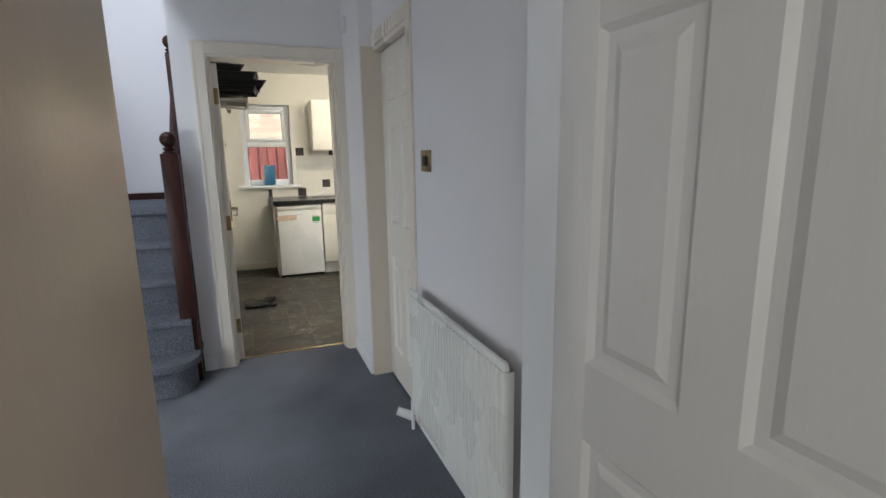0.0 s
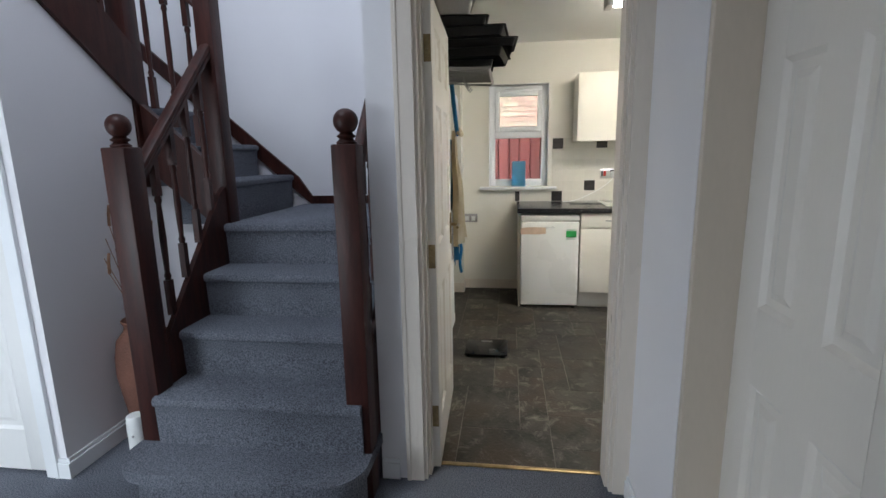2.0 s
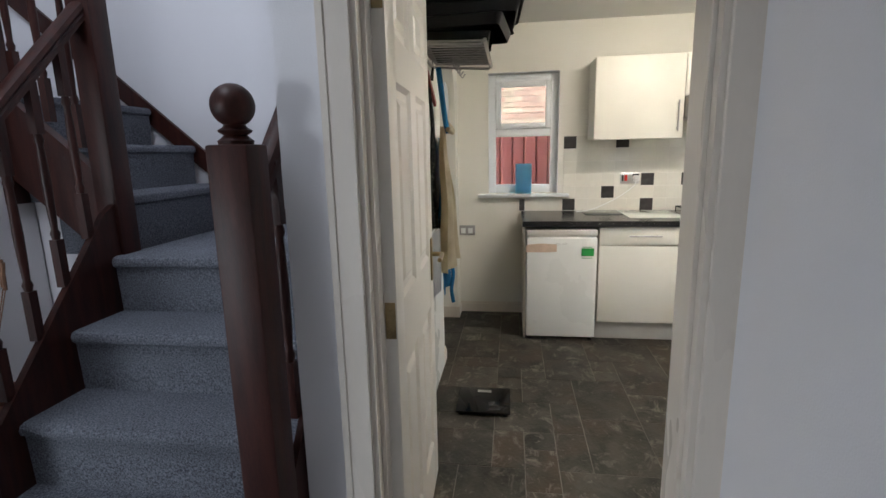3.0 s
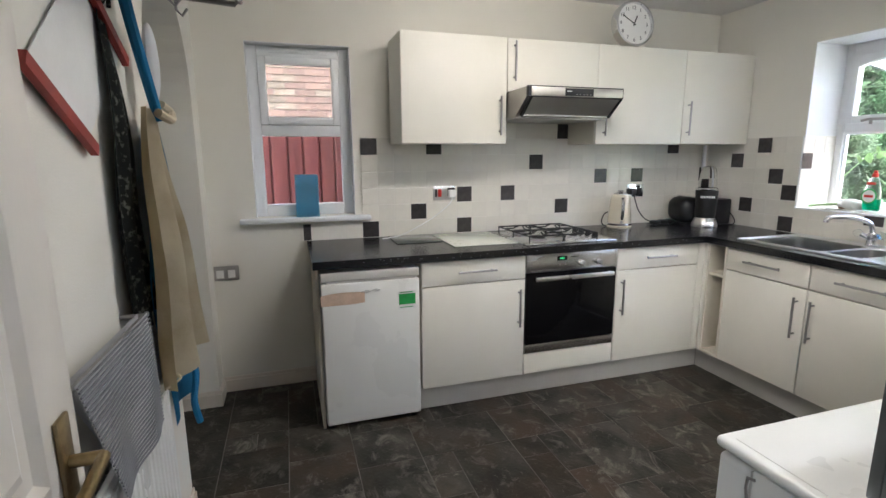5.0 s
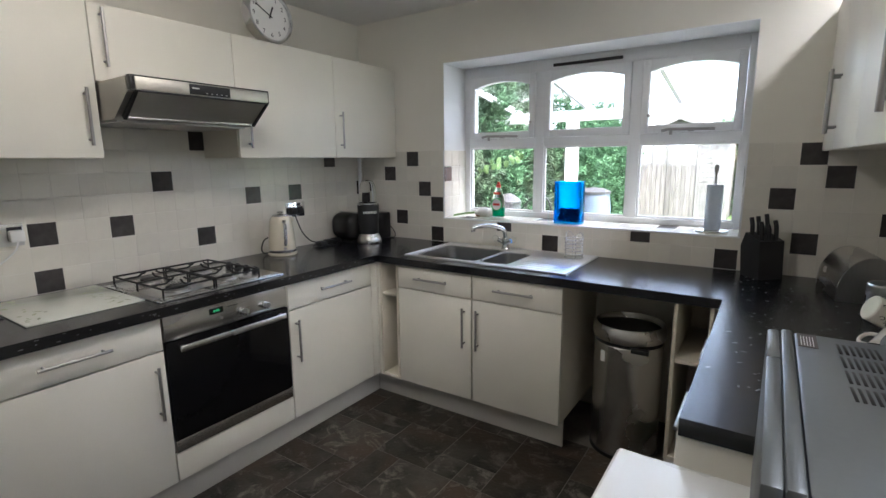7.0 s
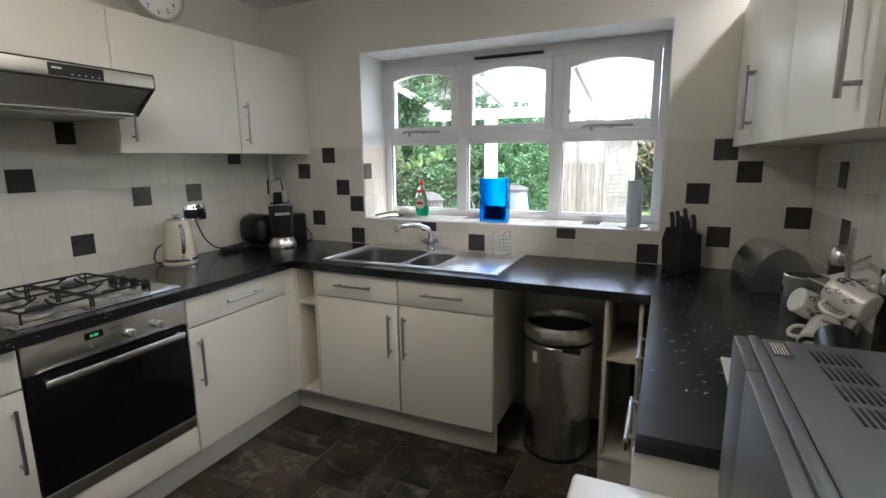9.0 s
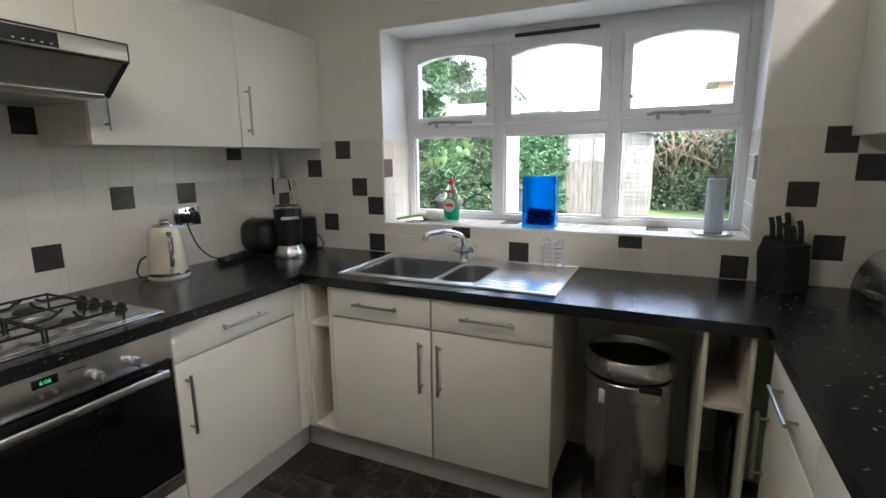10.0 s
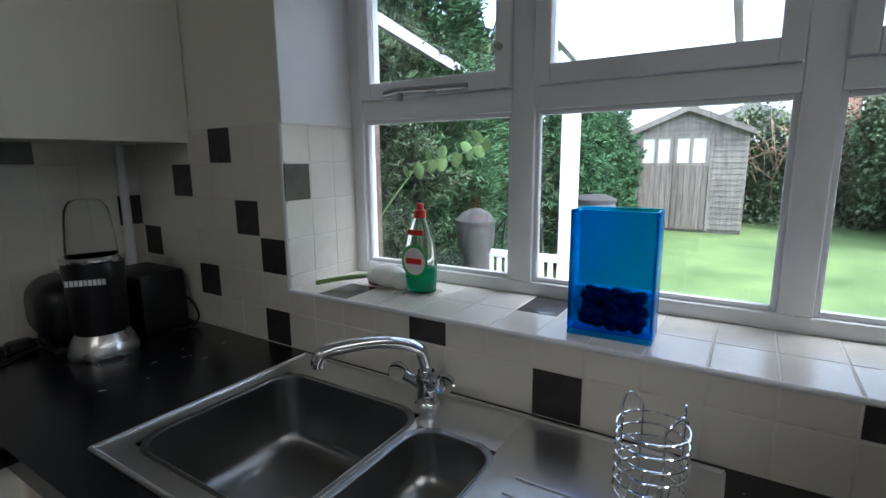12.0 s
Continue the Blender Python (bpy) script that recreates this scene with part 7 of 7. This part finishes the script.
def brick_material(name, c1, c2, mortar):
    m = bpy.data.materials.new(name)
    m.use_nodes = True
    nt = m.node_tree
    N, L = nt.nodes.new, nt.links.new
    bs_ = nt.nodes["Principled BSDF"]
    bs_.inputs["Roughness"].default_value = 0.9
    tc, sep, add, comb = N("ShaderNodeTexCoord"), N("ShaderNodeSeparateXYZ"), N("ShaderNodeMath"), N("ShaderNodeCombineXYZ")
    L(tc.outputs["Object"], sep.inputs[0])
    L(sep.outputs[0], add.inputs[0])
    L(sep.outputs[1], add.inputs[1])
    L(add.outputs[0], comb.inputs[0])
    L(sep.outputs[2], comb.inputs[1])
    br = N("ShaderNodeTexBrick")
    br.inputs["Scale"].default_value = 1.0
    br.inputs["Brick Width"].default_value, br.inputs["Row Height"].default_value, br.inputs["Mortar Size"].default_value = 0.225, 0.075, 0.010
    br.inputs["Color1"].default_value, br.inputs["Color2"].default_value, br.inputs["Mortar"].default_value = (*c1, 1), (*c2, 1), (*mortar, 1)
    L(comb.outputs[0], br.inputs["Vector"])
    ns = N("ShaderNodeTexNoise")
    ns.inputs["Scale"].default_value = 14
    L(tc.outputs["Object"], ns.inputs["Vector"])
    mx = N("ShaderNodeMixRGB")
    mx.blend_type, mx.inputs[0].default_value = 'OVERLAY', 0.35
    L(br.outputs["Color"], mx.inputs[1])
    L(ns.outputs["Fac"], mx.inputs[2])
    L(mx.outputs[0], bs_.inputs["Base Color"])
    bp = N("ShaderNodeBump")
    bp.inputs["Strength"].default_value, bp.inputs["Distance"].default_value, bp.invert = 0.6, 0.01, True
    L(br.outputs["Fac"], bp.inputs["Height"])
    L(bp.outputs[0], bs_.inputs["Normal"])
    return m


M_farbrick = brick_material("far_red_brick", (0.36, 0.13, 0.08), (0.27, 0.095, 0.06), (0.45, 0.40, 0.34))
part("wall", box(BM(), 12.9, -3.0, G, 16.4, 2.85, 2.45), M_farbrick, ob_)
part("roof", box(BM(), 12.7, -3.2, 2.45, 16.6, 3.05, 2.6), M_slateroof, ob_, "grey flat roof edge")
for x0 in (13.25, 14.15):
    b = BM()
    z0, z1, w = 0.25, 2.15, 0.78
    for k in range(-9, 11):
        for sgn in (1, -1):
            pts = []
            for u in (0, w):
                z = z0 + 0.19 * k + sgn * u + (0 if sgn > 0 else w)
                pts.append((x0 + u, z))
            (xa, za), (xb, zb) = pts
            # clip each lath to the panel
            def at(zq):
                return xa + (xb - xa) * (zq - za) / (zb - za)
            lo_, hi_ = min(za, zb), max(za, zb)
            lo_, hi_ = max(lo_, z0), min(hi_, z1)
            if hi_ - lo_ > 0.05:
                tube(b, [(at(lo_), 2.875, lo_), (at(hi_), 2.875, hi_)], 0.012, 5)
    for q in ((x0, z0, x0, z1), (x0 + w, z0, x0 + w, z1), (x0, z0, x0 + w, z0), (x0, z1, x0 + w, z1)):
        tube(b, [(q[0], 2.88, q[1]), (q[2], 2.88, q[3])], 0.02, 6)
    part("trellis", b, M_timber, ob_, "grey diamond trellis panel")
single("path_edging", box(BM(), 12.0, 2.98, G - 0.02, 17, 3.10, G + 0.03), M_paving, "narrow concrete edging beside the lawn", "edging")

# far house
fh = thing("neighbour_house", (32, 1, G), "distant brick house with a grey tiled roof", "house")
part("wall", box(BM(), 30, -6.0, G, 38, 3.6, 5.0), M_farbrick, fh)
part("roof", prism(BM(), [(-6.5, 4.9), (-6.5, 5.0), (-1.2, 7.6), (4.1, 5.0), (4.1, 4.9)], 29.6, 38.4, "x"), M_slateroof, fh)
for y in (-1.5, 1.6):
    w = part("window", box(BM(), 29.96, y - 0.55, 3.0, 30.01, y + 0.55, 4.2), M_white, fh)
    part("pane", box(BM(), 29.94, y - 0.45, 3.1, 29.961, y + 0.45, 4.1), M_bglass, w)
lo = thing("neighbour_garage", (26, 5, G), "low pale rendered building with a grey roof", "building")
part("wall", box(BM(), 25, 3.8, G, 30, 8.2, 2.4), M_wall, lo)
part("roof", prism(BM(), [(3.6, 2.35), (3.6, 2.45), (6.0, 3.5), (8.4, 2.45), (8.4, 2.35)], 24.7, 30.2, "x"), M_slateroof, lo)

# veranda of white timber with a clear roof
# white rafters coloured grey, the shade of their backlit undersides put into the paint
M_rafter = mat("backlit_white_rafter_paint", (0.28, 0.285, 0.29), 0.6, var=0.08, scale=4)
vr = thing("veranda", (6.0, 6.0, G), "white timber veranda with a clear corrugated roof", "veranda")
for y in (7.175, 4.3):
    part("post", box(BM(), 7.14, y - 0.065, G + 0.02, 7.27, y + 0.065, 1.93, 0.004), M_white, vr)
part("beam", box(BM(), 7.14, 2.6, 1.93, 7.26, 8.4, 2.05, 0.004), M_white, vr)
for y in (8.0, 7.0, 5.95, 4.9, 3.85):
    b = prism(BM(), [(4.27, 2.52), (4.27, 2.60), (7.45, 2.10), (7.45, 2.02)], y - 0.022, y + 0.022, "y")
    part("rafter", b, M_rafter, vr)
rf = part("roof_sheet", prism(BM(), [(4.27, 2.605), (4.27, 2.611), (7.6, 2.085), (7.6, 2.079)], 2.6, 8.4, "y"), M_roofpoly, vr, "clear plastic roof sheet", smooth=False)
rf.visible_shadow = False

# things in the garden
cp_ = thing("garden_urn", (6.0, 7.466, G), "dark stone garden urn with a lid", "urn")
part("urn", lathe(BM(), (6.0, 7.466, G), [(0.11, 0), (0.12, 0.03), (0.095, 0.13), (0.10, 0.45), (0.125, 0.50), (0.105, 0.56), (0.10, 0.84), (0.13, 0.91), (0.14, 1.02), (0.13, 1.06)], 28), M_felt, cp_)
part("lid", lathe(BM(), (6.0, 7.466, G + 1.06), [(0.145, 0), (0.145, 0.025), (0.10, 0.075), (0.03, 0.11)], 28), M_felt, cp_)
wbt = thing("water_butt", (9.1, 7.45, G), "blue-grey plastic water butt with a lid", "water butt")
part("barrel", lathe(BM(), (9.1, 7.45, G), [(0.22, 0), (0.25, 0.05), (0.28, 0.4), (0.28, 0.75), (0.25, 0.98)], 28), M_bluegrey, wbt)
part("lid", lathe(BM(), (9.1, 7.45, G + 0.98), [(0.27, 0), (0.27, 0.04), (0.15, 0.09), (0.03, 0.10)], 28), M_felt, wbt)
bench = thing("garden_bench", (6.4, 7.4, G), "white slatted garden bench", "bench")
for k in range(9):
    part("slat", box(BM(), 6.15, 7.02 + 0.075 * k, 0.28, 6.62, 7.06 + 0.075 * k, 0.30, 0.003), M_white, bench)
for k in range(9):
    b = box(BM(), 6.60, 7.02 + 0.075 * k, 0.30, 6.62, 7.06 + 0.075 * k, 0.62, 0.003)
    part("slat", b, M_white, bench)
part("top_rail", box(BM(), 6.59, 6.98, 0.62, 6.64, 7.72, 0.68, 0.008), M_white, bench)
for x in (6.18, 6.60):
    for y in (7.02, 7.66):
        part("leg", box(BM(), x - 0.02, y - 0.02, G + 0.025, x + 0.02, y + 0.02, 0.28), M_white, bench)
gc = thing("garden_chair", (6.9, 7.55, G), "dark metal garden chair with a curved arm", "chair")
part("arm", tube(BM(), smooth_path([(6.85, 7.75, 0.75), (6.85, 7.55, 0.98), (6.85, 7.32, 0.94), (6.85, 7.28, 0.5), (6.85, 7.30, G + 0.03)]), 0.013), M_black, gc)
part("back", tube(BM(), smooth_path([(7.1, 7.75, G + 0.03), (7.05, 7.75, 0.5), (7.1, 7.72, 0.98)]), 0.013), M_black, gc)
part("seat", box(BM(), 6.85, 7.28, 0.36, 7.1, 7.75, 0.385, 0.01), M_black, gc)
# climbing sprig near the glass
sp = thing("climbing_plant", (4.6, 6.9, G), "pale green climbing sprig outside the window", "plant")
stem = smooth_path([(4.45, 7.6, G + 0.02), (4.5, 7.3, 0.9), (4.58, 7.02, 1.36), (4.6, 6.88, 1.43), (4.6, 6.75, 1.46), (4.6, 6.66, 1.52)], 6)
part("stem", tube(BM(), stem, 0.003, 6), M_vine, sp)
for k in range(14):
    p = stem[min(len(stem) - 1, 12 + int(k * 1.3))]
    b = BM()
    ball(b, (0, 0, 0), 0.026, 0.75, 0.12, 1.15, 8, 6)
    part("leaf", b, M_vine, sp, M=Matrix.Translation(p + Vector((0.0, 0.012 * (-1) ** k, -0.02 if k % 3 else 0.02))) @ pose(0, 0, 0, random.uniform(-30, 30), random.uniform(-40, 40), random.uniform(60, 130)))

# side passage behind the small window: red fence and the neighbour's brick wall
fe = thing("red_fence", (0.8, 8.85, G), "red-stained vertical board fence", "fence")
me_board = mesh_of(prism(BM(), [(-0.065, 0.0), (-0.05, -0.022), (0.0, -0.030), (0.05, -0.022), (0.065, 0.0), (0.065, 0.012), (-0.065, 0.012)], G, 1.575, "z"), "board", M_fence)
for k in range(35):
    o = new("board", me_board)
    o.parent, o.matrix_parent_inverse = fe, INV[fe.name]
    o.location = (-1.4 + 0.127 * k, 8.83 + (0.008 if k % 2 else 0), 0)
part("rail", box(BM(), -1.5, 8.845, 1.2, 3.1, 8.90, 1.28), M_fence, fe)
setting("neighbour_wall", box(BM(), -6, 10.555, G, 4.2, 10.75, 6.2), M_mortar, "mortar of the neighbouring brick wall", "wall")
nb = thing("brick_wall", (0.8, 10.54, G), "neighbouring wall of pale red bricks", "wall")
me_b = {}
for nm, m in (("red", M_brick), ("pale", M_pbrick)):
    me_b[nm] = mesh_of(box(BM(), -0.1075, -0.006, -0.0325, 0.1075, 0.012, 0.0325), "brick", m, False)
for r in range(22):
    for c in range(13):
        x = -0.75 + 0.225 * c + (0.1125 if r % 2 else 0)
        o = new("brick", me_b["pale" if (x < 0.80 and random.random() < 0.85) or random.random() < 0.2 else "red"])
        o.parent, o.matrix_parent_inverse = nb, INV[nb.name]
        o.location = (x, 10.545, 1.45 + 0.075 * r)

# unseen upper storey wall of the house, added to shade the side passage
setting("wall_upper", box(BM(), -6.0, 7.64, 2.80, 4.2, 7.86, 5.9), M_pbrick, "unseen brick upper storey wall added to shade the passage", "wall")

# ---------------- wall tiles ----------------
def tile_mesh(w, h, material, t=0.006):
    return mesh_of(box(BM(), -w / 2, -t, -h / 2, w / 2, 0, h / 2, 0.0014, 1), "tile", material, True)


PN, PE, PZ = 0.1043, 0.1025, 0.1025


def lay(parent, mw, md, M, u):
    o = new("tile", md if u else mw)
    o.parent = parent
    o.matrix_parent_inverse = INV.get(parent.name, Matrix.Identity(4))
    o.matrix_basis = M
    return o


CACHE = {}


def cut_tile(w, h, dark):
    key = (round(w, 3), round(h, 3), dark)
    if key not in CACHE:
        CACHE[key] = tile_mesh(w - 0.0012, h - 0.0030, M_tiled if dark else M_tilew)
    return CACHE[key]


# north wall
DARK_N = {(0, 0), (0, 6), (1, 3), (1, 13), (2, 6), (2, 9), (3, 16), (3, 19), (4, 11), (5, 0), (5, 4), (5, 22), (6, 13), (3, 25)}
part("grout", box(BM(), 0.735, 7.601, 0.905, KE, 7.6088, 1.026), M_grout, wall_north, smooth=False)
part("grout", box(BM(), 1.1665, 7.601, 1.026, KE, 7.6088, 1.527), M_grout, wall_north, smooth=False)
part("grout", box(BM(), 1.94, 7.601, 1.527, 2.55, 7.6088, 1.64), M_grout, wall_north, smooth=False)
for r in range(7):
    zc = 0.910 + PZ * (r + 0.5)
    for c in range(-4, 26):
        xc = 1.167 + PN * c
        x0, x1, z0, z1 = xc - PN / 2, xc + PN / 2, zc - PZ / 2, zc + PZ / 2
        lo = 0.755 if r == 0 else (0.755 if r == 1 else 1.117)
        x0, x1 = max(x0, lo), min(x1, KE - 0.006)
        if r == 1 and xc < 1.13:
            z1 = min(z1, 1.026)
        if r == 6 and not (1.93 < xc < 2.58):
            continue
        if x1 - x0 < 0.015 or z1 - z0 < 0.008:
            continue
        dark = (r, c) in DARK_N or (r == 0 and c == -4)
        lay(wall_north, cut_tile(x1 - x0, z1 - z0, False), cut_tile(x1 - x0, z1 - z0, True), Matrix.Translation(((x0 + x1) / 2, 7.6062, (z0 + z1) / 2)), dark)

# east wall; local x of a tile runs along -y
RE = Matrix.Rotation(radians(-90), 4, 'Z')
DARK_E = {(5, -2), (4, -4), (3, -1), (2, 0), (1, -3), (0, 0), (0, 8), (0, 17), (5, 20), (4, 21), (3, 19), (1, 20), (2, 23), (2, -6)}
part("grout", box(BM(), 3.7963, KS, 0.905, 3.8045, KN, 1.074), M_grout, wall_east, smooth=False)
part("grout", box(BM(), 3.7963, KS, 1.074, 3.8045, 5.129, 1.527), M_grout, wall_east, smooth=False)
part("grout", box(BM(), 3.7963, 6.871, 1.074, 3.8045, KN, 1.527), M_grout, wall_east, smooth=False)
for r in range(6):
    for c in range(-7, 25):
        yc = 6.924 - PE * c
        y0, y1 = max(yc - PE / 2, KS + 0.005), min(yc + PE / 2, KN - 0.008)
        z0, z1 = 0.910 + PZ * r, 0.910 + PZ * (r + 1)
        dark = (r, c) in DARK_E
        inside = 5.13 < yc < 6.87
        if inside and r > 1:
            if y1 > 6.87 + 0.012 and yc > 6.8:
                y0 = 6.872
            elif y0 < 5.13 - 0.012 and yc < 5.2:
                y1 = 5.128
            else:
                continue
        elif r > 1:
            if yc > 6.87:
                y0 = max(y0, 6.872)
            else:
                y1 = min(y1, 5.128)
        elif inside and r == 1:
            z1 = 1.074
            dark = c in (5, 13)
        if y1 - y0 < 0.012:
            continue
        lay(wall_east, cut_tile(y1 - y0, z1 - z0, False), cut_tile(y1 - y0, z1 - z0, True), Matrix.Translation((3.8015, (y0 + y1) / 2, (z0 + z1) / 2)) @ RE, dark)
# tiled sill and reveals of the wide window
part("grout", box(BM(), 3.7995, 5.1305, 1.0732, 4.075, 6.8695, 1.0787), M_grout, wall_east, smooth=False)
RU = Matrix.Rotation(radians(-90), 4, 'X')
ny = 17
for k in range(ny):
    w = 1.738 / ny
    yc = 6.869 - w * (k + 0.5)
    for j, (xa, xb) in enumerate(((3.7985, 3.935), (3.935, 4.074))):
        dark = (k, j) in ((6, 1), (13, 1), (1, 0))
        m = Matrix.Translation(((xa + xb) / 2, yc, 1.0735)) @ Matrix.Rotation(radians(-90), 4, 'X')
        lay(wall_east, cut_tile(xb - xa, w, False), cut_tile(xb - xa, w, True), m, dark)
for yw, s in ((6.8695, -1), (5.1305, 1)):
    part("grout", box(BM(), 3.806, yw, 1.079, 4.074, yw + s * 0.0058, 1.527), M_grout, wall_east, smooth=False)
    for r in range(5):
        z0, z1 = max(0.910 + PZ * (r + 1), 1.0795), 0.910 + PZ * (r + 2)
        for j in range(3):
            xa = 3.7985 + 0.092 * j
            xb = xa + 0.0915
            dark = (r, j) == (3, 0)
            rot = Matrix.Identity(4) if s < 0 else Matrix.Rotation(radians(180), 4, 'Z')
            lay(wall_east, cut_tile(xb - xa, z1 - z0, False), cut_tile(xb - xa, z1 - z0, True), Matrix.Translation(((xa + xb) / 2, yw + s * 0.0005, (z0 + z1) / 2)) @ rot, dark)
b = cyl(BM(), (3.8005, 5.128, 1.0735), (3.8005, 6.872, 1.0735), 0.0065, n=12)
for yw in (5.1305, 6.8695):
    cyl(b, (3.8005, yw, 1.075), (3.8005, yw, 1.5275), 0.0055, n=12)
part("edge_trim", b, M_white, wall_east, "rounded white tile edging")
# south wall
RS = Matrix.Rotation(radians(180), 4, 'Z')
part("grout", box(BM(), 2.05, KS + 0.0005, 0.905, 3.80, KS + 0.0062, 1.527), M_grout, wall_south, smooth=False)
DARK_S = {(4, 3), (2, 4), (1, 8), (3, 11), (4, 14), (0, 6)}
for r in range(6):
    for c in range(17):
        xc = 3.795 - PE * (c + 0.5)
        lay(wall_south, cut_tile(PE, PZ, False), cut_tile(PE, PZ, True), Matrix.Translation((xc, KS + 0.001, 0.910 + PZ * (r + 0.5))) @ RS, (r, c) in DARK_S)

# ---------------- slate-effect floor pieces ----------------
random.seed(17)
FM = {}


def floor_piece(w, d):
    key = (round(w, 3), round(d, 3))
    if key not in FM:
        FM[key] = mesh_of(box(BM(), -w / 2 + 0.0019, -d / 2 + 0.0019, -0.0022, w / 2 - 0.0019, d / 2 - 0.0019, -0.0006, 0.0006, 1), "tile", M_slate, True)
    return FM[key]


MOD = 0.152
NX, NY = 22, 20
taken = set()
for j in range(NY):
    for i in range(NX):
        if (i, j) in taken:
            continue
        sizes = [(3, 2), (2, 3), (2, 2), (2, 2), (2, 1), (1, 2), (1, 1)]
        random.shuffle(sizes)
        for w, h in sizes + [(1, 1)]:
            cells = [(i + a, j + b) for a in range(w) for b in range(h)]
            if all(c not in taken and c[0] < NX and c[1] < NY for c in cells):
                break
        taken.update(cells)
        x0, y0 = 0.0 + MOD * i, 4.617 + MOD * j
        x1, y1 = x0 + MOD * w, min(y0 + MOD * h, KN)
        if y1 - y0 < 0.03:
            continue
        o = new("tile", floor_piece(w * MOD, y1 - y0))
        o.parent = floor_kitchen
        o.location = ((x0 + x1) / 2, (y0 + y1) / 2, 0.0003)
